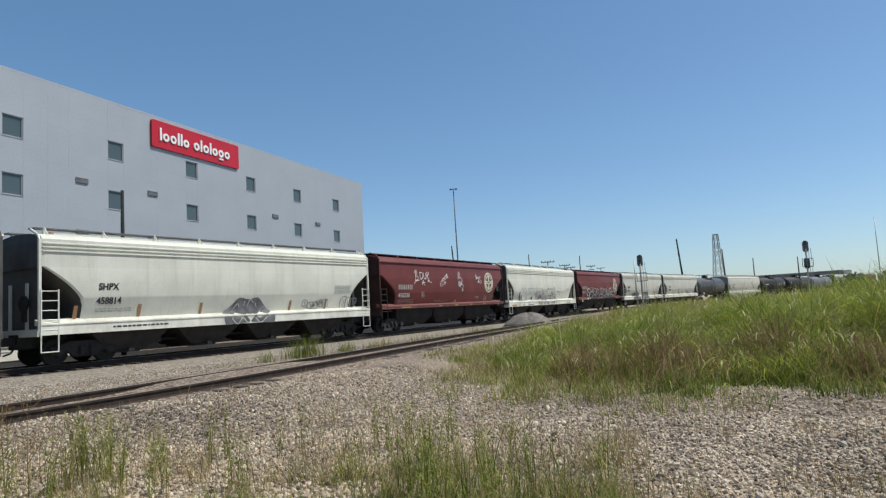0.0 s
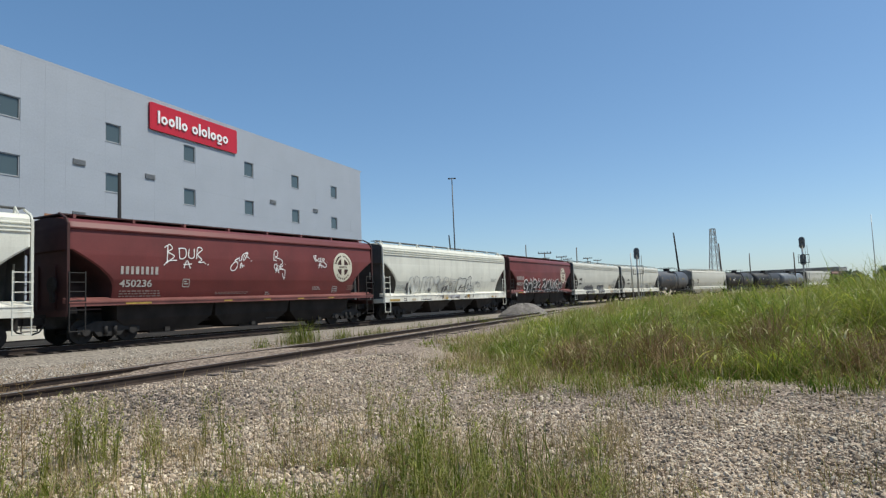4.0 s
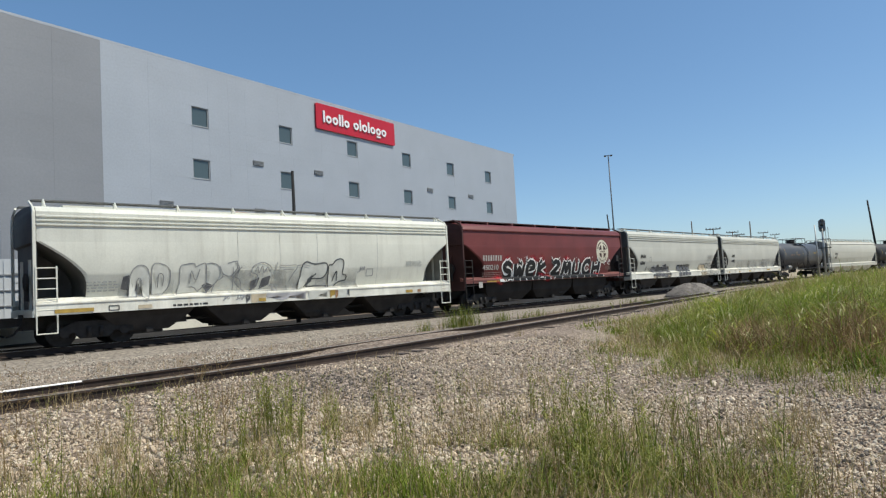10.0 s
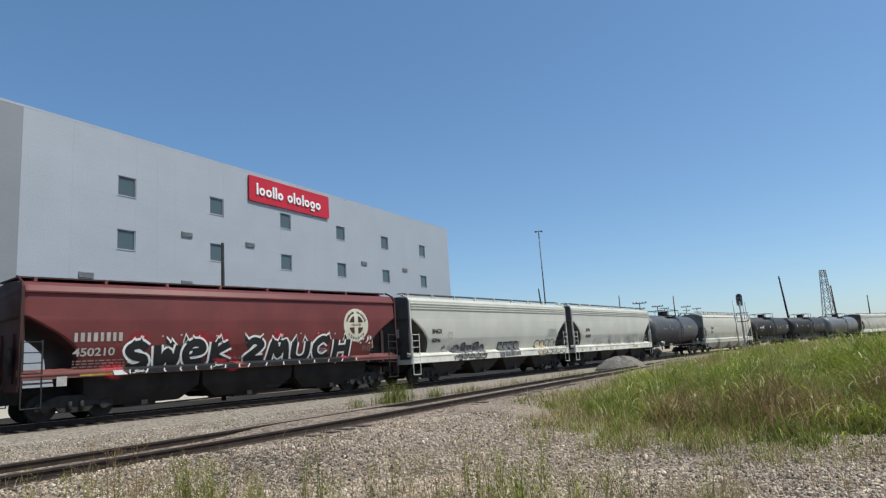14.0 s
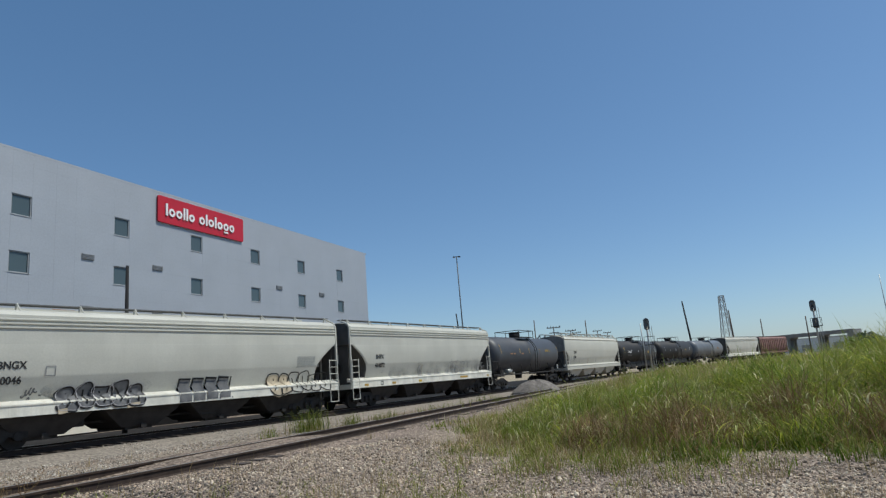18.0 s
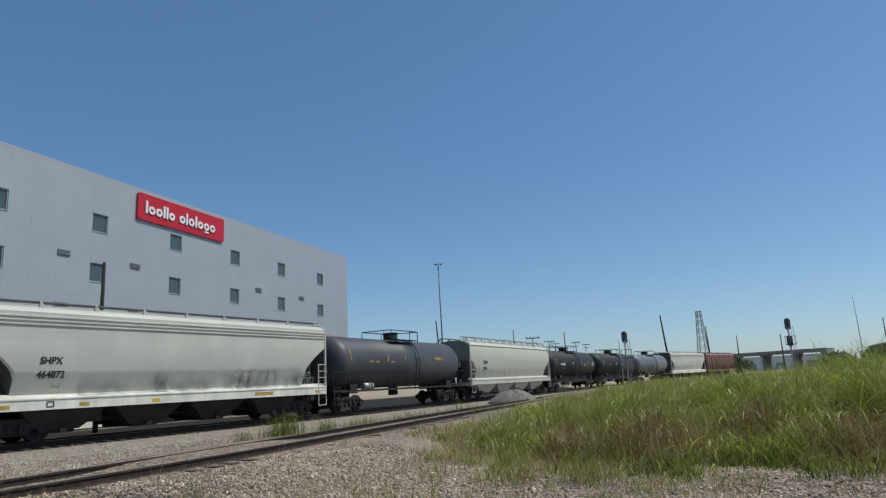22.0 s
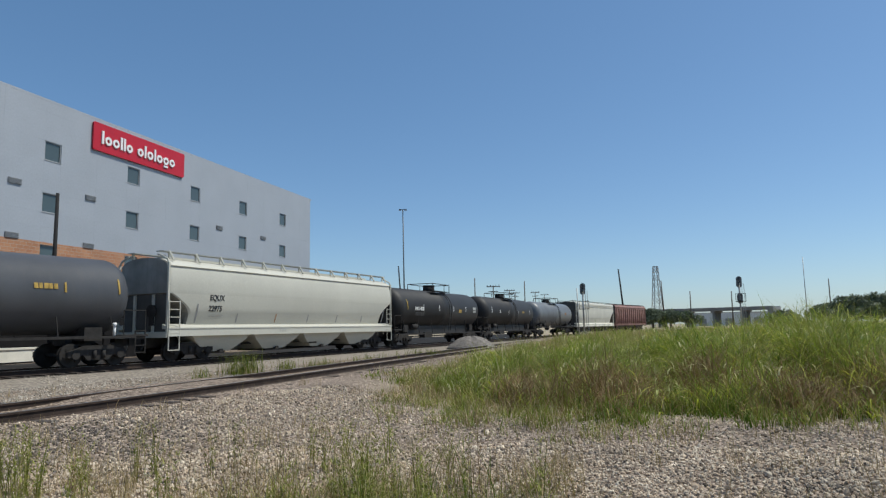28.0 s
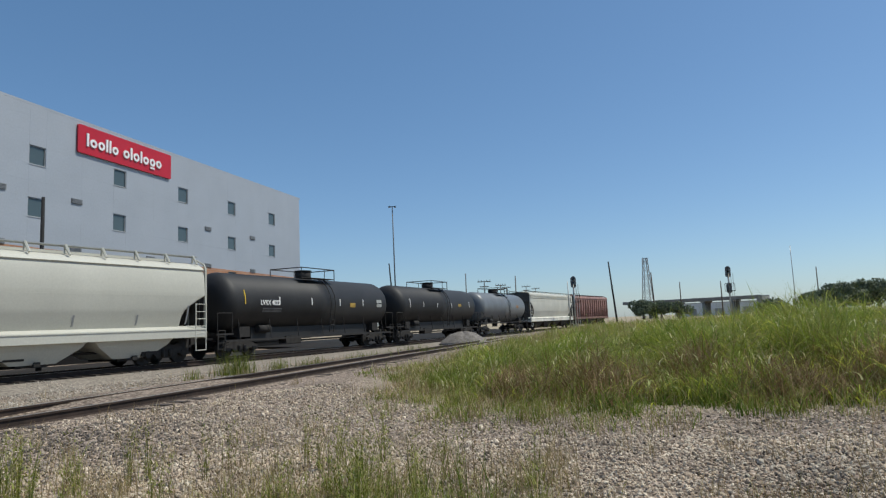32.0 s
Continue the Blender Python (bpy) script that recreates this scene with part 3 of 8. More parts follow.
# ---- ground ----
def build_ground():
    rad = np.concatenate([[0.0], np.linspace(0.8, 40, 110), np.geomspace(42, 4500, 60)])
    n = 240
    a = np.linspace(0, 2 * math.pi, n, endpoint=False)
    R, A = np.meshgrid(rad[1:], a, indexing="ij")
    X, Y = R * np.sin(A), R * np.cos(A)
    Z = height(X, Y)
    v = np.concatenate([[[0, 0, float(height(0.0, 0.0))]], np.stack([X, Y, Z], -1).reshape(-1, 3)])
    idx = 1 + np.arange(len(rad[1:]) * n).reshape(-1, n)
    nx = np.roll(idx, -1, axis=1)
    q = np.stack([idx[:-1], idx[1:], nx[1:], nx[:-1]], -1).reshape(-1, 4)
    me = raw_mesh("ground", v, q, GROUND, True)
    b = bmesh.new(); b.from_mesh(me); b.verts.ensure_lookup_table()
    for j in range(n):
        b.faces.new((b.verts[0], b.verts[1 + j], b.verts[1 + (j + 1) % n]))
    b.faces.index_update(); bmesh.ops.recalc_face_normals(b, faces=b.faces)
    b.to_mesh(me); b.free()
    if me.polygons[0].normal.z < 0:
        me.flip_normals()
    at = me.attributes.new("soil", "FLOAT", "POINT")
    x, y = v[:, 0], v[:, 1]
    d = np.hypot(x, y)
    soil = np.clip(grassy(x, y) * 1.2, 0, 1)
    az = np.degrees(np.arctan2(x, y))
    far = np.clip((d - 70) / 60, 0, 1)
    fore = 0.55 * np.clip(1 - (d - 4.0) / 3.0, 0, 1)
    strip = 0.35 * np.clip(1 - abs(dist_line(x, y, MAINLINE) - 6.5) / 2.5, 0, 1)
    at.data.foreach_set("value", np.clip(np.maximum.reduce([soil, far, fore, strip]), 0, 1).astype(np.float32))
    return tagged(new("ground", me), "pinkish gravel ground with dry earth and litter", "ground", kind="structure")


build_ground()


# ---- tracks ----
RAIL_PROFILE = [(-0.07, 0), (0.07, 0), (0.07, 0.012), (0.012, 0.03), (0.012, 0.125), (0.036, 0.135), (0.036, 0.165), (0.028, 0.172), (-0.028, 0.172), (-0.036, 0.165), (-0.036, 0.135), (-0.012, 0.125), (-0.012, 0.03), (-0.07, 0.012)]


def rail_geo(line, off, z_top, prof=RAIL_PROFILE):
    g = Geo()
    line = np.asarray(line, float)
    t = np.gradient(line, axis=0)
    t /= np.hypot(t[:, 0], t[:, 1])[:, None]
    rings = []
    for p, d in zip(line, t):
        nx, ny = -d[1], d[0]
        rings.append([(p[0] + nx * (off + a), p[1] + ny * (off + a), z_top - 0.172 + b) for a, b in prof])
    return g.rings(rings, smooth=False)


def ties_geo(line, every, z_top, jitter=0.0):
    g = Geo()
    line = np.asarray(line, float)
    d = np.concatenate([[0], np.cumsum(np.hypot(*np.diff(line, axis=0).T))])
    rnd = random.Random(4)
    s = 0.3
    out = []
    while s < d[-1] - 0.3:
        x, y = np.interp(s, d, line[:, 0]), np.interp(s, d, line[:, 1])
        x2, y2 = np.interp(s + 0.2, d, line[:, 0]), np.interp(s + 0.2, d, line[:, 1])
        out.append((x, y, math.degrees(math.atan2(y2 - y, x2 - x)) + rnd.uniform(-1.5, 1.5) , z_top + rnd.uniform(-jitter, jitter)))
        s += every * rnd.uniform(0.95, 1.05)
    return out


def ballast_geo(line, z, section, fill=0.0):
    """Bed swept along the line; the section's heights are over z, offsets positive away from the camera."""
    g = Geo()
    section = [(a, z + b) for a, b in section]
    line = np.asarray(line, float)
    t = np.gradient(line, axis=0)
    t /= np.hypot(t[:, 0], t[:, 1])[:, None]
    rings = []
    for p, d in zip(line, t):
        nx, ny = -d[1], d[0]
        # gravel heaped up between and behind the rails over one stretch
        up = fill * math.exp(-((p[1] - 16.6) / 2.9) ** 6)
        rings.append([(p[0] + nx * a, p[1] + ny * a, b + up * float(np.interp(a, [-0.7, 0.0, 0.7, 1.4, 2.7], [0.0, 0.75, 1.0, 0.8, 0.3]))) for a, b in section])
    return g.rings(rings, closed=False, cap=False)


def build_track(name, line, z_top, shiny, label, tie_span, bed_section, bed_mat, bed_label, jitter, fill=0.0):
    tr = thing(name, Matrix(), label, "railway track", kind="structure")
    part("rail", rail_geo(line, 0.7535, z_top), shiny, tr)
    part("rail", rail_geo(line, -0.7535, z_top), shiny, tr)
    for side in (0.7535, -0.7535):
        part("running_surface", rail_geo(line, side, z_top + 0.003, [(-0.026, 0.166), (0.026, 0.166), (0.026, 0.172), (-0.026, 0.172)]), STEEL, tr, "worn bright rail head")
    bed = part("ballast", ballast_geo(line, z_top, bed_section, fill), bed_mat, tr, bed_label)
    tie = Geo().box(0, 0, -0.09, 0.23, 2.6, 0.18).mesh("tie", TIE)
    for x, y, a, z in ties_geo(line[tie_span[0]:tie_span[1]], 0.56, z_top - 0.178, jitter):
        part("tie", tie, TIE, tr, m=pose(x, y, z, 0, 0, a))
    return tr


main_track = build_track("main_track", [on_line(s)[:2] for s in np.arange(-70, 300, 2.0)], RAIL_Z, RUST, "long curving railway track with rusty rails on grey ballast", (14, 95), ((-1.42, -0.3), (-1.28, -0.215), (1.7, -0.2), (2.9, -0.5)), DARKBED, "very dark crushed-stone ballast", 0.008)
part("shoulder", ballast_geo([on_line(s)[:2] for s in np.arange(-70, 300, 2.0)], RAIL_Z, ((-3.1, -0.5), (-2.6, -0.43), (-1.75, -0.27), (-1.3, -0.225), (-1.2, -0.27))), SHOULDER, main_track, "grey crushed-stone ballast shoulder")
near_track = build_track("siding_track", NEARLINE, RAIL_Z - 0.05, RUST, "rusty siding track half buried in pinkish gravel", (45, 118), ((-2.0, -0.42), (-1.35, -0.19), (-0.8, -0.165), (-0.72, -0.155), (0.0, -0.15), (0.7, -0.155), (0.8, -0.12), (1.4, -0.11), (2.7, -0.34)), GROUND, "grey crushed-stone ballast", 0.016, 0.128)
# worn rounded head on the siding's far rail, added bright as its sun glint
part("glint_head", rail_geo(NEARLINE[(NEARLINE[:, 1] > -12) & (NEARLINE[:, 1] < 9.9)], 0.7535, RAIL_Z - 0.05, [(-0.03, 0.15), (-0.039, 0.151), (-0.0375, 0.16), (-0.034, 0.167), (-0.0265, 0.1745), (-0.02, 0.1765), (-0.02, 0.155)]), GLINTSTEEL, near_track, "wheel-worn steel head, brightened as a sun glint")


# ---- freight cars ----
def truck_parts(car, x, r=0.43):
    """One bogie: side frames, bolster and two wheelsets that turn."""
    tr = new("truck"); tr.parent = car; tr.matrix_basis = pose(x, 0, 0)
    fr = [(-1.18, 0.36), (-1.18, 0.56), (-0.95, 0.62), (-0.55, 0.78), (0.55, 0.78), (0.95, 0.62), (1.18, 0.56), (1.18, 0.36), (0.98, 0.34), (0.6, 0.44), (0.42, 0.24), (-0.42, 0.24), (-0.6, 0.44), (-0.98, 0.34)]
    frame_g = Geo().prism(fr, -0.07, 0.07)
    for k in (-1, 1):
        frame_g.tube((k * 0.89, -0.12, 0.43), (k * 0.89, 0.12, 0.43), 0.15, 10)
        frame_g.tube((k * 0.18, -0.1, 0.3), (k * 0.18, -0.1, 0.6), 0.075, 8)
    for y in (-1.02, 1.02):
        f = part("side_frame", frame_g.mesh("side_frame", IRON), IRON, tr, m=pose(0, y, 0))
    part("bolster", Geo().box(0, 0, 0.62, 0.34, 2.1, 0.3), IRON, tr)
    for k in (-1, 1):
        g = Geo().tube((0, -0.98, 0), (0, 0.98, 0), 0.08, 10)
        for y in (-0.755, 0.755):
            sgn = 1 if y > 0 else -1
            g.tube((0, y - 0.065, 0), (0, y + 0.065, 0), r, 22)
            g.tube((0, y - sgn * 0.09, 0), (0, y - sgn * 0.06, 0), r + 0.025, 22)
            for q in range(6):
                a = q * math.pi / 3
                g.tube((0.27 * math.cos(a), y + sgn * 0.05, 0.27 * math.sin(a)), (0.27 * math.cos(a), y + sgn * 0.085, 0.27 * math.sin(a)), 0.05, 6)
        w = part("wheelset", g, IRON, tr, m=pose(k * 0.89, 0, r))
        WHEELS.append((w, k * 0.89, r))
    return tr


WHEELS = []
# underside colours: grime with the shade beneath the cars darkened in
UNDERBLACK = mat("brown_black_underside_shade", (0.02, 0.016, 0.014), 0.85, var=0.5, scale=1.5, fine=25, bump=0.15)
UNDERSHADE = mat("underside_shade_and_grime", (0.036, 0.031, 0.028), 0.85, var=0.4, scale=2, fine=30, bump=0.15)


def stamp(name, car, mesh, x, z, y, material, label=""):
    """Flat lettering or paint on the near side of a car; mesh drawn in its own x-y plane."""
    mesh.materials.clear(); mesh.materials.append(material)
    return part(name, mesh, material, car, label, m=pose(x, y, z, 90, 0, 0))


def strokes(lines, w, y_depth=0.004):
    """Paint strokes: each a run of (x, y) joined by flat bands of width w."""
    out = []
    for k, ln in enumerate(lines):
        g = Geo()
        out.append(g)
        lift = y_depth + 0.0006 * k
        n = len(ln)
        left, right = [], []
        for i in range(n):
            (x0, y0), (x1, y1) = ln[max(0, i - 1)], ln[min(n - 1, i + 1)]
            d = math.hypot(x1 - x0, y1 - y0) or 1e-6
            px, py = -(y1 - y0) / d * w / 2, (x1 - x0) / d * w / 2
            left.append((ln[i][0] + px, ln[i][1] + py, lift + 0.00006 * i))
            right.append((ln[i][0] - px, ln[i][1] - py, lift + 0.00006 * i))
        g.rings([left, right], closed=False, cap=False, smooth=False)
    return out


def bars(widths, h, gap):
    out = []
    x = 0
    for w in widths:
        out.append(Geo().box(x + w / 2, h / 2, 0.002, w, h, 0.004))
        x += w + gap
    return out


# half-width of the covered hopper by height over the rail
HW = [(1.2, 1.12), (1.5, 1.25), (1.75, 1.34), (2.0, 1.415), (2.3, 1.48), (2.65, 1.525), (2.95, 1.545), (3.2, 1.55), (3.76, 1.54), (3.79, 1.585), (3.83, 1.585), (3.85, 1.535), (3.9, 1.535), (3.92, 1.585), (3.96, 1.585), (3.98, 1.53), (4.03, 1.53), (4.05, 1.58), (4.09, 1.58), (4.11, 1.53), (4.22, 1.53), (4.32, 1.46), (4.4, 1.3), (4.45, 0.9), (4.48, 0.3)]
HW_SMOOTH = [(1.2, 1.1), (1.5, 1.235), (1.75, 1.33), (2.0, 1.41), (2.3, 1.48), (2.65, 1.53), (2.95, 1.555), (3.2, 1.555), (3.7, 1.52), (3.95, 1.44), (4.0, 1.5), (4.1, 1.42), (4.24, 1.2), (4.34, 0.8), (4.38, 0.3)]
HW_RED = [(1.34, 1.24), (1.5, 1.3), (1.75, 1.38), (2.0, 1.44), (2.3, 1.49), (2.65, 1.525), (3.2, 1.54), (3.8, 1.5), (4.0, 1.475), (4.02, 1.55), (4.07, 1.555), (4.26, 1.45), (4.38, 1.25), (4.45, 0.8), (4.48, 0.3)]


def end_in(z, deep, top=3.3):
    """How far the sloping end sheet lies inside the car's end, below its top edge."""
    if z >= top:
        return 0.0
    return deep * math.sin(math.pi / 2 * min(1.0, (top - z) / (top - 1.9)))


def near_y(hw, z):
    return -float(np.interp(z, [a for a, _ in hw], [b for _, b in hw]))


def hopper_car(label, length, paint, sill_paint, hw, frame_paint, deep=1.4, bays=4, brackets=9, sill=(1.03, 1.42), board=True, pocket=3.3, rear_end=None):
    car = thing("covered_hopper_car", Matrix(), label, "freight car", "cars of the moving train")
    X = (length - 1.15) / 2
    top = hw[-1][0]
    zs = sorted(set([a for a, _ in hw] + [1.7, 1.85, 2.2, 2.4, 2.8, 3.0, pocket - 0.2, pocket - 0.1, pocket - 0.04, pocket]))
    rings = []
    for z in zs:
        w, xe = -near_y(hw, z), X - 0.02 - end_in(z, deep, pocket)
        ring = []
        for sx, sy in ((-1, -1), (1, -1), (1, 1), (-1, 1)):
            if sx * sy < 0:
                c = [(xe - 0.14, 0), (xe - 0.04, 0.04), (xe, 0.14)]
            else:
                c = [(xe, 0.14), (xe - 0.04, 0.04), (xe - 0.14, 0)]
            ring += [(sx * a, sy * (w - b if w > 0.4 else w * (1 - b)), z) for a, b in c]
        rings.append(ring)
    g = Geo().rings(rings, smooth=False)
    # keep the long sides smooth over their height
    body = part("body", g, paint, car)
    end_paint = GRIMESHADERED if paint is RED else GRIMESHADE
    body.data.materials.append(SHADECREAM if paint is CREAM else end_paint)
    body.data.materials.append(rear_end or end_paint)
    # end faces and slope undersides take the paint that holds their shade
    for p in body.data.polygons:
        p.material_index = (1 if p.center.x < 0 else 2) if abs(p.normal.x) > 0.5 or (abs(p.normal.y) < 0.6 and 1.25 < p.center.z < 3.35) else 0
        p.use_smooth = True
    b = bmesh.new()
    b.from_mesh(body.data)
    for e in b.edges:
        if len(e.link_faces) == 2 and e.calc_face_angle() > 0.4:
            e.smooth = False
    b.to_mesh(body.data)
    b.free()
    # bays under the body, most with the shade there put into their colour
    step = (2 * X - 2 * deep - 0.5) / bays
    for i in range(bays):
        cx = -X + deep + 0.25 + step * (i + 0.5)
        a, zt = step / 2 - 0.03, sill[0] + 0.14
        up = [(cx - a, -1.32, zt), (cx + a, -1.32, zt), (cx + a, 1.32, zt), (cx - a, 1.32, zt)]
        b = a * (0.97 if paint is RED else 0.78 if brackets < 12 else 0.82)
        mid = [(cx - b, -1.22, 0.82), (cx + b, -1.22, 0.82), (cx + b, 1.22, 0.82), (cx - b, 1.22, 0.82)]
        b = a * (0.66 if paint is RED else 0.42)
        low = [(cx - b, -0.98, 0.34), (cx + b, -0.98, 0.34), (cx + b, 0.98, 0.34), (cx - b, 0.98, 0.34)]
        part("discharge_bay", Geo().rings([low, mid, up], smooth=False), paint if brackets > 10 else UNDERBLACK if paint is RED else UNDERSHADE, car)
        part("outlet_gate", Geo().box(cx, 0, 0.32, 1.1, 1.8, 0.16).tube((cx, -1.2, 0.36), (cx, 1.2, 0.36), 0.04, 6).box(cx, -1.2, 0.36, 0.22, 0.05, 0.16), IRON, car)
    for sy in (-1, 1):
        part("side_sill", Geo().box(0, sy * 1.5, (sill[0] + sill[1]) / 2, 2 * X, 0.1, sill[1] - sill[0]).rings([[(x, sy * 1.18, sill[1] + 0.14), (x, sy * 1.575, sill[1] - 0.02), (x, sy * 1.575, sill[1] - 0.06), (x, sy * 1.18, sill[1] - 0.06)] for x in (-X, X)], smooth=False), sill_paint, car)
    if paint is RED:
        part("centre_sill", Geo().box(0, 0, 0.84, 2 * X + 0.2, 0.6, 0.5), IRON, car)
    else:
        for sx in (-1, 1):
            part("stub_sill", Geo().box(sx * (X - 1.5), 0, 0.84, 3.2, 0.6, 0.5), IRON, car)
    part("brake_rigging", Geo().tube((-X + 1.5, -0.55, 0.62), (X - 1.5, -0.55, 0.62), 0.05, 6).box(-X + 4.2, -0.8, 0.75, 1.1, 0.5, 0.45).box(1.2, -0.9, 0.7, 0.7, 0.4, 0.4), IRON, car)
    for sx in (-1, 1):
        e = new("end_frame"); e.parent = car; e.matrix_basis = pose(sx * X, 0, 0, 0, 0, 0 if sx > 0 else 180)
        g = Geo()
        for y in (-1.48, 1.48):
            g.box(0.0, y, (1.1 + top - 0.28) / 2, 0.09, 0.09, top - 1.38)
            g.path([(0.0, y, top - 0.3), (0.0, y * 0.93, top - 0.12), (0.0, y * 0.62, top + 0.1)], 0.045)
        g.box(0, 0, 1.1, 0.14, 3.0, 0.2)
        g.box(-0.6, 0, 1.22, 1.2, 2.9, 0.05)
        for y in (-0.55, 0.55):
            g.box(-0.1, y, 2.0, 0.12, 0.12, 1.6)
        # red cars: end posts and ladders darkened for the shade there
        part("corner_frame", g, GRIMESHADERED if paint is RED else frame_paint, e)
        for y in (-1.5, 1.5):
            lad = Geo()
            for xx in (-0.02, -0.58):
                lad.box(xx, y * 1.03, 1.66, 0.042, 0.03, 1.75)
                lad.box(xx, y * 1.03, 0.72, 0.035, 0.03, 0.5)
            for k in range(5):
                lad.tube((-0.02, y * 1.03, 1.2 + 0.32 * k), (-0.58, y * 1.03, 1.2 + 0.32 * k), 0.018, 6)
            lad.tube((-0.02, y * 1.03, 0.48), (-0.58, y * 1.03, 0.48), 0.02, 6)
            part("ladder", lad, IRON if paint is RED else frame_paint, e)
        # web and plates added to close the pockets, pocket shade in their colour
        pocket_paint = (rear_end or end_paint) if sx > 0 else end_paint
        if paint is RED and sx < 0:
            part("pocket_plate", Geo().box(-0.12, 0, 2.2, 0.03, 2.7, 2.2), GRIMESHADERED, e, "added dark red plate that closes the shaded end pocket")
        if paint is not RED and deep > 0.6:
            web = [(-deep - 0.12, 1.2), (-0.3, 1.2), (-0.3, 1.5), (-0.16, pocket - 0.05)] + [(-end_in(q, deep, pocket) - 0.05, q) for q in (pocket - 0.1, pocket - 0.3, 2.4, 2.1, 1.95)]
            part("end_web", Geo().prism(web, -0.16, -0.13), pocket_paint, e, "added upright web that fills the shaded end pocket")
            part("pocket_plate", Geo().box(-0.12, 0, (1.2 + pocket) / 2, 0.03, 2.5, pocket - 1.2), pocket_paint, e, "added cross plate that closes the shaded end pocket")
        part("coupler", Geo().box(0.3, 0, 0.86, 0.7, 0.26, 0.26).box(0.66, 0.06, 0.86, 0.22, 0.3, 0.3), IRON, e)
        part("brake_hose", Geo().path([(0.15, 0.4, 0.8), (0.35, 0.4, 0.5), (0.55, 0.3, 0.42)], 0.03), IRON, e)
        part("handbrake", Geo().tube((0.02, 0.6, 2.1), (0.09, 0.6, 2.1), 0.28, 14).box(0.04, 0.6, 1.75, 0.1, 0.2, 0.5), IRON, e)
        truck_parts(car, sx * (X - 1.75))
    # roof: hatch trough, running boards on brackets
    part("roof_hatch", Geo().box(0, 0, top + 0.06, 2 * X - 2.2, 0.55, 0.14), paint, car)
    if board:
        for sy in (-1, 1):
            part("running_board", Geo().box(0, sy * 0.86, 4.63, 2 * X - 0.1, 0.44, 0.035), WALKWAY if brackets < 12 else GALV, car)
        for i in range(brackets):
            x = -X + 0.35 + (2 * X - 0.7) * i / (brackets - 1)
            for sy in (-1, 1):
                bg = Geo()
                bg.box(x, sy * 1.06, (top + 4.6) / 2 - 0.03, 0.07, 0.05, 4.66 - top, None)
                bg.path([(x, sy * 1.36, top - 0.14), (x, sy * 1.09, 4.64)], 0.028 if brackets < 12 else 0.05, 5)
                part("walkway_bracket", bg, frame_paint, car)
    else:
        part("running_board", Geo().box(0, 0, 4.57, 2 * X - 0.1, 1.8, 0.05), GRIMESHADERED, car)
        for i in range(8):
            x = -X + 0.5 + (2 * X - 1.0) * i / 7
            part("roof_rib", Geo().box(x, 0, 4.5, 0.1, 2.0, 0.14), sill_paint, car)
    car["half"] = X
    return car


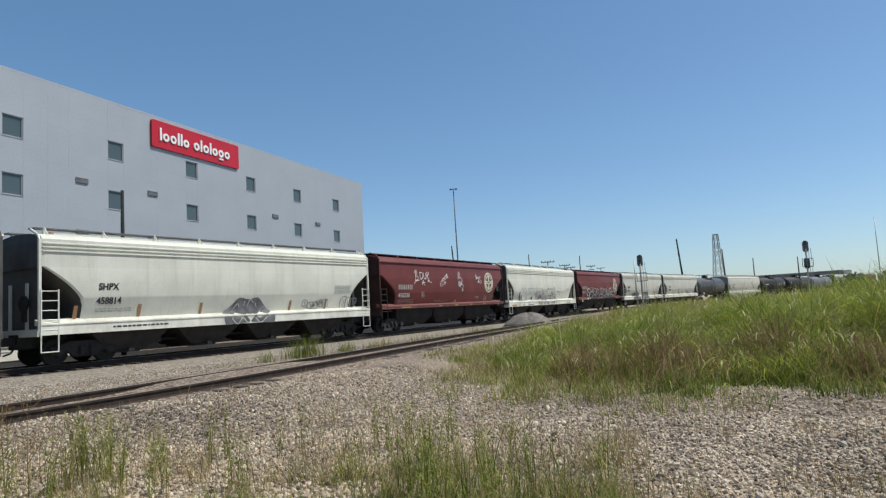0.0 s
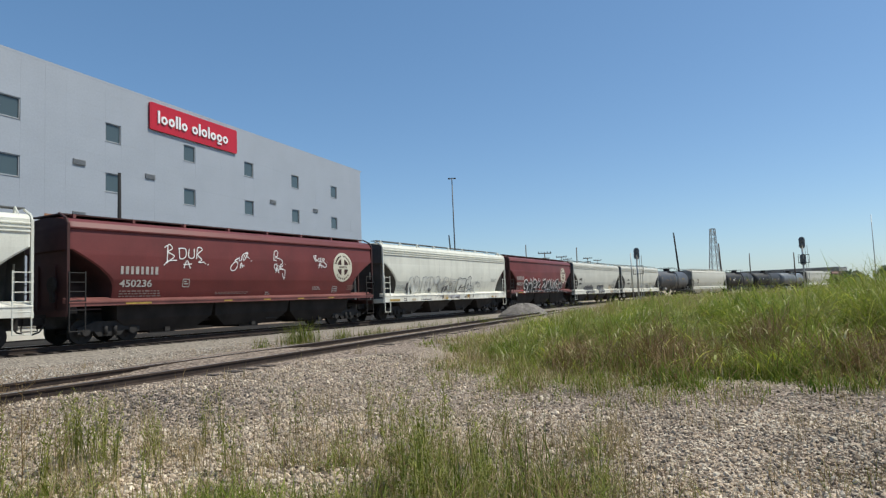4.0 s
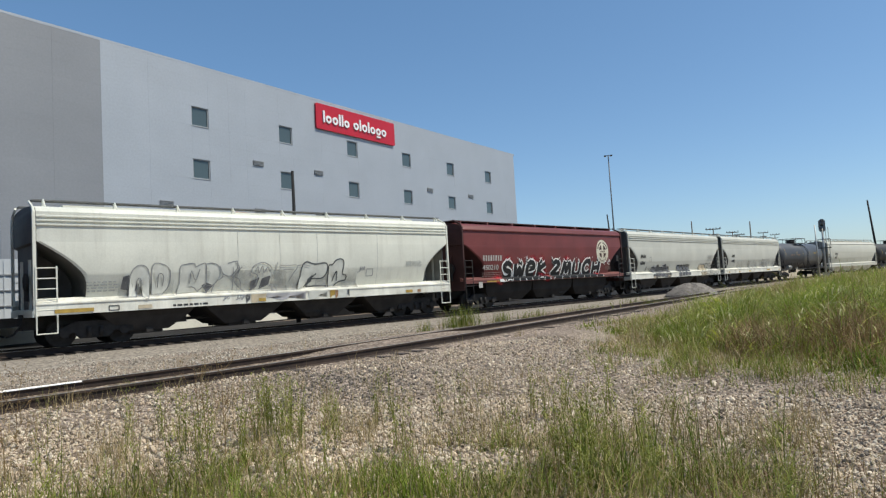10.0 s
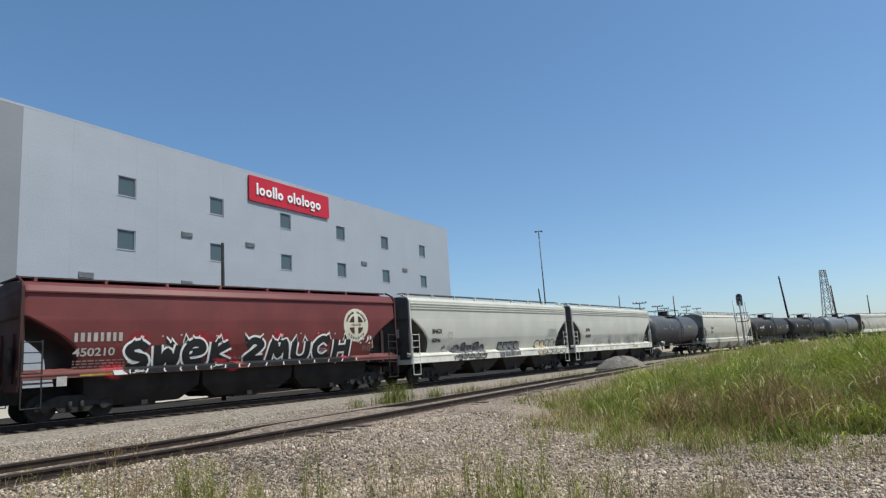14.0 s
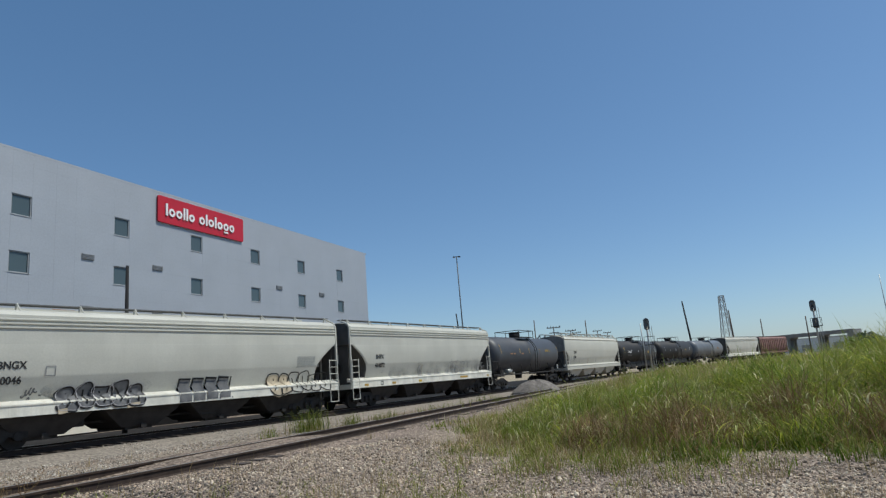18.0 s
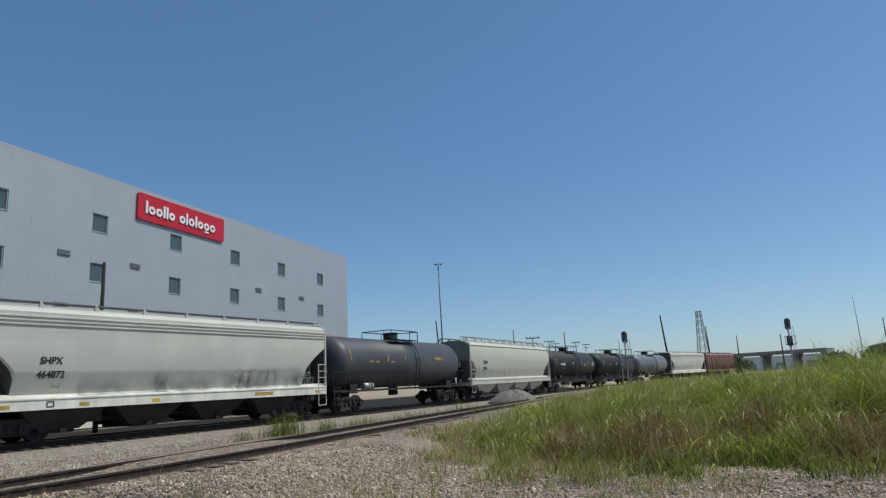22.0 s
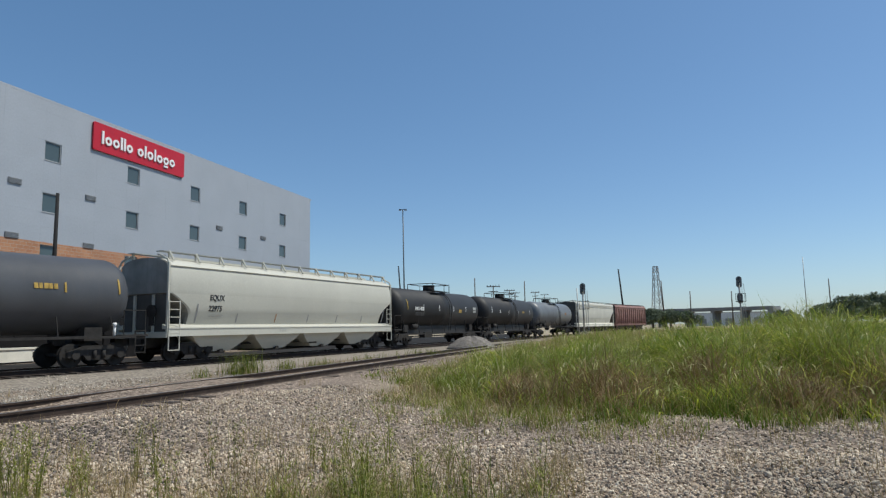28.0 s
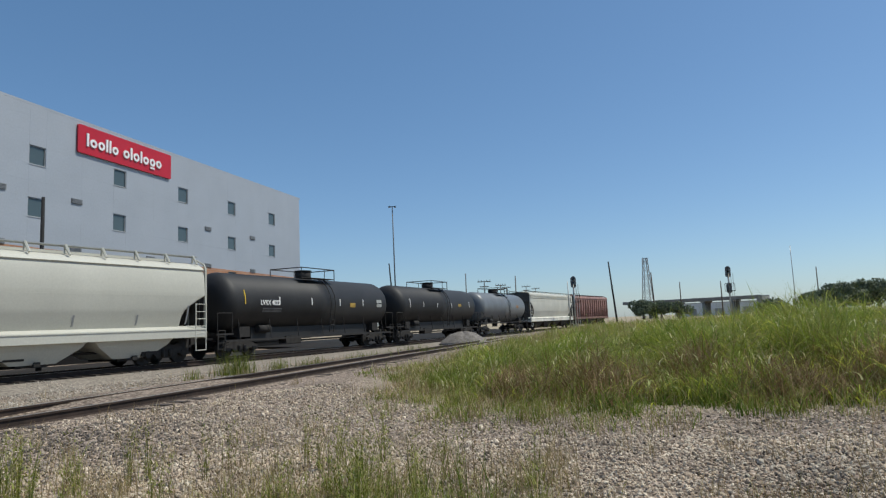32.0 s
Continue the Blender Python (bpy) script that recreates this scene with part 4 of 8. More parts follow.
def tank_car(label, length, paint, marks, radius=1.46, rail_z=1.08):
    car = thing("tank_car", Matrix(), label, "freight car", "cars of the moving train")
    X = (length - 1.6) / 2
    zc = 2.66
    rings = []
    for x, r in [(-X, 0.0), (-X + 0.03, 0.45), (-X + 0.1, 0.8), (-X + 0.22, 1.1), (-X + 0.38, 1.3), (-X + 0.55, 1.41), (-X + 0.75, radius), (-0.4, radius), (-0.38, radius + 0.012), (0.38, radius + 0.012), (0.4, radius), (X - 0.75, radius), (X - 0.55, 1.41), (X - 0.38, 1.3), (X - 0.22, 1.1), (X - 0.1, 0.8), (X - 0.03, 0.45), (X, 0.0)]:
        rings.append([(x, max(r, 0.01) * math.cos(a), zc + max(r, 0.01) * math.sin(a)) for a in [2 * math.pi * i / 40 for i in range(40)]])
    part("tank", Geo().rings(rings), paint, car)
    for sx in (-1, 1):
        e = new("end_platform"); e.parent = car; e.matrix_basis = pose(sx * X, 0, 0, 0, 0, 0 if sx > 0 else 180)
        g = Geo().box(0.0, 0, 1.12, 1.1, 2.7, 0.08)
        for y in (-1.3, 1.3):
            g.path([(0.45, y, 1.1), (0.45, y, 2.1), (-0.5, y, 2.1), (-0.5, y, 1.1)], 0.022)
            for k in range(4):
                g.tube((0.45, y * 1.02, 0.45 + 0.28 * k), (0.0, y * 1.02, 0.45 + 0.28 * k), 0.018, 6)
            g.box(0.45, y * 1.02, 0.85, 0.04, 0.03, 0.9); g.box(0.0, y * 1.02, 0.85, 0.04, 0.03, 0.9)
        part("end_steps", g, IRON, e)
        part("saddle", Geo().box(-1.6, 0, 1.2, 0.7, 2.2, 0.5).box(-1.6, 0, 0.95, 1.2, 0.7, 0.3), IRON, e)
        part("coupler", Geo().box(0.4, 0, 0.86, 0.9, 0.28, 0.28).box(0.86, 0.06, 0.86, 0.24, 0.3, 0.3), IRON, e)
        truck_parts(car, sx * (X - 1.35))
    for sy in (-1, 1):
        part("side_rail", Geo().box(0, sy * 1.36, rail_z, 2 * X, 0.06, 0.1), IRON, car)
        for k in range(7):
            part("rail_hanger", Geo().path([(-X + 1 + k * (2 * X - 2) / 6, sy * 1.36, rail_z), (-X + 1 + k * (2 * X - 2) / 6, sy * 1.2, 1.82)], 0.025), IRON, car)
    if rail_z < 1:
        part("heater_jacket", Geo().box(0, 0, (rail_z + 1.4) / 2, 2 * X - 4.6, 1.7, 1.4 - rail_z), paint, car)
        part("brake_rigging", Geo().box(-2.2, -0.7, rail_z - 0.1, 1.3, 0.5, 0.4).tube((-X + 3, -0.5, 0.62), (X - 3, -0.5, 0.62), 0.05, 6), IRON, car)
    lad = Geo()
    for x in (0.5, 0.92):
        lad.path([(x, -1.42, 1.0), (x, -1.6, 2.66)] + [(x, -1.6 * math.cos(a), zc + 1.58 * math.sin(a)) for a in (0.3, 0.6, 0.9, 1.2)], 0.025)
    for k in range(7):
        lad.tube((0.5, -1.5, 1.1 + 0.3 * k), (0.92, -1.5, 1.1 + 0.3 * k), 0.018, 6)
    part("ladder", lad, IRON, car)
    part("manway", Geo().tube((0, 0, zc + 1.35), (0, 0, zc + 1.86), 0.46, 20).tube((0, 0, zc + 1.86), (0, 0, zc + 1.93), 0.5, 20), IRON, car)
    part("platform", Geo().box(0.0, -0.85, zc + 1.42, 3.2, 0.5, 0.04).box(0.0, 0.85, zc + 1.42, 3.2, 0.5, 0.04), IRON, car)
    g = Geo()
    for y in (-1.08, 1.08):
        g.path([(-1.6, y, zc + 1.3), (-1.6, y, zc + 1.98), (1.6, y, zc + 1.98), (1.6, y, zc + 1.3)], 0.028)
        g.tube((0.6, y, zc + 1.3), (0.6, y, zc + 1.98), 0.022, 6)
    for x in (-1.6, 1.6):
        g.tube((x, -1.08, zc + 1.98), (x, 1.08, zc + 1.98), 0.028, 6)
    part("guard_rail", g, IRON, car)
    part("bottom_outlet", Geo().tube((0.1, 0, 0.9), (0.1, 0, 1.3), 0.3, 12).box(0.1, 0, 0.8, 0.5, 0.4, 0.2), IRON, car)
    part("air_reservoir", Geo().tube((-X + 2.6, -1.0, 1.32), (-X + 3.5, -1.0, 1.32), 0.19, 14), GALV if paint is TANKGREY else IRON, car)
    for x, h, c in marks:
        # bands painted on the shell's near side
        g = Geo()
        rr, low = radius + 0.02, 0.02 if rail_z > 1 else -0.1
        pts = [(-rr * math.cos(a), zc + rr * math.sin(a)) for a in np.linspace(low, low + h / rr, 7)]
        g.rings([[(x - 0.035, y, z) for y, z in pts], [(x + 0.035, y, z) for y, z in pts]], closed=False, cap=False)
        part("stripe", g, c, car)
    car["half"] = X
    return car


def shell_mark(car, x, z, w, h, material, radius=1.48):
    """Small painted block that follows a tank's shell."""
    zs = [z + h * k / 4 for k in range(5)]
    rows = [[(x + dx, -math.sqrt(radius ** 2 - (q - 2.66) ** 2), q) for q in zs] for dx in (0, w)]
    return part("painted_bar", Geo().rings(rows, closed=False, cap=False), material, car)


def lettered(car, words, x, z, size, material, hw, squeeze=0.94):
    """Painted letters; hw is the car's wall profile, or None for a tank's shell."""
    me = text_mesh(words, size)
    me.materials.clear(); me.materials.append(material)
    for v in me.vertices:
        zz = z + v.co.y
        v.co.x *= squeeze
        v.co.z += 0.012 + (math.sqrt(1.48 ** 2 - (zz - 2.66) ** 2) if hw is None else -near_y(hw, zz))
    return part("lettering", me, material, car, "painted lettering", m=pose(x, 0, z, 90, 0, 0))


def paint_mark(car, geo, x, z, y, material, name="paint_mark", label=""):
    if isinstance(geo, list):
        for g in geo:
            paint_mark(car, g, x, z, y, material, name, label)
        return None
    return stamp(name, car, geo.mesh(name, material), x, z, y, material, label)


def spray(car, geos, x, z, material, hw, name="graffiti", label="", lift=0.006, sill=None):
    """Paint laid on the near side of a car, following the bulge of its wall and its sill."""
    for n, g in enumerate(geos if isinstance(geos, list) else [geos]):
        me = g.mesh(name, material)
        for v in me.vertices:
            zz = z + v.co.y
            out = -near_y(hw, zz)
            if sill:
                top = 1.5 if hw is HW_RED else 1.42
                if zz < top - 0.06:
                    out = max(out, 1.552)
                elif zz < top + 0.14:
                    out = max(out, float(np.interp(zz, [top - 0.02, top + 0.14], [1.577, 1.182])))
            v.co.z += out + lift + 0.0007 * n
        part(name, me, material, car, label, m=pose(x, 0, z, 90, 0, 0))


def small_text(car, x, z, hw, material, rows=3, w=1.0, h=0.045):
    rnd = random.Random(int(x * 100) + rows)
    g = Geo()
    for r in range(rows):
        xx = 0
        while xx < w:
            bw = rnd.uniform(0.05, 0.2)
            g.box(xx + bw / 2, -h * 2.1 * r, 0.002, bw, h, 0.004)
            xx += bw + 0.05
    for v in range(len(g.v)):
        zz = z + g.v[v][1]
        g.v[v] = (g.v[v][0], g.v[v][1], g.v[v][2] + (1.554 if hw is None else 0.012 - near_y(hw, zz)))
    tagged(part("small_print", g, material, car, m=pose(x, 0, z, 90, 0, 0)), kind="stuff")


def frame_box(w, h, t=0.03):
    return strokes([[(0, 0), (w, 0)], [(w, 0), (w, h)], [(w, h), (0, h)], [(0, h), (0, 0)]], t)


def curve(pts, n=6):
    """Rounds a run of points (Catmull-Rom)."""
    p = [pts[0]] + list(pts) + [pts[-1]]
    out = []
    for i in range(1, len(p) - 2):
        for k in range(n):
            t = k / n
            out.append(tuple(0.5 * (2 * b + (c - a) * t + (2 * a - 5 * b + 4 * c - d) * t * t + (3 * b - a - 3 * c + d) * t ** 3) for a, b, c, d in zip(p[i - 1], p[i], p[i + 1], p[i + 2])))
    return out + [pts[-1]]


GLYPH = {"S": [[(.85, .8), (.5, 1), (.12, .8), (.3, .55), (.75, .4), (.8, .15), (.4, 0), (.05, .12)]], "W": [[(.02, 1), (.2, .02), (.5, .7), (.78, .02), (1, .95)]], "E": [[(.25, .5), (.85, .6), (.7, .92), (.3, .9), (.08, .5), (.3, .05), (.9, .1)]],
         "K": [[(.15, 1), (.15, 0)], [(.9, .9), (.2, .45), (1, .02)]], "2": [[(.1, .75), (.4, 1), (.8, .8), (.5, .45), (.08, .05), (.95, .08)]], "M": [[(.02, 0), (.2, .95), (.5, .3), (.8, .95), (1, 0)]], "U": [[(.1, 1), (.12, .25), (.5, 0), (.85, .25), (.88, 1)]],
         "C": [[(.9, .8), (.55, 1), (.12, .7), (.15, .25), (.55, .02), (.95, .2)]], "H": [[(.12, 1), (.12, 0)], [(.12, .5), (.88, .55)], [(.9, 1), (.88, 0)]]}


def bubble_word(n, w, h, rnd):
    """Rounded letter bodies: fills and outlines."""
    fills, lines, step = [], [], w / n
    for i in range(n):
        cx, rx, ry = step * (i + 0.5), step * rnd.uniform(0.5, 0.6), h * rnd.uniform(0.42, 0.52)
        cy = h * 0.5 + rnd.uniform(-0.05, 0.08)
        p2, p3, sq = rnd.uniform(0, 6.28), rnd.uniform(0, 6.28), rnd.uniform(0.4, 0.85)
        ol = []
        for k in range(25):
            a = 2 * math.pi * k / 24
            r = 1 + 0.1 * math.sin(2 * a + p2) + 0.07 * math.sin(3 * a + p3)
            q = sq
            ol.append((cx + rx * r * math.copysign(abs(math.cos(a)) ** q, math.cos(a)), cy + ry * r * math.copysign(abs(math.sin(a)) ** q, math.sin(a))))
        rings = [[(cx + (x - cx) * f, cy + (y - cy) * f, 0.0) for x, y in ol[:-1]] for f in (0.05, 0.5, 1.0)]
        fills.append(Geo().rings(rings, cap=False))
        lines.append(ol)
        lines.append(curve([(cx + rx * rnd.uniform(-0.4, 0.1), cy + ry * 0.5), (cx + rx * rnd.uniform(-0.1, 0.3), cy), (cx + rx * rnd.uniform(-0.4, 0.2), cy - ry * 0.6)], 4))
    return fills, lines


def hand_tag(rnd, w, h, n):
    """Looping handwritten scrawl with a small cross and dots."""
    pts = [(0.0, h * 0.15), (w * 0.05, -h * 0.05), (w * 0.22, h * 0.2)]
    for k in range(n):
        x, st = w * (0.18 + 0.74 * k / n), w * 0.74 / n
        up, dn = h * rnd.uniform(0.75, 1.05), h * rnd.uniform(0.12, 0.35) + h * 0.12 * k / n
        pts += [(x + st * rnd.uniform(0.2, 0.6), up), (x + st * rnd.uniform(-0.15, 0.25), (up + dn) / 2), (x + st * rnd.uniform(0.3, 0.7), dn), (x + st * rnd.uniform(0.8, 1.1), (up + dn) * rnd.uniform(0.4, 0.6))]
    out = [curve(pts, 4)]
    cx, cy = w * rnd.uniform(0.4, 0.6), -h * 0.14
    out += [curve([(cx - h * 0.14, cy - h * 0.14), (cx, cy + h * 0.1), (cx + h * 0.1, cy - h * 0.16)], 3), [(cx - h * 0.13, cy), (cx + h * 0.15, cy + h * 0.03)]]
    for d in (1.04, 1.14):
        out.append([(w * d, h * 0.3 - d * 0.05), (w * d + 0.05, h * 0.28 - d * 0.05)])
    return out


cars = []
# leading car, only its rear end comes into view; its shade is painted in
zcar = hopper_car("covered hopper freight car at the front, grime and shade in its grey", 17.52, GRIMESHADE, GRIMESHADE, HW, GRIMESHADE)
cars.append((zcar, 17.52))

# white hopper with faded orange bars and a dark dome of spray paint
a_car = hopper_car("dirty white covered hopper car with dark spray paint on its sill", 18.4, WHITE, SILL, HW, WHITE)
E0 = 0.48 - a_car["half"]
lettered(a_car, "SHPX", E0 + 1.5, 2.52, 0.33, INK, HW)
lettered(a_car, "458814", E0 + 1.45, 2.02, 0.33, INK, HW)
small_text(a_car, E0 + 1.45, 1.85, HW, FAINT, 2, 1.3)
for xx in (0.75, 3.14, 5.88, 10.93, 13.4):
    spray(a_car, strokes([[(0, 0), (0, 0.16), (0, 0.32), (0, 0.48)]], 0.14), E0 + xx, 1.5, RUSTMARK, HW, "faded_bar", "faded orange-brown bar", 0.012)
small_text(a_car, E0 + 14.0, 2.66, HW, FAINT, 6, 1.2, 0.035)
small_text(a_car, E0 + 2.0, 1.2, None, INK, 1, 2.2, 0.06)
rn = random.Random(11)
dome = Geo().rings([[(1.35 + 1.4 * f * math.cos(a) * (1 + 0.06 * math.sin(5 * a)), 0.08 + 1.08 * f * math.sin(a) * (1 + 0.08 * math.sin(7 * a)), 0) for a in np.linspace(-0.08, math.pi + 0.08, 22)] for f in (0.04, 0.35, 0.7, 1.0)], closed=False, cap=False)
spray(a_car, dome, E0 + 7.0, 1.0, SMOKE, HW, "graffiti", "dark dome of smeared spray paint", 0.008, 1.37)
spray(a_car, strokes([curve(q, 5) for q in ([(0.3, 0.3), (0.7, 0.9), (0.9, 0.5), (1.1, 1.0)], [(1.2, 0.35), (1.35, 1.05), (1.6, 0.9)], [(1.7, 0.9), (1.95, 0.5), (2.2, 0.75), (2.4, 0.35)], [(0.2, 0.5), (0.9, 0.62), (1.9, 0.58)])], 0.045), E0 + 7.05, 1.0, LILAC, HW, "graffiti", "pale lilac spray strokes", 0.014, 1.37)
spray(a_car, strokes([curve([(0.3, 0.3), (0.6, 0.02), (0.9, 0.28), (1.2, 0.05), (1.5, 0.3), (1.9, 0.04), (2.3, 0.28)], 4)], 0.032), E0 + 7.0, 1.0, PALEFILL, HW, "graffiti", "pale spray strokes", 0.014, 1.37)
for xx, zz, w, h, n in ((11.75, 1.55, 1.8, 0.36, 5), (14.55, 1.5, 1.2, 0.6, 3)):
    f, l = bubble_word(n, w, h, rn)
    spray(a_car, strokes(l, 0.04), E0 + xx, zz, SPRAYPALE, HW, "graffiti", "faded outline tag", 0.01)
spray(a_car, strokes([curve([(0, 0), (0.2, 0.3), (0.35, 0.05), (0.5, 0.32), (0.7, 0.1)], 4)], 0.05), E0 + 12.5, 1.62, SMOKE, HW, "graffiti", "small dark scrawl", 0.014)
cars.append((a_car, 18.4))


def white_roundel(car, x, z, r, hw):
    """Cream round emblem with a quartered cross, no lettering."""
    n = 40
    disc = Geo().rings([[(f * r * math.cos(2 * math.pi * i / n), f * r * math.sin(2 * math.pi * i / n), 0.0) for i in range(n)] for f in (0.03, 0.25, 0.5, 0.75, 1.0)], cap=False)
    spray(car, disc, x, z, CREAMPAINT, hw, "round_emblem", "cream round painted emblem", 0.01)
    for sx in (-1, 1):
        for sy in (-1, 1):
            arc = [(0.58 * r * math.cos(t), 0.58 * r * math.sin(t)) for t in np.linspace(0.27, math.pi / 2 - 0.27, 6)]
            rows = [[(sx * (0.15 * r + (a - 0.15 * r) * f), sy * (0.15 * r + (b - 0.15 * r) * f), 0.0) for a, b in arc] for f in (0.02, 0.5, 1.0)]
            spray(car, Geo().rings(rows, closed=False, cap=False), x, z, GRIMESHADERED, hw, "emblem_quarter", "", 0.016)
    rnd = random.Random(int(x * 10))
    for a0, a1, n in ((160, 105, 8), (80, 20, 7), (-45, -135, 7)):
        for i in range(n):
            t = math.radians(a0 + (a1 - a0) * i / (n - 1))
            turn = t - math.pi / 2 if a0 > 0 else t + math.pi / 2
            m = Matrix.Translation((0.79 * r * math.cos(t), 0.79 * r * math.sin(t), 0.0)) @ Matrix.Rotation(turn, 4, "Z")
            hh = r * rnd.choice((0.13, 0.13, 0.19))
            g = Geo().box(-0.035 * r, 0, 0, 0.035 * r, hh, 0.006, m)
            g.box(0.035 * r, -0.02 * r, 0, 0.03 * r, hh * 0.7, 0.006, m)
            g.box(0, -hh * 0.3, 0, 0.08 * r, 0.03 * r, 0.006, m)
            spray(car, g, x, z, GRIMESHADERED, hw, "emblem_bar", "", 0.016)
    for i in range(7):
        spray(car, Geo().box(-0.36 * r + 0.12 * r * i, 0, 0, 0.05 * r, r * rnd.choice((0.11, 0.16)), 0.006), x, z, GRIMESHADERED, hw, "emblem_bar", "", 0.02)


def red_hopper(label, length, name_x, emblem_x):
    car = hopper_car(label, length, RED, REDSILL, HW_RED, RED, deep=1.6, bays=3, brackets=8, sill=(1.33, 1.5), board=False)
    E0 = -car["half"]
    spray(car, bars([0.1, 0.12, 0.1, 0.13, 0.1, 0.12, 0.1, 0.12], 0.29, 0.09), E0 + name_x, 2.46, LETTER, HW_RED, "painted_bar", "pale painted bars", 0.012)
    small_text(car, E0 + name_x, 1.84, HW_RED, PRINT, 3, 1.6)
    white_roundel(car, E0 + emblem_x, 2.97, 0.755, HW_RED)
    for xx in (6.55, 8.77, 10.95, 13.16):
        paint_mark(car, Geo().box(0.22, 0, 0.002, 0.43, 0.1, 0.004), E0 + xx, 1.42, -1.556, YELLOWDULL, "reflector")
    paint_mark(car, Geo().box(0.5, 0, 0.002, 1.05, 0.12, 0.004), E0 + name_x + 0.2, 1.42, -1.556, YELLOWDULL, "reflector")
    spray(car, frame_box(0.3, 0.3), E0 + 4.56, 1.99, LETTER, HW_RED, "stencil_frame", "small white stencil frame", 0.012)
    small_text(car, E0 + 4.62, 2.2, HW_RED, LETTER, 2, 0.14)
    spray(car, frame_box(0.34, 0.28), E0 + emblem_x - 0.75, 1.68, LETTER, HW_RED, "stencil_frame", "small white stencil frame", 0.012)
    small_text(car, E0 + emblem_x - 0.7, 1.85, HW_RED, LETTER, 2, 0.2)
    small_text(car, E0 + emblem_x - 2.25, 1.95, HW_RED, LETTER, 3, 0.5, 0.03)
    small_text(car, E0 + emblem_x + 0.4, 2.0, HW_RED, PRINT, 4, 0.55, 0.03)
    small_text(car, E0 + 6.2, 1.75, HW_RED, PRINT, 2, 1.7, 0.03)
    small_text(car, E0 + 9.0, 1.72, HW_RED, LETTER, 2, 0.2, 0.04)
    return car


b_car = red_hopper("oxide red covered hopper car with white emblem and scrawled tags", 18.05, 1.9, 14.35)
E0 = -b_car["half"]
lettered(b_car, "450236", E0 + 1.88, 2.0, 0.36, LETTER, HW_RED, 1.22)
TAG_BIG = [[(.02, .86), (.14, 1), (.2, .84), (.1, .68), (.24, .5), (.04, .22)], [(.1, .98), (.07, .2)], [(0, .12), (.12, .3), (.3, .34)], [(.36, .85), (.37, .42), (.5, .5), (.51, .84), (.34, .86)], [(.6, .86), (.58, .5), (.7, .48), (.72, .88)],
           [(.77, .42), (.81, .92), (.92, .86), (.8, .62), (.9, .4), (.82, .28), (.97, .3)], [(.46, 0), (.54, .34), (.62, 0)], [(.45, .16), (.65, .2)], [(.97, .24), (1.0, .22)], [(1.04, .2), (1.07, .18)]]
TAG_LOOP = [[(.38, .62), (.2, .52), (.34, .44), (.2, .44), (.02, .2), (.06, .02), (.24, .08), (.34, .36), (.22, .54), (.36, .64)], [(.4, .72), (.41, .52), (.5, .56), (.52, .76)], [(.56, .8), (.6, .55), (.69, .66), (.61, .83), (.55, .78)],
            [(.73, .9), (.75, .68)], [(.72, .88), (.83, .93), (.77, .78), (.85, .7)], [(.6, .86), (.82, .98)], [(.44, .14), (.5, .42), (.55, .16)], [(.42, .3), (.64, .26)], [(.87, .66), (.89, .65)], [(.96, .54), (.98, .53)]]
TAG_TALL = [[(.06, .68), (.14, .97), (.38, 1), (.36, .84), (.18, .78), (.68, .7), (.72, .54)], [(.02, .68), (.3, .66)], [(.3, .54), (.12, .52), (.1, .4), (.26, .38), (.3, .54)], [(.38, .5), (.38, .36), (.5, .36), (.52, .5)], [(.58, .34), (.6, .54), (.74, .48), (.6, .42), (.78, .34)],
            [(.2, .24), (.34, .4), (.44, .22)], [(.16, .32), (.5, .34)], [(.54, .36), (.92, .34), (.88, .02), (.72, .22)], [(.82, .56), (.86, .55)], [(.95, .53), (.98, .52)]]
TAG_SHORT = [[(.02, .92), (.12, .58)], [(.03, .9), (.22, .94), (.13, .76), (.27, .6), (.1, .54)], [(.34, .72), (.3, .58), (.42, .54), (.46, .7), (.34, .74)], [(.5, .82), (.48, .54), (.6, .52), (.63, .82)], [(.68, .76), (.78, .72), (.69, .54), (.92, .28), (.78, .08), (.62, .26)],
             [(.36, .04), (.45, .42), (.56, .04)], [(.32, .26), (.62, .22)], [(.85, .52), (.87, .51)], [(.96, .48), (.98, .47)]]
for tag, x, z, w, h, wide in ((TAG_BIG, 3.66, 2.72, 1.95, 0.92, 0.04), (TAG_LOOP, 6.9, 2.66, 1.2, 0.86, 0.036), (TAG_TALL, 9.38, 2.3, 0.8, 1.32, 0.036), (TAG_SHORT, 12.1, 2.86, 1.05, 0.68, 0.036)):
    spray(b_car, strokes([curve([(a * w, b * h) for a, b in q], 5) for q in tag], wide), E0 + x, z, CHALK, HW_RED, "graffiti", "white scrawled tag", 0.012)
cars.append((b_car, 18.05))

c_car = hopper_car("grimy white covered hopper car with faded outline graffiti", 18.58, WHITE, SILL, HW, WHITE, rear_end=SUNLITGRIME)
E0 = -c_car["half"]
rn = random.Random(8)
small_text(c_car, E0 + 1.45, 2.0, HW, FAINT, 4, 0.9)
# overspray along the foot of the wall, then angular letters with pale bodies
for x0, x1, hh in ((2.4, 4.2, 0.7), (5.3, 8.6, 1.25), (7.9, 12.0, 1.0)):
    cols = 12
    g = Geo().rings([[(x0 + (x1 - x0) * k / cols, hh * r / 5, 0.0) for k in range(cols + 1)] for r in range(6)], closed=False, cap=False)
    spray(c_car, g, E0, 1.45, SMEAR, HW, "smear", "thin grey smear fading upwards", 0.004 + 0.001 * x0 / 8, 1.37)


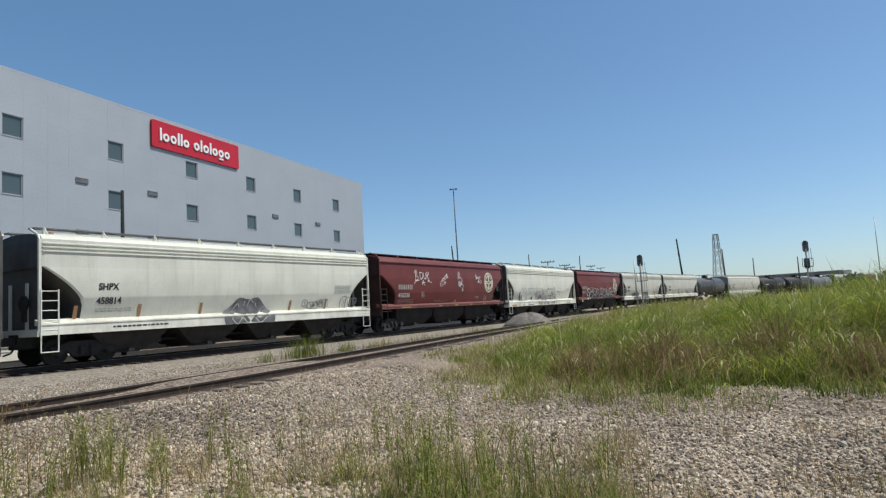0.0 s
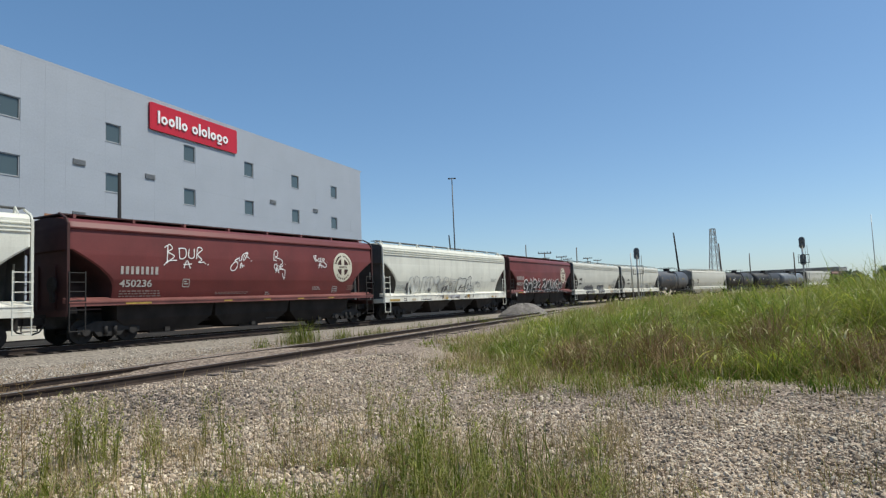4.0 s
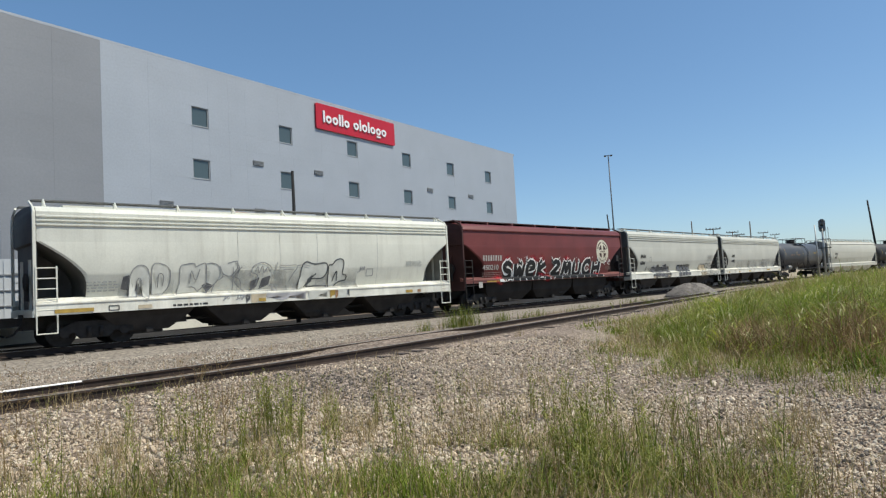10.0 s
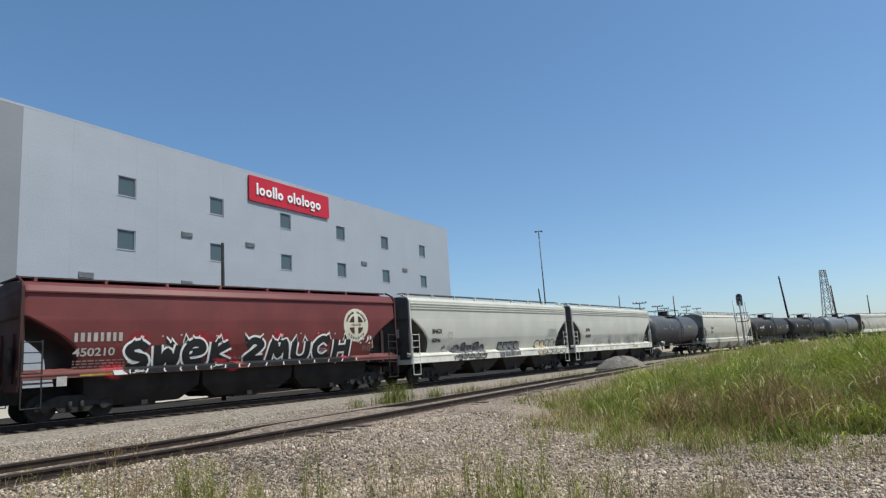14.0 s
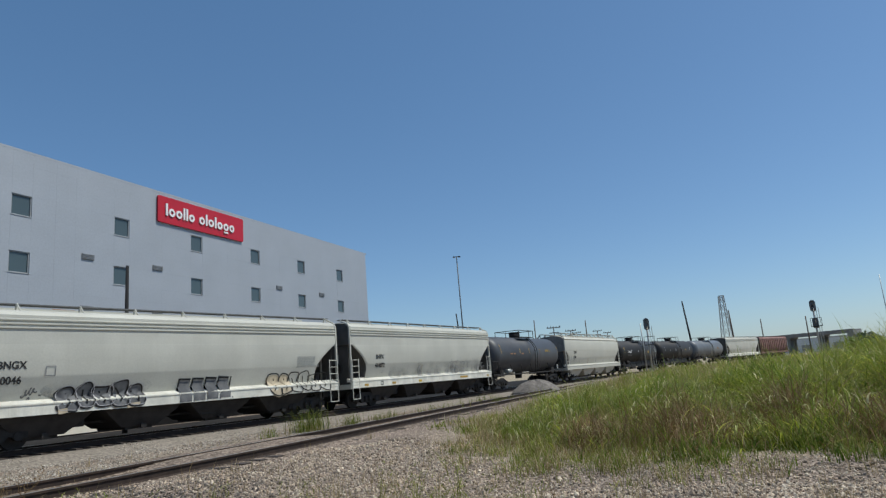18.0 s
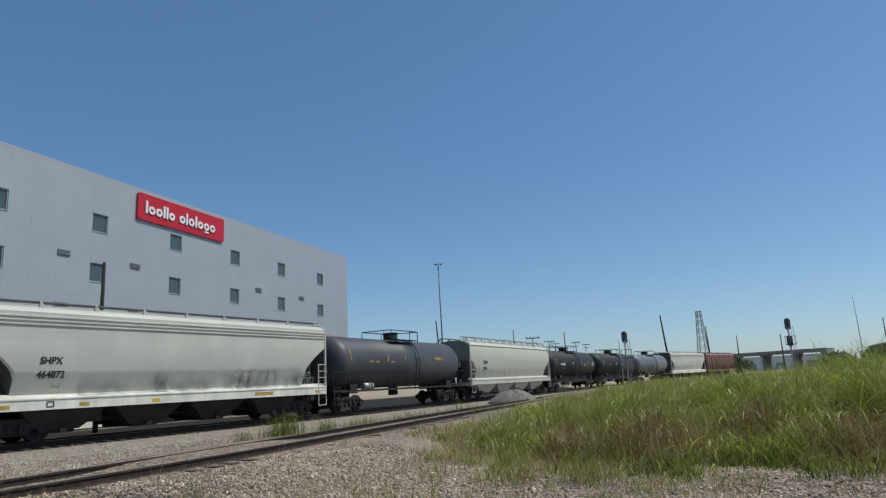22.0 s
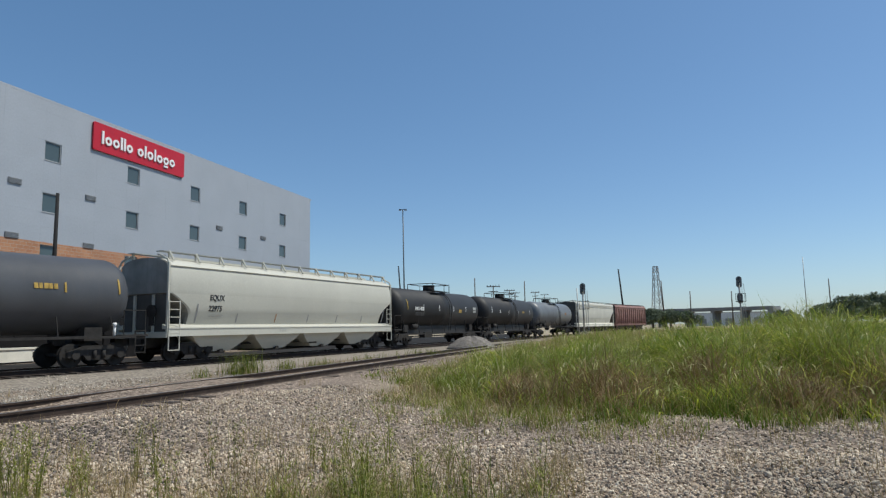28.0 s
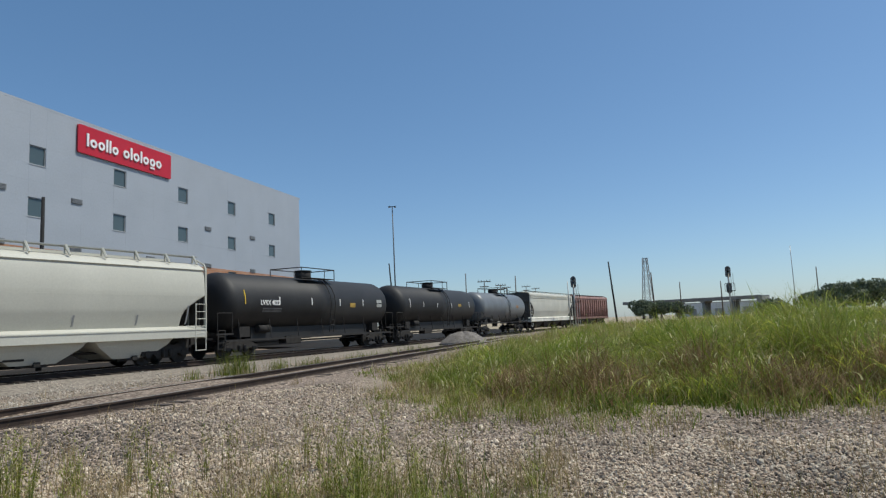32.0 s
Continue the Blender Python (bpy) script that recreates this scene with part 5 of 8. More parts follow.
def body(pts):
    """Filled patch with the outline pts, fanned out from its middle."""
    cx, cy = sum(p[0] for p in pts) / len(pts), sum(p[1] for p in pts) / len(pts)
    return Geo().rings([[(cx + (x - cx) * f, cy + (y - cy) * f, 0.0) for x, y in pts] for f in (0.04, 0.5, 1.0)], cap=False)


LETTER_M = [(3.95, 0.05), (4.05, 0.45), (4.05, 0.98), (4.3, 1.08), (4.55, 1.1), (4.6, 0.98), (4.78, 1.06), (4.97, 1.08), (5.0, 0.6), (4.98, 0.35), (4.7, 0.12)]
LETTER_P = [(5.0, 1.08), (5.22, 1.1), (5.45, 0.97), (5.48, 0.65), (5.28, 0.34), (5.02, 0.3)]
LETTER_B = [(6.1, 1.0), (6.22, 0.72), (6.5, 0.62), (6.76, 0.88), (6.76, 1.16), (6.4, 1.08)]
LETTER_C = [(9.8, 0.0), (9.92, 0.45), (9.98, 0.9), (10.15, 1.1), (10.45, 1.0), (10.84, 1.05), (10.96, 0.9), (10.9, 0.58), (10.72, 0.42), (10.3, 0.4), (10.1, 0.1)]
LETTER_N = [(11.0, 0.05), (11.0, 0.9), (11.16, 0.96), (11.32, 1.14), (11.55, 1.2), (11.7, 1.04), (11.64, 0.58), (11.82, 0.52), (11.8, 0.32), (11.5, 0.26), (11.3, 0.1)]
LETTER_M = [(x + 0.6, y) for x, y in LETTER_M]
LETTER_P = [(x + 0.62, y) for x, y in LETTER_P]
LETTER_A = [(2.95, 0.02), (3.0, 0.7), (3.15, 1.0), (3.42, 1.06), (3.6, 0.8), (3.58, 0.0), (3.4, 0.02), (3.36, 0.55), (3.24, 0.6), (3.2, 0.02)]
LETTER_D = [(3.72, 0.05), (3.7, 1.02), (4.02, 1.1), (4.3, 0.88), (4.28, 0.35), (4.05, 0.06)]
LETTER_C = [(9.3 + (x - 9.8) * 1.25, y) for x, y in LETTER_C]
LETTER_N = [(10.8 + (x - 11.0) * 1.08, y) for x, y in LETTER_N]
for pts, wide in ((LETTER_A, 0.036), (LETTER_D, 0.034), (LETTER_M, 0.034), (LETTER_P, 0.03), (LETTER_B, 0.034), (LETTER_C, 0.05), (LETTER_N, 0.05)):
    spray(c_car, body(pts), E0 - 0.25, 1.45, PALEFILL, HW, "graffiti", "off-white spray fill", 0.008, 1.37)
    spray(c_car, strokes([curve(pts, 3)], wide), E0 - 0.25, 1.45, SPRAY if wide > 0.04 else OUTLINE, HW, "graffiti", "dark grey graffiti outline", 0.014, 1.37)
spray(c_car, strokes([curve(q, 4) for q in ([(5.82, 0.05), (5.95, 0.4), (6.2, 0.58), (6.22, 0.72)], [(6.5, 0.62), (6.86, 0.5), (6.98, 0.12)], [(6.7, 1.1), (6.85, 0.95), (6.8, 0.7)],
    [(7.35, 0.72), (7.42, 0.96), (7.8, 1.1), (8.12, 0.96), (8.2, 0.8)], [(7.5, 0.75), (7.6, 0.95), (7.65, 0.7), (7.8, 0.98), (7.85, 0.72), (8.0, 0.9), (8.1, 0.75)], [(7.35, 0.72), (7.6, 0.6), (7.5, 0.1)],
    [(8.55, 0.98), (8.9, 0.97), (9.32, 0.95), (9.1, 0.6), (8.95, 0.35)], [(9.32, 0.95), (9.6, 0.98), (9.9, 0.92)], [(8.7, 0.82), (9.15, 0.82)], [(4.7, 0.22), (5.1, 0.28), (5.32, 0.1)], [(5.0, 0.4), (5.05, 0.85), (5.2, 0.5), (5.35, 0.9)], [(3.9, 0.3), (3.92, 0.75), (4.08, 0.7), (4.06, 0.35)], [(6.62, 0.1), (6.6, 0.95)], [(6.95, 0.95), (6.62, 0.5), (7.05, 0.05)], [(8.35, 0.8), (8.42, 1.1)])], 0.032), E0 - 0.25, 1.45, OUTLINE, HW, "graffiti", "thin grey graffiti line", 0.018, 1.37)
spray(c_car, strokes([curve(q, 4) for q in ([(10.95, 0.1), (11.08, 0.5), (11.2, 0.68), (11.22, 0.3)], [(9.8, 0.12), (9.92, 0.4), (10.2, 0.62)], [(9.75, 0.1), (10.3, 0.12), (10.75, 0.1)])], 0.055), E0 - 0.25, 1.45, SPRAY, HW, "graffiti", "dark spray line", 0.02, 1.37)
for pts in ([(2.72, 0.3), (2.78, 0.7), (2.98, 0.75), (2.95, 0.25)], [(5.45, 0.32), (5.62, 0.42), (5.88, 0.3), (5.62, 0.05)], [(7.3, 0.05), (7.35, 0.4), (7.7, 0.55), (7.6, 0.2)], [(7.7, 0.1), (7.8, 0.5), (8.15, 0.6), (8.1, 0.25)], [(9.7, 0.1), (9.82, 0.4), (10.05, 0.6), (10.0, 0.3)]):
    spray(c_car, body(pts), E0 - 0.25, 1.45, SMOKE, HW, "graffiti", "dark spray smudge", 0.016, 1.37)
spray(c_car, strokes([curve([(12.25, 0.62), (12.38, 0.66), (12.42, 0.86), (12.45, 0.68), (12.52, 0.86), (12.56, 0.68), (12.63, 0.88), (12.66, 0.7)], 3)], 0.03), E0 - 0.25, 1.45, OUTLINE, HW, "graffiti", "small grey scrawl", 0.012)
# paint that ran down over the sill
for x0, x1, m in ((7.15, 7.3, SMOKE), (7.35, 7.95, TAN), (8.0, 9.7, LILAC), (9.85, 10.75, PALEFILL), (10.85, 11.1, YELLOWDULL), (11.12, 11.25, RUSTMARK), (11.25, 11.7, PALEFILL), (11.72, 11.82, SMOKE)):
    top, low = 1.36, 1.1 if m is not LILAC else 1.14
    n = max(2, int((x1 - x0) / 0.2))
    edge = [(x0 + (x1 - x0) * k / n, low + 0.07 * math.sin(5.0 * (x0 + k)) - 1.0) for k in range(n + 1)]
    spray(c_car, body(edge + [(x1, top - 1.0), (x0, top - 1.0)]), E0 - 0.35, 1.0, m, HW, "graffiti", "sprayed paint patch on the sill", 0.01, 1.37)
for xx in (5.9, 6.4, 6.6):
    spray(c_car, strokes(hand_tag(rn, 0.3, 0.16, 2)[:1], 0.03), E0 + xx, 1.2, OUTLINE, HW, "graffiti", "small grey scrawl", 0.012, 1.37)
small_text(c_car, E0 + 14.75, 2.5, HW, FAINT, 5, 0.85, 0.025)
spray(c_car, frame_box(0.35, 0.3), E0 + 12.5, 1.9, SPRAYPALE, HW, "stencil_frame", "faint stencil frame", 0.01)
small_text(c_car, E0 + 4.1, 1.12, None, INK, 1, 1.2, 0.07)
for xx, w, m in ((0.5, 1.1, YELLOWDULL), (2.95, 0.45, TAN), (7.3, 0.3, YELLOWDULL), (14.6, 0.4, YELLOWDULL), (15.3, 0.2, RUSTMARK)):
    paint_mark(c_car, Geo().box(w / 2, 0, 0.002, w, 0.12, 0.004), E0 + xx, 1.14, -1.566, m, "reflector")
paint_mark(c_car, frame_box(0.3, 0.14, 0.03), E0 + 2.05, 1.08, -1.556, INK, "stencil_frame")
for xx in (6.55, 8.3, 10.0, 13.1):
    spray(c_car, strokes([[(0, 0.45 * k) for k in range(6)]], 0.018), E0 + xx, 1.45, FAINT, HW, "seam", "faint vertical weld seam", 0.003)
cars.append((c_car, 18.58))

d_car = red_hopper("oxide red covered hopper car with big black and white graffiti", 17.42, 1.5, 13.65)
E0 = -d_car["half"]
lettered(d_car, "450210", E0 + 1.48, 2.0, 0.36, LETTER, HW_RED, 1.22)
rn = random.Random(21)


def haze_patch(cx, cy, rx, ry):
    """Round patch of thin overspray."""
    return Geo().rings([[(cx + f * rx * math.cos(q), cy + f * ry * math.sin(q), 0.0) for q in np.linspace(0, 2 * math.pi, 20, endpoint=False)] for f in (0.05, 0.5, 1.0)], cap=False)


for x, z, rx, ry in ((2.75, 0.12, 0.5, 0.4), (3.6, 1.05, 0.45, 0.3), (5.9, 1.02, 0.5, 0.35), (6.75, 0.7, 0.5, 0.75), (7.15, 0.15, 0.5, 0.4), (9.4, 1.1, 0.4, 0.25), (11.6, 1.05, 0.4, 0.25), (12.95, 0.2, 0.5, 0.35)):
    spray(d_car, haze_patch(x, z, rx, ry), E0, 1.44, REDMIST, HW_RED, "graffiti", "bright red overspray", 0.008, 1.5)
for word, x0, w in (("SWEK", 3.0, 4.2), ("2MUCH", 7.65, 5.6)):
    step = w / len(word)
    for i, c in enumerate(word):
        up, hh = rn.uniform(-0.02, 0.06), 0.8 * rn.uniform(0.92, 1.04)
        lines = [curve([(step * (0.12 + 0.8 * p) + 0.06 * q, up + hh * q) for p, q in ln], 6) for ln in GLYPH[c]]
        tips = []
        for base, out in ((0.93, 0.3), (0.93, 0.24), (0.05, -0.2), (0.05, -0.16)):
            cx, sway = step * rn.uniform(0.2, 0.9), rn.uniform(-0.14, 0.14)
            tips.append([(cx - 0.13, up + hh * base), (cx + sway, up + hh * base + out), (cx + 0.13, up + hh * base)])
        for tip in tips:
            spray(d_car, body([(x + 0.07 * (x - tip[1][0]) / 0.2, y + (0.09 if k == 1 else 0.0) * (1 if tip[1][1] > tip[0][1] else -1)) for k, (x, y) in enumerate(tip)]), E0 + x0 + step * i, 1.53, CHALK, HW_RED, "graffiti", "white graffiti outline", 0.0125 + 0.009 * i)
            spray(d_car, body(tip), E0 + x0 + step * i, 1.53, BLACKSPRAY, HW_RED, "graffiti", "black graffiti spike", 0.0165 + 0.009 * i)
        spray(d_car, strokes(lines, 0.45), E0 + x0 + step * i, 1.53, CHALK, HW_RED, "graffiti", "white graffiti outline", 0.012 + 0.009 * i)
        spray(d_car, strokes(lines, 0.285), E0 + x0 + step * i, 1.53, BLACKSPRAY, HW_RED, "graffiti", "black graffiti fill", 0.0165 + 0.009 * i)
    # black carried down over the sloping ledge
    part("graffiti", Geo().rings([[(E0 + x0 + 0.1 + w * k / 14 + 0.05 * math.sin(1.9 * k), -q, 1.65 - (q - 1.18) * 0.405) for q in (1.21, 1.4, 1.572)] for k in range(15)], closed=False, cap=False), BLACKSPRAY, d_car, "black spray over the sloping ledge")
    n = 22
    edge = [(w * k / n, 0.03 + 0.02 * math.sin(2.1 * k)) for k in range(n + 1)]
    paint_mark(d_car, Geo().rings([[(p, q, 0.003) for p, q in edge], [(p, 0.155, 0.003) for p, _ in edge]], closed=False, cap=False), E0 + x0 + 0.25, 1.34, -1.579, BLACKSPRAY, "graffiti", "black spray over the sill")
    paint_mark(d_car, strokes([[(w * k / 7 + rn.uniform(-0.08, 0.08), 0.02), (w * k / 7, 0.08), (w * k / 7 + 0.03, 0.15)] for k in range(8)], 0.05), E0 + x0 + 0.25, 1.34, -1.585, CHALK, "graffiti", "white paint drip")
    spray(d_car, strokes([[(w * k / 6, 1.1 + 0.1 * rn.random()), (w * k / 6 + 0.04, 1.16 + 0.08 * rn.random())] for k in range(1, 6)], 0.035), E0 + x0, 1.42, CHALK, HW_RED, "graffiti", "white spray fleck", 0.03)
paint_mark(d_car, body([(2.75, 0.0), (3.2, 0.0), (3.0, 0.15), (2.7, 0.15)]), E0, 1.34, -1.586, CHALK, "graffiti", "white paint patch")
for x, z in ((3.35, 1.36), (6.35, 1.42)):
    paint_mark(d_car, strokes(hand_tag(rn, 0.45, 0.09, 5)[:1], 0.022), E0 + x, z + 0.02, -1.588, CHALK, "graffiti", "small white scrawl")
for x, z in ((13.75, 2.2), (14.25, 2.18)):
    spray(d_car, strokes(hand_tag(rn, 0.4, 0.3, 3)[:3], 0.03), E0 + x, z, CHALK, HW_RED, "graffiti", "small white tag", 0.014)
paint_mark(d_car, Geo().box(0.15, 0.12, 0.002, 0.3, 0.3, 0.004), E0 + 1.0, 1.12, -1.56, LETTER, "placard")
cars.append((d_car, 17.42))

e_car = hopper_car("white covered hopper car with dark blocky graffiti low down", 18.4, WHITE2, SILL, HW, WHITE2)
E0 = 0.15 - e_car["half"]
lettered(e_car, "BNGX", E0 + 1.58, 2.52, 0.33, INK, HW)
lettered(e_car, "60046", E0 + 1.56, 2.05, 0.33, INK, HW)
spray(e_car, frame_box(0.3, 0.3), E0 + 3.05, 2.27, SPRAYPALE, HW, "stencil_frame", "faint stencil frame", 0.01)
rn = random.Random(31)
spray(e_car, strokes(hand_tag(rn, 0.5, 0.3, 3), 0.04), E0 + 2.4, 1.62, SMOKE, HW, "graffiti", "small dark scrawl", 0.012)
f, l = bubble_word(5, 3.1, 0.85, rn)
spray(e_car, f, E0 + 3.45, 1.04, SMOKE, HW, "graffiti", "smoky black graffiti letters", 0.008, 1.37)
spray(e_car, strokes(l, 0.062), E0 + 3.45, 1.04, BLACKSPRAY, HW, "graffiti", "black graffiti outline", 0.014, 1.37)
spray(e_car, strokes([[(p + 0.05, q + 0.04) for p, q in ln] for ln in l[::2]], 0.02), E0 + 3.45, 1.04, LILAC, HW, "graffiti", "thin pale graffiti line", 0.022, 1.37)
spray(e_car, haze_patch(1.5, 0.75, 2.0, 0.45), E0 + 3.45, 1.04, SMEAR, HW, "smear", "thin grey overspray", 0.005)
spray(e_car, strokes([[(0, 0), (0.3, 0.03)], [(2.4, 0.02), (2.9, 0.05)]], 0.16), E0 + 3.45, 1.08, TAN, HW, "graffiti", "tan spray on the sill", 0.018, 1.37)
sq = [Geo().rings([[(0.62 * i + 0.03 + 0.1 * k, 0.0 + 0.02 * i, 0), (0.62 * i + 0.58 + 0.02 * k, 0.02 * i, 0)] if k == 0 else [(0.62 * i + 0.03 + 0.02 * k, 0.3 * k + 0.02 * i, 0), (0.62 * i + 0.55 + 0.03 * k, 0.3 * k, 0)] for k in range(4)], closed=False, cap=False) for i in range(4)]
spray(e_car, sq, E0 + 7.98, 1.06, SMOKE, HW, "graffiti", "dark blocky graffiti letter", 0.008, 1.37)
spray(e_car, strokes([[(0.62 * i + 0.3, 0.05), (0.62 * i + 0.28, 0.5)] for i in range(4)], 0.05), E0 + 7.98, 1.06, LILAC, HW, "graffiti", "pale graffiti line", 0.014, 1.37)
spray(e_car, strokes([[(0.62 * i + 0.06, 0.02), (0.62 * i + 0.1, 0.5), (0.62 * i + 0.1, 0.9)] for i in range(5)] + [[(0.62 * i + 0.1, 0.88), (0.62 * i + 0.6, 0.86)] for i in range(4)] + [[(0.62 * i + 0.2, 0.45), (0.62 * i + 0.5, 0.47)] for i in (1, 2)], 0.065), E0 + 7.98, 1.06, BLACKSPRAY, HW, "graffiti", "black graffiti outline", 0.018, 1.37)
f, l = bubble_word(6, 3.8, 0.95, rn)
spray(e_car, f[:2], E0 + 12.65, 1.0, TAN, HW, "graffiti", "tan spray fill", 0.007, 1.1)
spray(e_car, strokes(l, 0.05), E0 + 12.65, 1.06, BLACKSPRAY, HW, "graffiti", "dark outline tag", 0.014, 1.37)
small_text(e_car, E0 + 14.36, 2.7, HW, FAINT, 7, 1.1, 0.035)
spray(e_car, strokes([[(0, 0), (0.12, 0.02)]], 0.12), E0 + 15.7, 2.25, SMOKE, HW, "graffiti", "dark fleck", 0.012)
cars.append((e_car, 18.4))

f_car = hopper_car("clean white covered hopper freight car with black numbers", 17.58, WHITE2, SILL, HW, WHITE2)
E0 = -f_car["half"]
lettered(f_car, "SHPX", E0 + 2.2, 2.52, 0.33, INK, HW)
lettered(f_car, "464872", E0 + 2.15, 2.06, 0.33, INK, HW)
small_text(f_car, E0 + 2.7, 1.85, HW, FAINT, 2, 0.3)
small_text(f_car, E0 + 14.4, 2.1, HW, FAINT, 4, 0.8, 0.035)
rn = random.Random(41)
f, l = bubble_word(4, 1.4, 0.35, rn)
spray(f_car, strokes(l, 0.04), E0 + 14.2, 1.5, SPRAYPALE, HW, "graffiti", "faded outline tag", 0.012)
for xx, m in ((1.0, YELLOWDULL), (3.6, YELLOWDULL), (6.4, YELLOW), (15.6, YELLOWDULL)):
    paint_mark(f_car, Geo().box(0.18, 0, 0.002, 0.36, 0.12, 0.004), E0 + xx, 1.16, -1.556, m, "reflector")
paint_mark(f_car, frame_box(0.22, 0.16, 0.04), E0 + 2.5, 1.12, -1.556, INK, "stencil_frame")
# grey patches over the lower wall, denser towards the bottom
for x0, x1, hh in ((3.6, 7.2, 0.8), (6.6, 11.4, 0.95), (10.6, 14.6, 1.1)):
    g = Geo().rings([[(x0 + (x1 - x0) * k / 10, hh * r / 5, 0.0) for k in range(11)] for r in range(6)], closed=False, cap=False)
    spray(f_car, g, E0, 1.45, SMEAR, HW, "smear", "thin grey smear fading upwards", 0.004 + 0.001 * x0 / 8, 1.37)
f, l = bubble_word(5, 2.6, 0.75, rn)
spray(f_car, strokes(l[::2], 0.03), E0 + 10.4, 1.5, SPRAYPALE, HW, "graffiti", "faded outline tag", 0.012)
paint_mark(f_car, Geo().box(0.55, 0, 0.002, 1.1, 0.13, 0.004), E0 + 11.6, 1.2, -1.556, YELLOWDULL, "reflector")
cars.append((f_car, 17.58))

band = [(-6.3, 0.75, YELLOWDULL), (-2.6, 0.4, YELLOWDULL), (-0.6, 0.4, YELLOWDULL), (1.9, 0.36, YELLOWDULL), (4.3, 0.36, YELLOWDULL), (6.4, 0.6, YELLOWDULL)]
g_car = tank_car("dark grey tank car with yellow side marks and roof platform", 16.1, TANKGREY, band)
for k, (w, h) in enumerate(((0.14, 0.19), (0.12, 0.19), (0.15, 0.19), (0.13, 0.19), (0.14, 0.19))):
    shell_mark(g_car, 3.2 + 0.17 * k, 2.8, w, h, YELLOWDULL)
part("valve", Geo().tube((g_car["half"] - 0.9, -1.32, 1.12), (g_car["half"] - 0.9, -1.32, 1.5), 0.055, 8).tube((g_car["half"] - 0.9, -1.32, 1.5), (g_car["half"] - 0.9, -1.32, 1.62), 0.1, 8, 0.06), CHALK, g_car, "small white-painted valve")
for k, (x, w) in enumerate(((-4.6, 0.5), (-3.9, 0.34), (-2.3, 0.42))):
    shell_mark(g_car, x, 2.62, w, 0.1, RUSTMARK)
cars.append((g_car, 16.1))

h_car = hopper_car("smooth light grey covered hopper freight car with bright walkway brackets", 19.4, CREAM, CREAM, HW_SMOOTH, CREAM, deep=1.15, pocket=2.85, bays=4, brackets=13, sill=(1.05, 1.42))
E0 = -h_car["half"]
lettered(h_car, "EQUX", E0 + 2.25, 2.6, 0.345, INK, HW_SMOOTH)
lettered(h_car, "22975", E0 + 2.25, 2.12, 0.345, INK, HW_SMOOTH)
small_text(h_car, E0 + 2.3, 1.95, HW_SMOOTH, FAINT, 2, 0.8, 0.03)
for k, (xx, hh) in enumerate(((1.6, 0.8), (4.1, 0.42), (6.85, 0.44), (9.49, 0.42), (12.2, 0.42), (14.85, 0.42), (17.3, 0.8))):
    spray(h_car, strokes([[(0, hh * q / 4) for q in range(5)]], 0.08), E0 + xx, 1.62, SPRAYPALE if k != 2 else RUSTMARK, HW_SMOOTH, "faded_bar", "faded grey bar", 0.012)
small_text(h_car, E0 + 7.0, 1.25, None, FAINT, 2, 0.4, 0.03)
cars.append((h_car, 19.4))

wb = [(-6.6, 0.7, YELLOW), (-4.0, 0.4, CHALK), (-1.2, 0.4, CHALK), (1.6, 0.4, CHALK), (4.2, 0.4, CHALK)]
i_car = tank_car("black tank car with white numbers and yellow stripe", 17.25, TANKBLACK, wb, rail_z=0.8)
lettered(i_car, "LVRX 4022", -5.5, 2.5, 0.34, CHALK, None)
shell_mark(i_car, 2.7, 2.42, 0.6, 0.26, YELLOWDULL)
for z in (2.45, 2.72):
    shell_mark(i_car, 5.9, z, 0.62, 0.2, FAINT)
for z in (2.3, 2.22, 2.14):
    shell_mark(i_car, -5.3, z, 1.5, 0.035, SMOKE)
cars.append((i_car, 17.25))
j_car = tank_car("black tank car with white side stripes", 17.03, TANKBLACK, [(-6.3, 0.6, CHALK), (-4.0, 0.35, CHALK), (-1.4, 0.35, CHALK), (1.5, 0.35, CHALK), (5.6, 0.5, CHALK)], rail_z=0.8)
for k in range(3):
    shell_mark(j_car, 3.0 + 0.24 * k, 2.6, 0.18, 0.2, YELLOWDULL)
cars.append((j_car, 17.03))
k_car = tank_car("mid grey tank car with orange placard", 15.78, TANKLIGHT, [(0.6, 0.5, TANKBLACK)])
shell_mark(k_car, 3.2, 2.55, 0.7, 0.3, RUSTMARK)
cars.append((k_car, 15.78))
l_car = hopper_car("white covered hopper freight car with grey scuffs", 19.05, WHITE2, SILL, HW, WHITE2)
cars.append((l_car, 19.05))
m_car = hopper_car("faded rust red ribbed covered hopper freight car", 17.3, PALERUST, PALERUST, HW_RED, PALERUST, deep=0.4, bays=3, brackets=8, sill=(1.1, 1.34), board=False)
X = m_car["half"]
for k in range(15):
    part("side_rib", Geo().box(-X + 0.5 + (2 * X - 1) * k / 14, 0, 2.6, 0.14, 3.3, 2.5), PALERUST, m_car)
cars.append((m_car, 17.3))


# ---- train motion ----
# distance of the second car's front end along the line, by time
RUN = [(0, 0.98), (1, -3.35), (6, -24.83), (9, -37.46), (13, -53.82), (17.5, -72.47), (19, -78.57), (23, -95.4), (25.5, -105.77), (28, -115.83), (31, -127.6), (32, -131.54)]


def run_at(t):
    ts, ss = np.array([a for a, _ in RUN], float), np.array([b for _, b in RUN], float)
    c = np.polyfit(ts, ss, 4)
    return float(np.polyval(c, t) + np.interp(t, ts, ss - np.polyval(c, ts)))


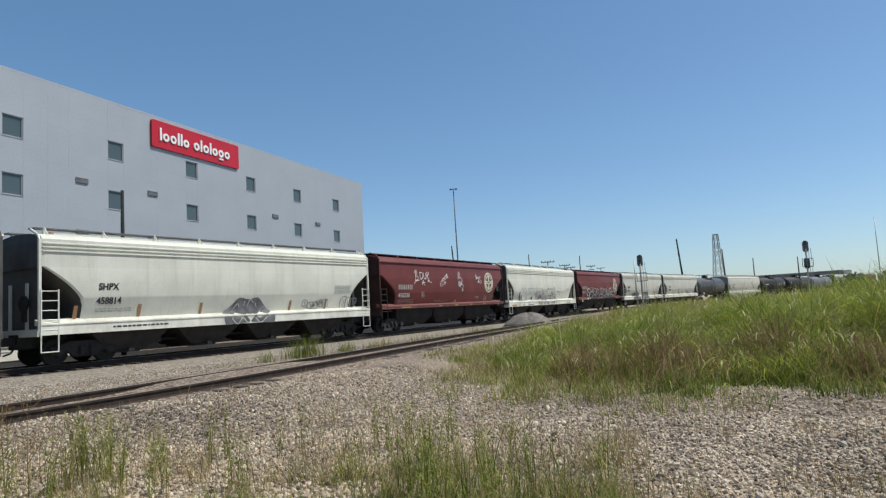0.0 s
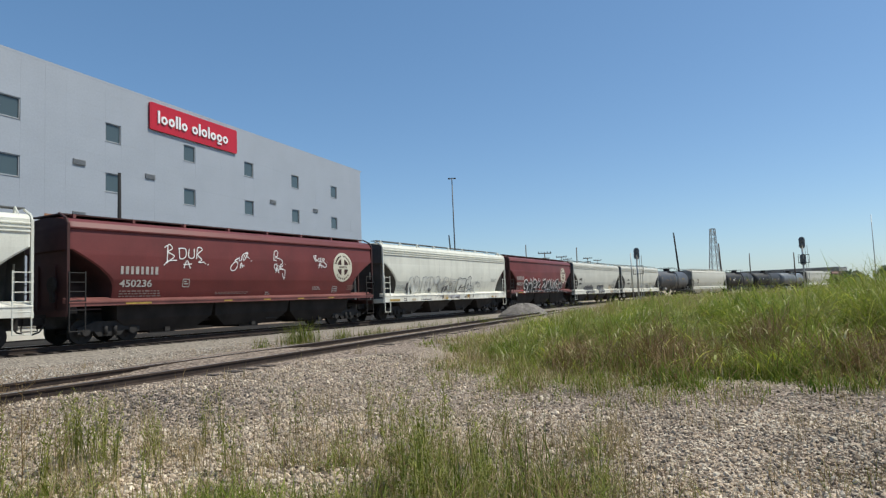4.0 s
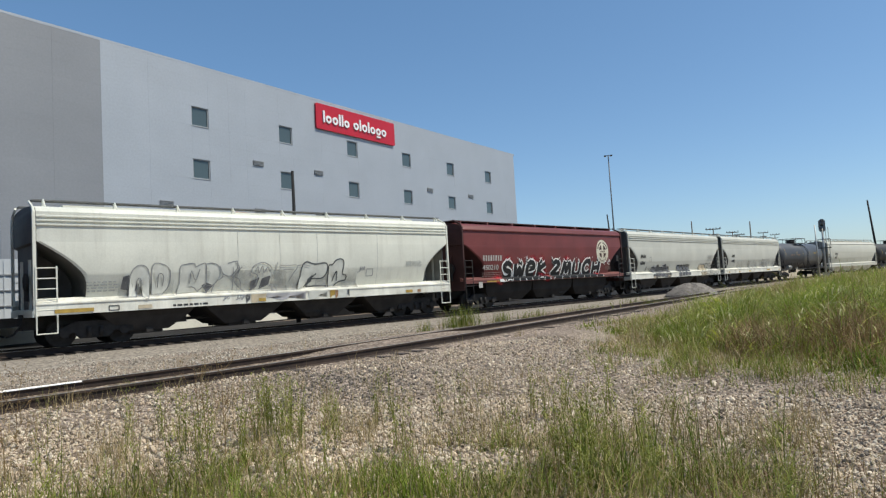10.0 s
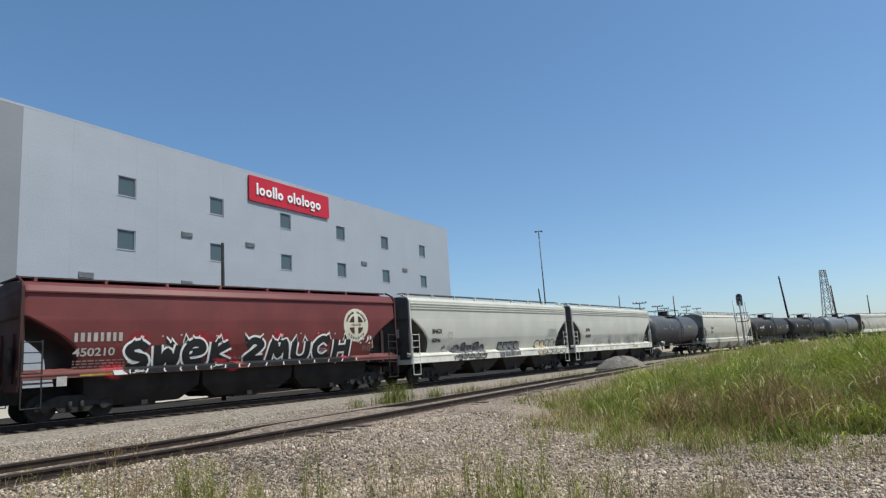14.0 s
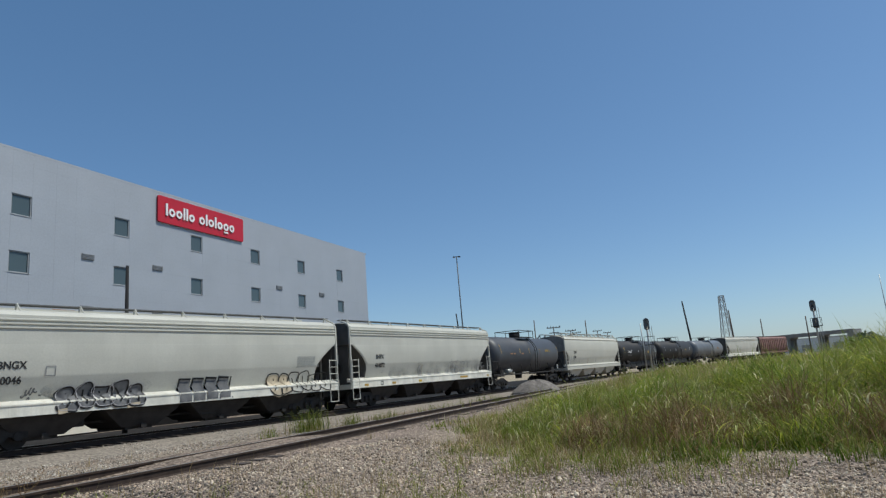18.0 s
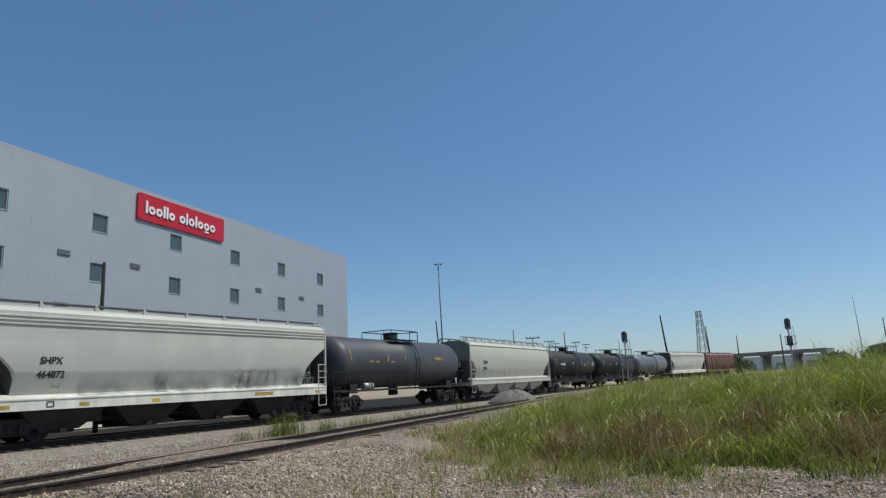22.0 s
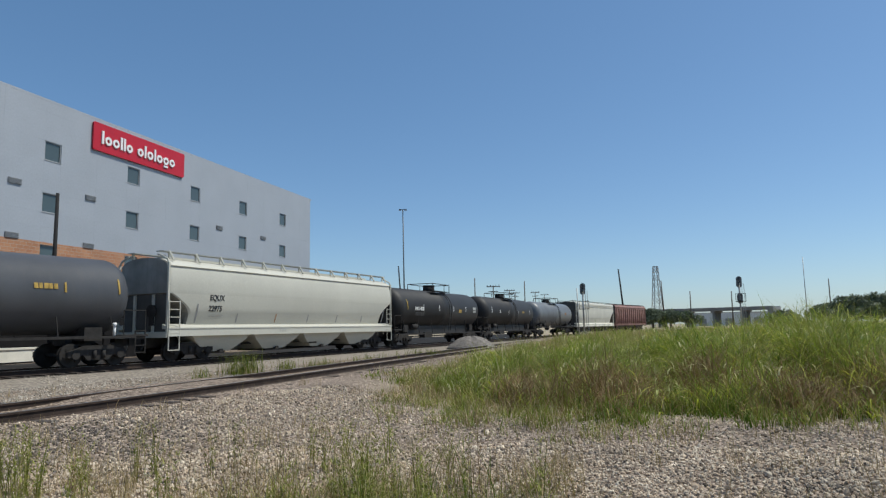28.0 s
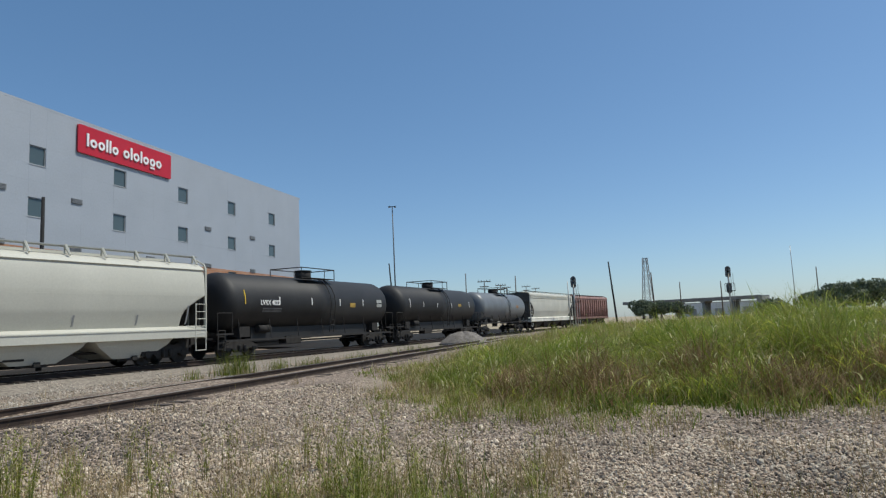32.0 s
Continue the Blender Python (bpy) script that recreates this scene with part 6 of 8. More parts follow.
def car_pose(s_mid, reach):
    ax, ay, _ = on_line(s_mid - reach)
    bx, by, _ = on_line(s_mid + reach)
    return pose((ax + bx) / 2, (ay + by) / 2, RAIL_Z, 0, 0, math.degrees(math.atan2(by - ay, bx - ax)))


# ---- storage building ----
B_AZ, B_P = -69.0, 34.0
BX, BY = B_P * math.sin(radians(B_AZ)), B_P * math.cos(radians(B_AZ))
# building space: x along the front to the far end, y into the building, z up
BM = Matrix.Translation((BX, BY, 0)) @ Matrix.Rotation(radians(90 - 21), 4, "Z")
ROOF, BRICK_TOP = 15.95, 7.13
U0, U1, U2, DEPTH = 13.4, 18.3, 64.35, 35.6
WIN_U = [23.73, 30.52, 37.3, 44.17, 50.95, 57.93]
WIN_W = 1.2
ROWS = [8.96, 12.16]
building = thing("storage_building", BM, "large pale grey metal-panelled storage building with brick base and red sign", "building")


def cells(u_breaks, z_breaks, holes):
    for a, b in zip(u_breaks[:-1], u_breaks[1:]):
        for c, d in zip(z_breaks[:-1], z_breaks[1:]):
            if not any(h[0] - 0.01 <= a and b <= h[1] + 0.01 and h[2] - 0.01 <= c and d <= h[3] + 0.01 for h in holes):
                yield a, b, c, d


def window_part(parent, u, z, w, h, m):
    wn = new("window"); wn.parent = parent; wn.matrix_basis = m @ pose(u, 0, z)
    g = Geo()
    t = 0.06
    g.box(w / 2, 0.1, t / 2, w, 0.1, t).box(w / 2, 0.1, h - t / 2, w, 0.1, t)
    g.box(t / 2, 0.1, h / 2, t, 0.1, h).box(w - t / 2, 0.1, h / 2, t, 0.1, h)
    part("window_frame", g, WINFRAME, wn)
    part("pane", Geo().box(w / 2, 0.12, h / 2, w - 0.1, 0.02, h - 0.1), GLASS, wn)
    part("window_sill", Geo().box(w / 2, 0.0, -0.01, w + 0.04, 0.05, 0.03), WINFRAME, wn)
    return wn


front_holes = [(u, u + WIN_W, z, z + 1.2) for u in WIN_U for z in ROWS] + [(u, u + WIN_W, 5.75, 6.98) for u in WIN_U[1:]]
BRICK_U = 26.4
ub = [U0, 15.85, U1, 21.0, BRICK_U]
for u in WIN_U:
    ub += [u, u + WIN_W, u + WIN_W + 2.8]
ub = sorted(set(b for b in ub if b < U2 - 0.5)) + [U2]
zb = [BRICK_TOP, 8.05, 8.96, 10.16, 11.16, 12.16, 13.36, 14.2, 15.1, ROOF - 0.12]
wall = Geo()
for a, b, c, d in cells(ub, [0, 2.9, 5.75, 6.98] + zb, front_holes):
    wall.box((a + b) / 2, 0.16, (c + d) / 2, b - a, 0.28, d - c)
front_wall = part("wall", wall, BACKWALL, building, "grey backing wall behind the panels")
brickg = Geo()
for a, b, c, d in cells([v for v in ub if v >= BRICK_U], [2.9, 5.75, 6.98, BRICK_TOP], front_holes):
    brickg.box((a + b) / 2, 0.02, (c + d) / 2, b - a, 0.08, d - c)
part("base_cladding", Geo().box((BRICK_U + U0) / 2, 0.02, 0.67, BRICK_U - U0, 0.08, 1.34), DARKBASE, building, "dark plinth")
part("base_cladding", Geo().box((BRICK_U + U2) / 2, 0.02, 1.45, U2 - BRICK_U, 0.08, 2.88), DARKBASE, building, "dark ground-floor cladding")
part("brick_base", brickg, BRICK, building, "orange-brown brick base")
low = list(cells([v for v in ub if v <= BRICK_U], [1.35, 2.9, 4.3, 5.75, BRICK_TOP], []))
for a, b, c, d in low + list(cells(ub, zb, front_holes)):
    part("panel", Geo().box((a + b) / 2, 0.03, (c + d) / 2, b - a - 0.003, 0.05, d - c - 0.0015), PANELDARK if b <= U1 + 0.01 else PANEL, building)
for u in WIN_U:
    for z in ROWS + ([5.75] if u > BRICK_U else []):
        window_part(building, u, z, WIN_W, 1.2 if z > 7 else 1.23, Matrix())


def louvre(u, z, w=0.85, h=0.33):
    g = Geo().box(u + w / 2, -0.03, z + h / 2, w, 0.06, h)
    for k in range(4):
        g.box(u + w / 2, -0.07, z + h * (k + 0.5) / 4, w - 0.06, 0.03, 0.03)
    part("louvre_vent", g, LOUVRE, building)


for u in (28.2, 33.7, 47.6, 54.5):
    louvre(u, 10.28)
    louvre(u, 7.1 + 0.03)
for u in (21.5, 40.6):
    louvre(u, 7.13)
# parapet and roof
part("parapet_cap", Geo().box((U0 + U2) / 2, 0.212, ROOF - 0.05, U2 - U0 + 0.02, 0.42, 0.13).box(U2, DEPTH / 2, ROOF - 0.05, 0.46, DEPTH, 0.12).box(U0 + 0.2, DEPTH / 2, ROOF - 0.05, 0.43, DEPTH, 0.12).box((U0 + U2) / 2, DEPTH, ROOF - 0.05, U2 - U0, 0.46, 0.12), PANEL, building, "pale metal parapet capping")
part("roof", Geo().box((U0 + U2) / 2, DEPTH / 2, ROOF - 1.0, U2 - U0 - 0.4, DEPTH - 0.4, 0.3), ROOFING, building)
part("rear_wall", Geo().box((U0 + U2) / 2, DEPTH - 0.15, ROOF / 2 - 0.06, U2 - U0, 0.3, ROOF - 0.12), PANEL, building)
part("end_wall", Geo().box(U2 - 0.15, DEPTH / 2 + 0.1, ROOF / 2 - 0.06, 0.3, DEPTH - 0.5, ROOF - 0.12), PANEL, building)
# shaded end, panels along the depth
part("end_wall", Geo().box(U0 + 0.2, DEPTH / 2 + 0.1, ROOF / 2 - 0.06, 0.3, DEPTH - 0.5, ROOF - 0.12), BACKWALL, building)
db = [0.0, 2.55, 5.1, 6.4, 7.6, 10.5, 13.35, 14.55, 17.5, 20.4, 21.6, 24.6, 27.5, 28.7, 32.0, DEPTH]
for a, b, c, d in cells(db, zb, []):
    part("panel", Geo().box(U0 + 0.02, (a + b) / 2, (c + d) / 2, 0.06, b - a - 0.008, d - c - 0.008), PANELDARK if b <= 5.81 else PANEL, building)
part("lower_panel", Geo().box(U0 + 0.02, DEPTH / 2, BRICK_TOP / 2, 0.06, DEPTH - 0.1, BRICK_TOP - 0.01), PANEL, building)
EM = Matrix.Translation((U0 - 0.05, 0, 0)) @ Matrix.Rotation(radians(-90), 4, "Z")
for dd in (6.4, 13.35, 20.4, 27.5):
    for z in ROWS:
        window_part(building, -dd - 1.2, z, 1.2, 1.2, EM)


def build_sign(m, w, h, label):
    s = thing("wall_sign", m, label, "sign")
    r, n = 0.14, 6
    pts = []
    for cx, cz, a0 in ((w - r, r, -90), (w - r, h - r, 0), (r, h - r, 90), (r, r, 180)):
        pts += [(cx + r * math.cos(radians(a0 + 90 * k / n)), cz + r * math.sin(radians(a0 + 90 * k / n))) for k in range(n + 1)]
    part("board", Geo().prism(pts, 0.0, 0.12), SIGNRED, s, "red sign board with rounded corners")
    # white rings and bars, letter-sized, stand in for the name
    k, low = w / 9.1, 0.53 * h / 1.9
    x = 0.66 * k
    for sort, wd in (("bar", .17), ("ring", .58), ("ring", .58), ("bar", .17), ("bar", .17), ("ring", .56), ("gap", .26), ("ring", .58), ("bar", .17), ("ring", .6), ("bar", .17), ("ring", .58), ("hang", .58), ("ring", .58)):
        ww = wd * k
        if sort == "ring" or sort == "hang":
            ro, cz = ww / 2, low + ww / 2
            g = Geo()
            n = 20
            ring = lambda rad, y: [(x + ro + rad * math.cos(2 * math.pi * q / n), y, cz + rad * math.sin(2 * math.pi * q / n)) for q in range(n)]
            g.rings([ring(ro, -0.002), ring(ro, -0.08), ring(ro - 0.155 * k, -0.08), ring(ro - 0.155 * k, -0.002)], cap=False, smooth=False)
            if sort == "hang":
                g.box(x + ro, -0.041, low - 0.14 * k, ww * 0.8, 0.078, 0.13 * k)
            part("letter_block", g, SIGNWHITE, s)
        elif sort == "bar":
            part("letter_block", Geo().box(x + ww / 2, -0.041, low + 0.44 * k, ww, 0.078, 0.88 * k), SIGNWHITE, s)
        x += ww + 0.115 * k
    return s


build_sign(BM @ pose(34.0, -0.14, 12.13 + 1.6), 9.1, 1.9, "red wall sign with raised white letter shapes on the front wall")
build_sign(BM @ EM @ pose(-28.2, -0.15, 13.85), 8.1, 1.45, "red wall sign with white letter shapes on shaded end wall")


# ---- yard behind the tracks ----
def trailer(m, label):
    t = thing("box_trailer", m, label, "trailer")
    part("box", Geo().box(0, 0, 2.35, 13.6, 2.5, 2.7), FARWHITE, t)
    for k in range(4):
        part("side_rail", Geo().box(0, -1.27, 1.2 + 0.62 * k, 13.6, 0.04, 0.05), LOUVRE, t)
    for k in range(24):
        part("side_post", Geo().box(-6.6 + 13.2 * k / 23, -1.26, 2.35, 0.05, 0.03, 2.6), FARWHITE, t)
    part("landing_gear", Geo().box(4.0, -0.9, 0.65, 0.12, 0.12, 1.1).box(4.0, 0.9, 0.65, 0.12, 0.12, 1.1).box(4.0, 0, 0.7, 0.1, 1.8, 0.1), IRON, t)
    for x in (-5.6, -4.3):
        for y in (-1.0, 1.0):
            part("wheel", Geo().tube((x, y - 0.25, 0.5), (x, y + 0.25, 0.5), 0.5, 18), IRON, t)
    return t


for s, off in ((-9.0, 9.3),):
    x, y, h = on_line(s, off)
    trailer(pose(x, y, float(height(x, y)), 0, 0, 90 - math.degrees(h) + 1), "white slatted box trailer parked beside the brick wall")


def lot():
    g = Geo()
    rings = []
    for s in np.arange(-60, 220, 5.0):
        p, q = on_line(s, 4.4), on_line(s, 12.0 if s < 40 else 27.0)
        rings.append([(p[0], p[1], 0.16), (q[0], q[1], 0.17)])
    return tagged(new("pavement", Geo().rings(rings, closed=False, cap=False).mesh("pavement", ASPHALT)), "dark asphalt lot between track and building", "pavement", kind="structure")


lot()


def low_wall():
    g = Geo().box(12.0, -2.2, 0.53, 36.0, 0.3, 0.66).box(12.0, -2.2, 0.9, 36.1, 0.42, 0.1)
    return solid("low_wall", g, PALECONCRETE, "pale sunlit concrete wall at the foot of the building", "wall", kind="structure", m=BM)


low_wall()


# ---- poles, lamps, signals ----
MAST = mat("grey_painted_mast", (0.1, 0.105, 0.11), 0.6, var=0.2, scale=2, bump=0)
def pole_at(name, az, d, top_tan, lean_x, material, label, r=0.14, parts=None, lean_y=0.0):
    x, y, _ = away(az, d)
    z0 = float(height(x, y))
    H = 1.6 + top_tan * d - z0
    t = thing(name, pose(x, y, z0 - 0.05, 0, 0, -az), label, "pole")
    part("shaft", Geo().tube((0, 0, 0), (lean_x, lean_y, H), r, 10, r * 0.6), material, t)
    return t, H, lean_x


mast, H, lx = pole_at("street_lamp", 1.28, 105, 0.1826, -0.15, MAST, "tall steel floodlight mast beyond the tracks", 0.13)
part("cross_arm", Geo().box(lx, 0, H, 1.0, 0.1, 0.1), MAST, mast)
for k in (-1, 1):
    part("lamp_head", Geo().box(lx + k * 0.45, -0.1, H - 0.06, 0.36, 0.5, 0.16), MAST, mast)
pole_at("utility_pole", 1.2, 92, 0.095, -0.7, BLACKPOLE, "leaning bare wooden pole", 0.14)
pole_at("utility_pole", -26.1, 36.5, 0.1885, 0.0, BLACKPOLE, "dark bare wooden pole in front of the storage building", 0.13)
pole_at("utility_pole", 20.05, 125, 0.0818, -0.9, BLACKPOLE, "leaning dark wooden pole", 0.2)
pole_at("utility_pole", 23.15, 240, 0.0625, -0.6, WOOD, "bare pole near the lattice tower", 0.3)
pole_at("utility_pole", 33.49, 150, 0.0865, -0.05, GALV, "tall thin grey metal pole", 0.1)
pole_at("utility_pole", 35.07, 150, 0.0556, 0, WOOD, "short thin wooden pole", 0.14)
pole_at("utility_pole", 11.71, 140, 0.068, 0, WOOD, "bare wooden pole beyond the tracks", 0.16)
pole_at("utility_pole", 7.41, 140, 0.0749, 0, WOOD, "bare wooden pole beyond the tracks", 0.16)
pole_at("utility_pole", 25.2, 200, 0.046, 0.0, WOOD, "short distant wooden pole", 0.2)
pole_at("utility_pole", 28.3, 180, 0.044, 0.0, WOOD, "short distant wooden pole", 0.2)
pole_at("utility_pole", 16.2, 92, 0.056, -0.1, GALV, "thin pole beside the signal", 0.1)
for az, d, tt, w in ((9.0, 160, 0.063, 3.2), (10.4, 190, 0.056, 3.0), (10.9, 230, 0.052, 3.0), (12.6, 230, 0.052, 3.0), (13.4, 260, 0.048, 3.0)):
    t, H, lx = pole_at("utility_pole", az, d, tt, 0, WOOD, "wooden utility pole with cross-arms", 0.17)
    part("cross_arm", Geo().box(0, 0, H - 0.3, w, 0.14, 0.2), WOOD, t)
    part("cross_arm", Geo().box(0, 0, H - 1.5, w * 0.7, 0.14, 0.2), WOOD, t)
    for k in (-0.45, -0.2, 0.2, 0.45):
        part("insulator", Geo().tube((k * w, 0, H - 0.2), (k * w, 0, H + 0.1), 0.09, 6), IRON, t)


def lattice_tower(az, d, top_tan):
    x, y, _ = away(az, d)
    H = 1.6 + top_tan * d
    t = thing("lattice_tower", pose(x, y, 0, 0, 0, -az + 20), "distant steel lattice transmission tower", "tower")

    def w(z):
        return 1.5 * (1 - z / H) ** 1.2 + 0.85

    for sx in (-1, 1):
        for sy in (-1, 1):
            part("leg", Geo().path([(sx * w(z), sy * w(z), z) for z in np.linspace(0, H, 7)], 0.16), GALV, t)
    zs = np.linspace(0, H, 9)
    for a, b in zip(zs[:-1], zs[1:]):
        g = Geo()
        for s in (-1, 1):
            g.tube((-w(a), s * w(a), a), (w(b), s * w(b), b), 0.08, 5).tube((w(a), s * w(a), a), (-w(b), s * w(b), b), 0.08, 5)
            g.tube((s * w(a), -w(a), a), (s * w(b), w(b), b), 0.08, 5).tube((s * w(a), w(a), a), (s * w(b), -w(b), b), 0.08, 5)
        part("brace", g, GALV, t)
    part("top_beam", Geo().box(0, 0, H, 2.2, 0.3, 0.4), GALV, t)


lattice_tower(22.62, 300, 0.083)


def signal(az, d, top_tan, label, heads):
    x, y, _ = away(az, d)
    z0 = float(height(x, y))
    H = 1.6 + top_tan * d - z0
    t = thing("railway_signal", pose(x, y, z0, 0, 0, -az), label, "signal")
    part("mast", Geo().tube((0, 0, 0), (0, 0, H - 0.6), 0.11, 10), GALV, t)
    part("base", Geo().box(0, 0, 0.2, 0.7, 0.7, 0.5), CONCRETE, t)
    part("ladder", Geo().path([(0.35, 0.2, 0.1), (0.3, 0.2, H - 1)], 0.03).path([(0.6, 0.2, 0.1), (0.55, 0.2, H - 1)], 0.03), GALV, t)
    part("platform", Geo().box(0.1, 0.1, H - 3.3, 1.3, 0.9, 0.06).path([(-0.5, -0.3, H - 3.3), (-0.5, -0.3, H - 2.3), (0.7, -0.3, H - 2.3), (0.7, -0.3, H - 3.3)], 0.03), IRON, t)
    for zc, hh in heads:
        n = 14
        q = []
        ww = 0.35
        for cz, a0 in ((H - zc + hh / 2 - ww, 0), (H - zc - hh / 2 + ww, 180)):
            q += [(ww * math.cos(radians(a0 + 180 * k / n)), cz + ww * math.sin(radians(a0 + 180 * k / n))) for k in range(n + 1)]
        hd = part("signal_head", Geo().prism(q, -0.06, 0.06), SIGNALGREY, t)
        for k in range(3):
            z = H - zc + (k - 1) * hh * 0.3
            part("lamp_hood", Geo().tube((0, -0.1, z), (0, -0.42, z), 0.15, 12, 0.17, caps=False).tube((0, 0.06, z), (0, 0.3, z), 0.16, 10), SIGNALGREY, hd)
    return t


signal(16.62, 86, 0.0625, "black three-lamp railway signal on a grey mast", [(0.75, 1.5)])
signal(28.9, 95, 0.064, "tall railway signal mast with two black lamp heads", [(0.75, 1.5), (2.9, 1.4)])


# ---- far side: bridge, trees, buildings ----
# overpass concrete in the grey that distance haze gives it
HAZEGREY = mat("haze_grey_overpass_concrete", (0.23, 0.23, 0.228), 0.9, var=0.25, scale=0.4, fine=10, bump=0.1)


def bridge():
    t = thing("overpass", Matrix(), "long concrete road overpass in the distance", "bridge")
    a, b = away(21.0, 262), away(31.45, 246)
    A, Bv = Vector((a[0], a[1], 0)), Vector((b[0], b[1], 0))
    L = (Bv - A).length
    M = Matrix.Translation(A) @ Matrix.Rotation(math.atan2(Bv.y - A.y, Bv.x - A.x), 4, "Z")
    part("deck", Geo().box(L / 2, 0, 6.1, L, 9, 0.6, M), HAZEGREY, t)
    part("parapet", Geo().box(L / 2, -4.5, 6.65, L, 0.3, 0.5, M), HAZEGREY, t)
    part("parapet", Geo().box(L / 2, 4.5, 6.65, L, 0.3, 0.5, M), HAZEGREY, t)
    part("abutment", Geo().box(L - 0.8, 0, 3.3, 1.8, 9.4, 6.6, M), HAZEGREY, t)
    for k in range(1, 5):
        for y in (-3, 0, 3):
            part("pier", Geo().tube(M @ Vector((L * k / 5, y, 0)), M @ Vector((L * k / 5, y, 5.5)), 0.5, 12), HAZEGREY, t)
        part("pier_cap", Geo().box(L * k / 5, 0, 5.5, 1.4, 8.5, 0.6, M), HAZEGREY, t)


bridge()


def far_building(az, d, w, h, dep, material, label):
    x, y, _ = away(az, d)
    t = thing("warehouse", pose(x, y, 0, 0, 0, -az), label, "building")
    part("wall", Geo().box(0, dep / 2, h / 2, w, dep, h), material, t)
    part("roof", Geo().box(0, dep / 2, h + 0.15, w + 0.4, dep + 0.4, 0.3), ROOFING, t)
    for k in range(max(2, int(w / 9))):
        part("door", Geo().box(-w / 2 + (k + 0.5) * w / max(2, int(w / 9)), -0.06, 1.8, 3.4, 0.12, 3.6), LOUVRE, t)


far_building(28.0, 330, 34, 6.2, 20, FARWHITE, "long white industrial shed seen beneath the overpass")
far_building(30.9, 300, 16, 5.5, 15, FARWHITE, "white shed beyond the grass")


def leaf_cloud(centres, rng, per, size, squash=0.8):
    """Leaf quads scattered over blobs (x, y, z, r)."""
    vs = []
    for cx, cy, cz, r in centres:
        n = int(per * r * r)
        d = rng.normal(size=(n, 3)); d /= np.linalg.norm(d, axis=1)[:, None]
        p = d * (r * rng.uniform(0.55, 1.08, n) ** 0.6)[:, None] * np.array([1, 1, squash]) + (cx, cy, cz)
        u = rng.normal(size=(n, 3)); u /= np.linalg.norm(u, axis=1)[:, None]
        w = np.cross(u, d); w /= np.linalg.norm(w, axis=1)[:, None] + 1e-9
        s = (size * rng.uniform(0.6, 1.4, n))[:, None]
        vs.append(np.stack([p - u * s, p + w * s * 0.55, p + u * s, p - w * s * 0.55], 1))
    v = np.concatenate(vs).reshape(-1, 3)
    return v, np.arange(len(v)).reshape(-1, 4)


def tree(az, d, h, spread, seed, label="dark green broad-crowned tree on the far side"):
    rng = np.random.default_rng(seed)
    x, y, _ = away(az, d)
    t = thing("tree", pose(x, y, float(height(x, y))), label, "tree")
    g = Geo().tube((0, 0, -0.1), (0.1, 0, h * 0.4), 0.09 * spread, 9, 0.06 * spread)
    blobs = []
    for k in range(9):
        a, rr = rng.uniform(0, 6.28), spread * rng.uniform(0.25, 0.75)
        z = h * rng.uniform(0.45, 0.85)
        g.tube((0.1, 0, h * rng.uniform(0.25, 0.4)), (rr * math.cos(a), rr * math.sin(a), z), 0.035 * spread, 6, 0.012 * spread)
        blobs.append((rr * math.cos(a), rr * math.sin(a), z, spread * rng.uniform(0.3, 0.48)))
    blobs.append((0, 0, h * 0.8, spread * 0.45))
    part("trunk", g, WOOD, t)
    v, q = leaf_cloud(blobs, rng, 160, 0.16 + 0.02 * spread)
    part("crown", raw_mesh("crown", v, q, LEAF), LEAF, t)


for i, (az, d, h, s) in enumerate([(34.4, 125, 3.9, 2.6), (35.4, 130, 4.4, 2.8), (36.6, 128, 5.4, 3.8), (37.8, 130, 5.6, 4.0), (38.8, 132, 5.6, 4.0), (40.5, 135, 6.2, 4.6), (42.5, 140, 6.8, 4.8), (44.8, 140, 6.4, 4.6)]):
    tree(az, d, h, s, 100 + i)
for i, (az, d, h, s) in enumerate([(22.2, 200, 5.4, 4.2), (23.6, 205, 5.2, 4.4), (24.9, 200, 4.6, 3.8), (16.9, 150, 5.0, 3.0), (14.2, 210, 6.0, 4.0), (31.8, 120, 3.2, 2.4)]):
    tree(az, d, h, s, 200 + i, "low dark green bushy tree beside the line")


def bush(az, d, h, w, seed):
    rng = np.random.default_rng(seed)
    x, y, _ = away(az, d)
    t = thing("bush", pose(x, y, float(height(x, y)) - 0.05), "light green leafy bush above the tall grass", "bush")
    g, blobs = Geo(), []
    for k in range(9):
        a, rr, z = rng.uniform(0, 6.28), w * rng.uniform(0.1, 0.7), h * rng.uniform(0.35, 0.85)
        g.tube((0, 0, 0), (rr * math.cos(a), rr * math.sin(a), z), 0.03, 5, 0.01)
        blobs.append((rr * math.cos(a), rr * math.sin(a), z, w * rng.uniform(0.25, 0.42)))
    part("stems", g, WOOD, t)
    v, q = leaf_cloud(blobs, rng, 1500, 0.07)
    part("leaves", raw_mesh("leaves", v, q, BUSHLEAF), BUSHLEAF, t)


bush(31.9, 33, 0.95, 0.8, 61)
bush(33.3, 34, 0.75, 0.9, 62)


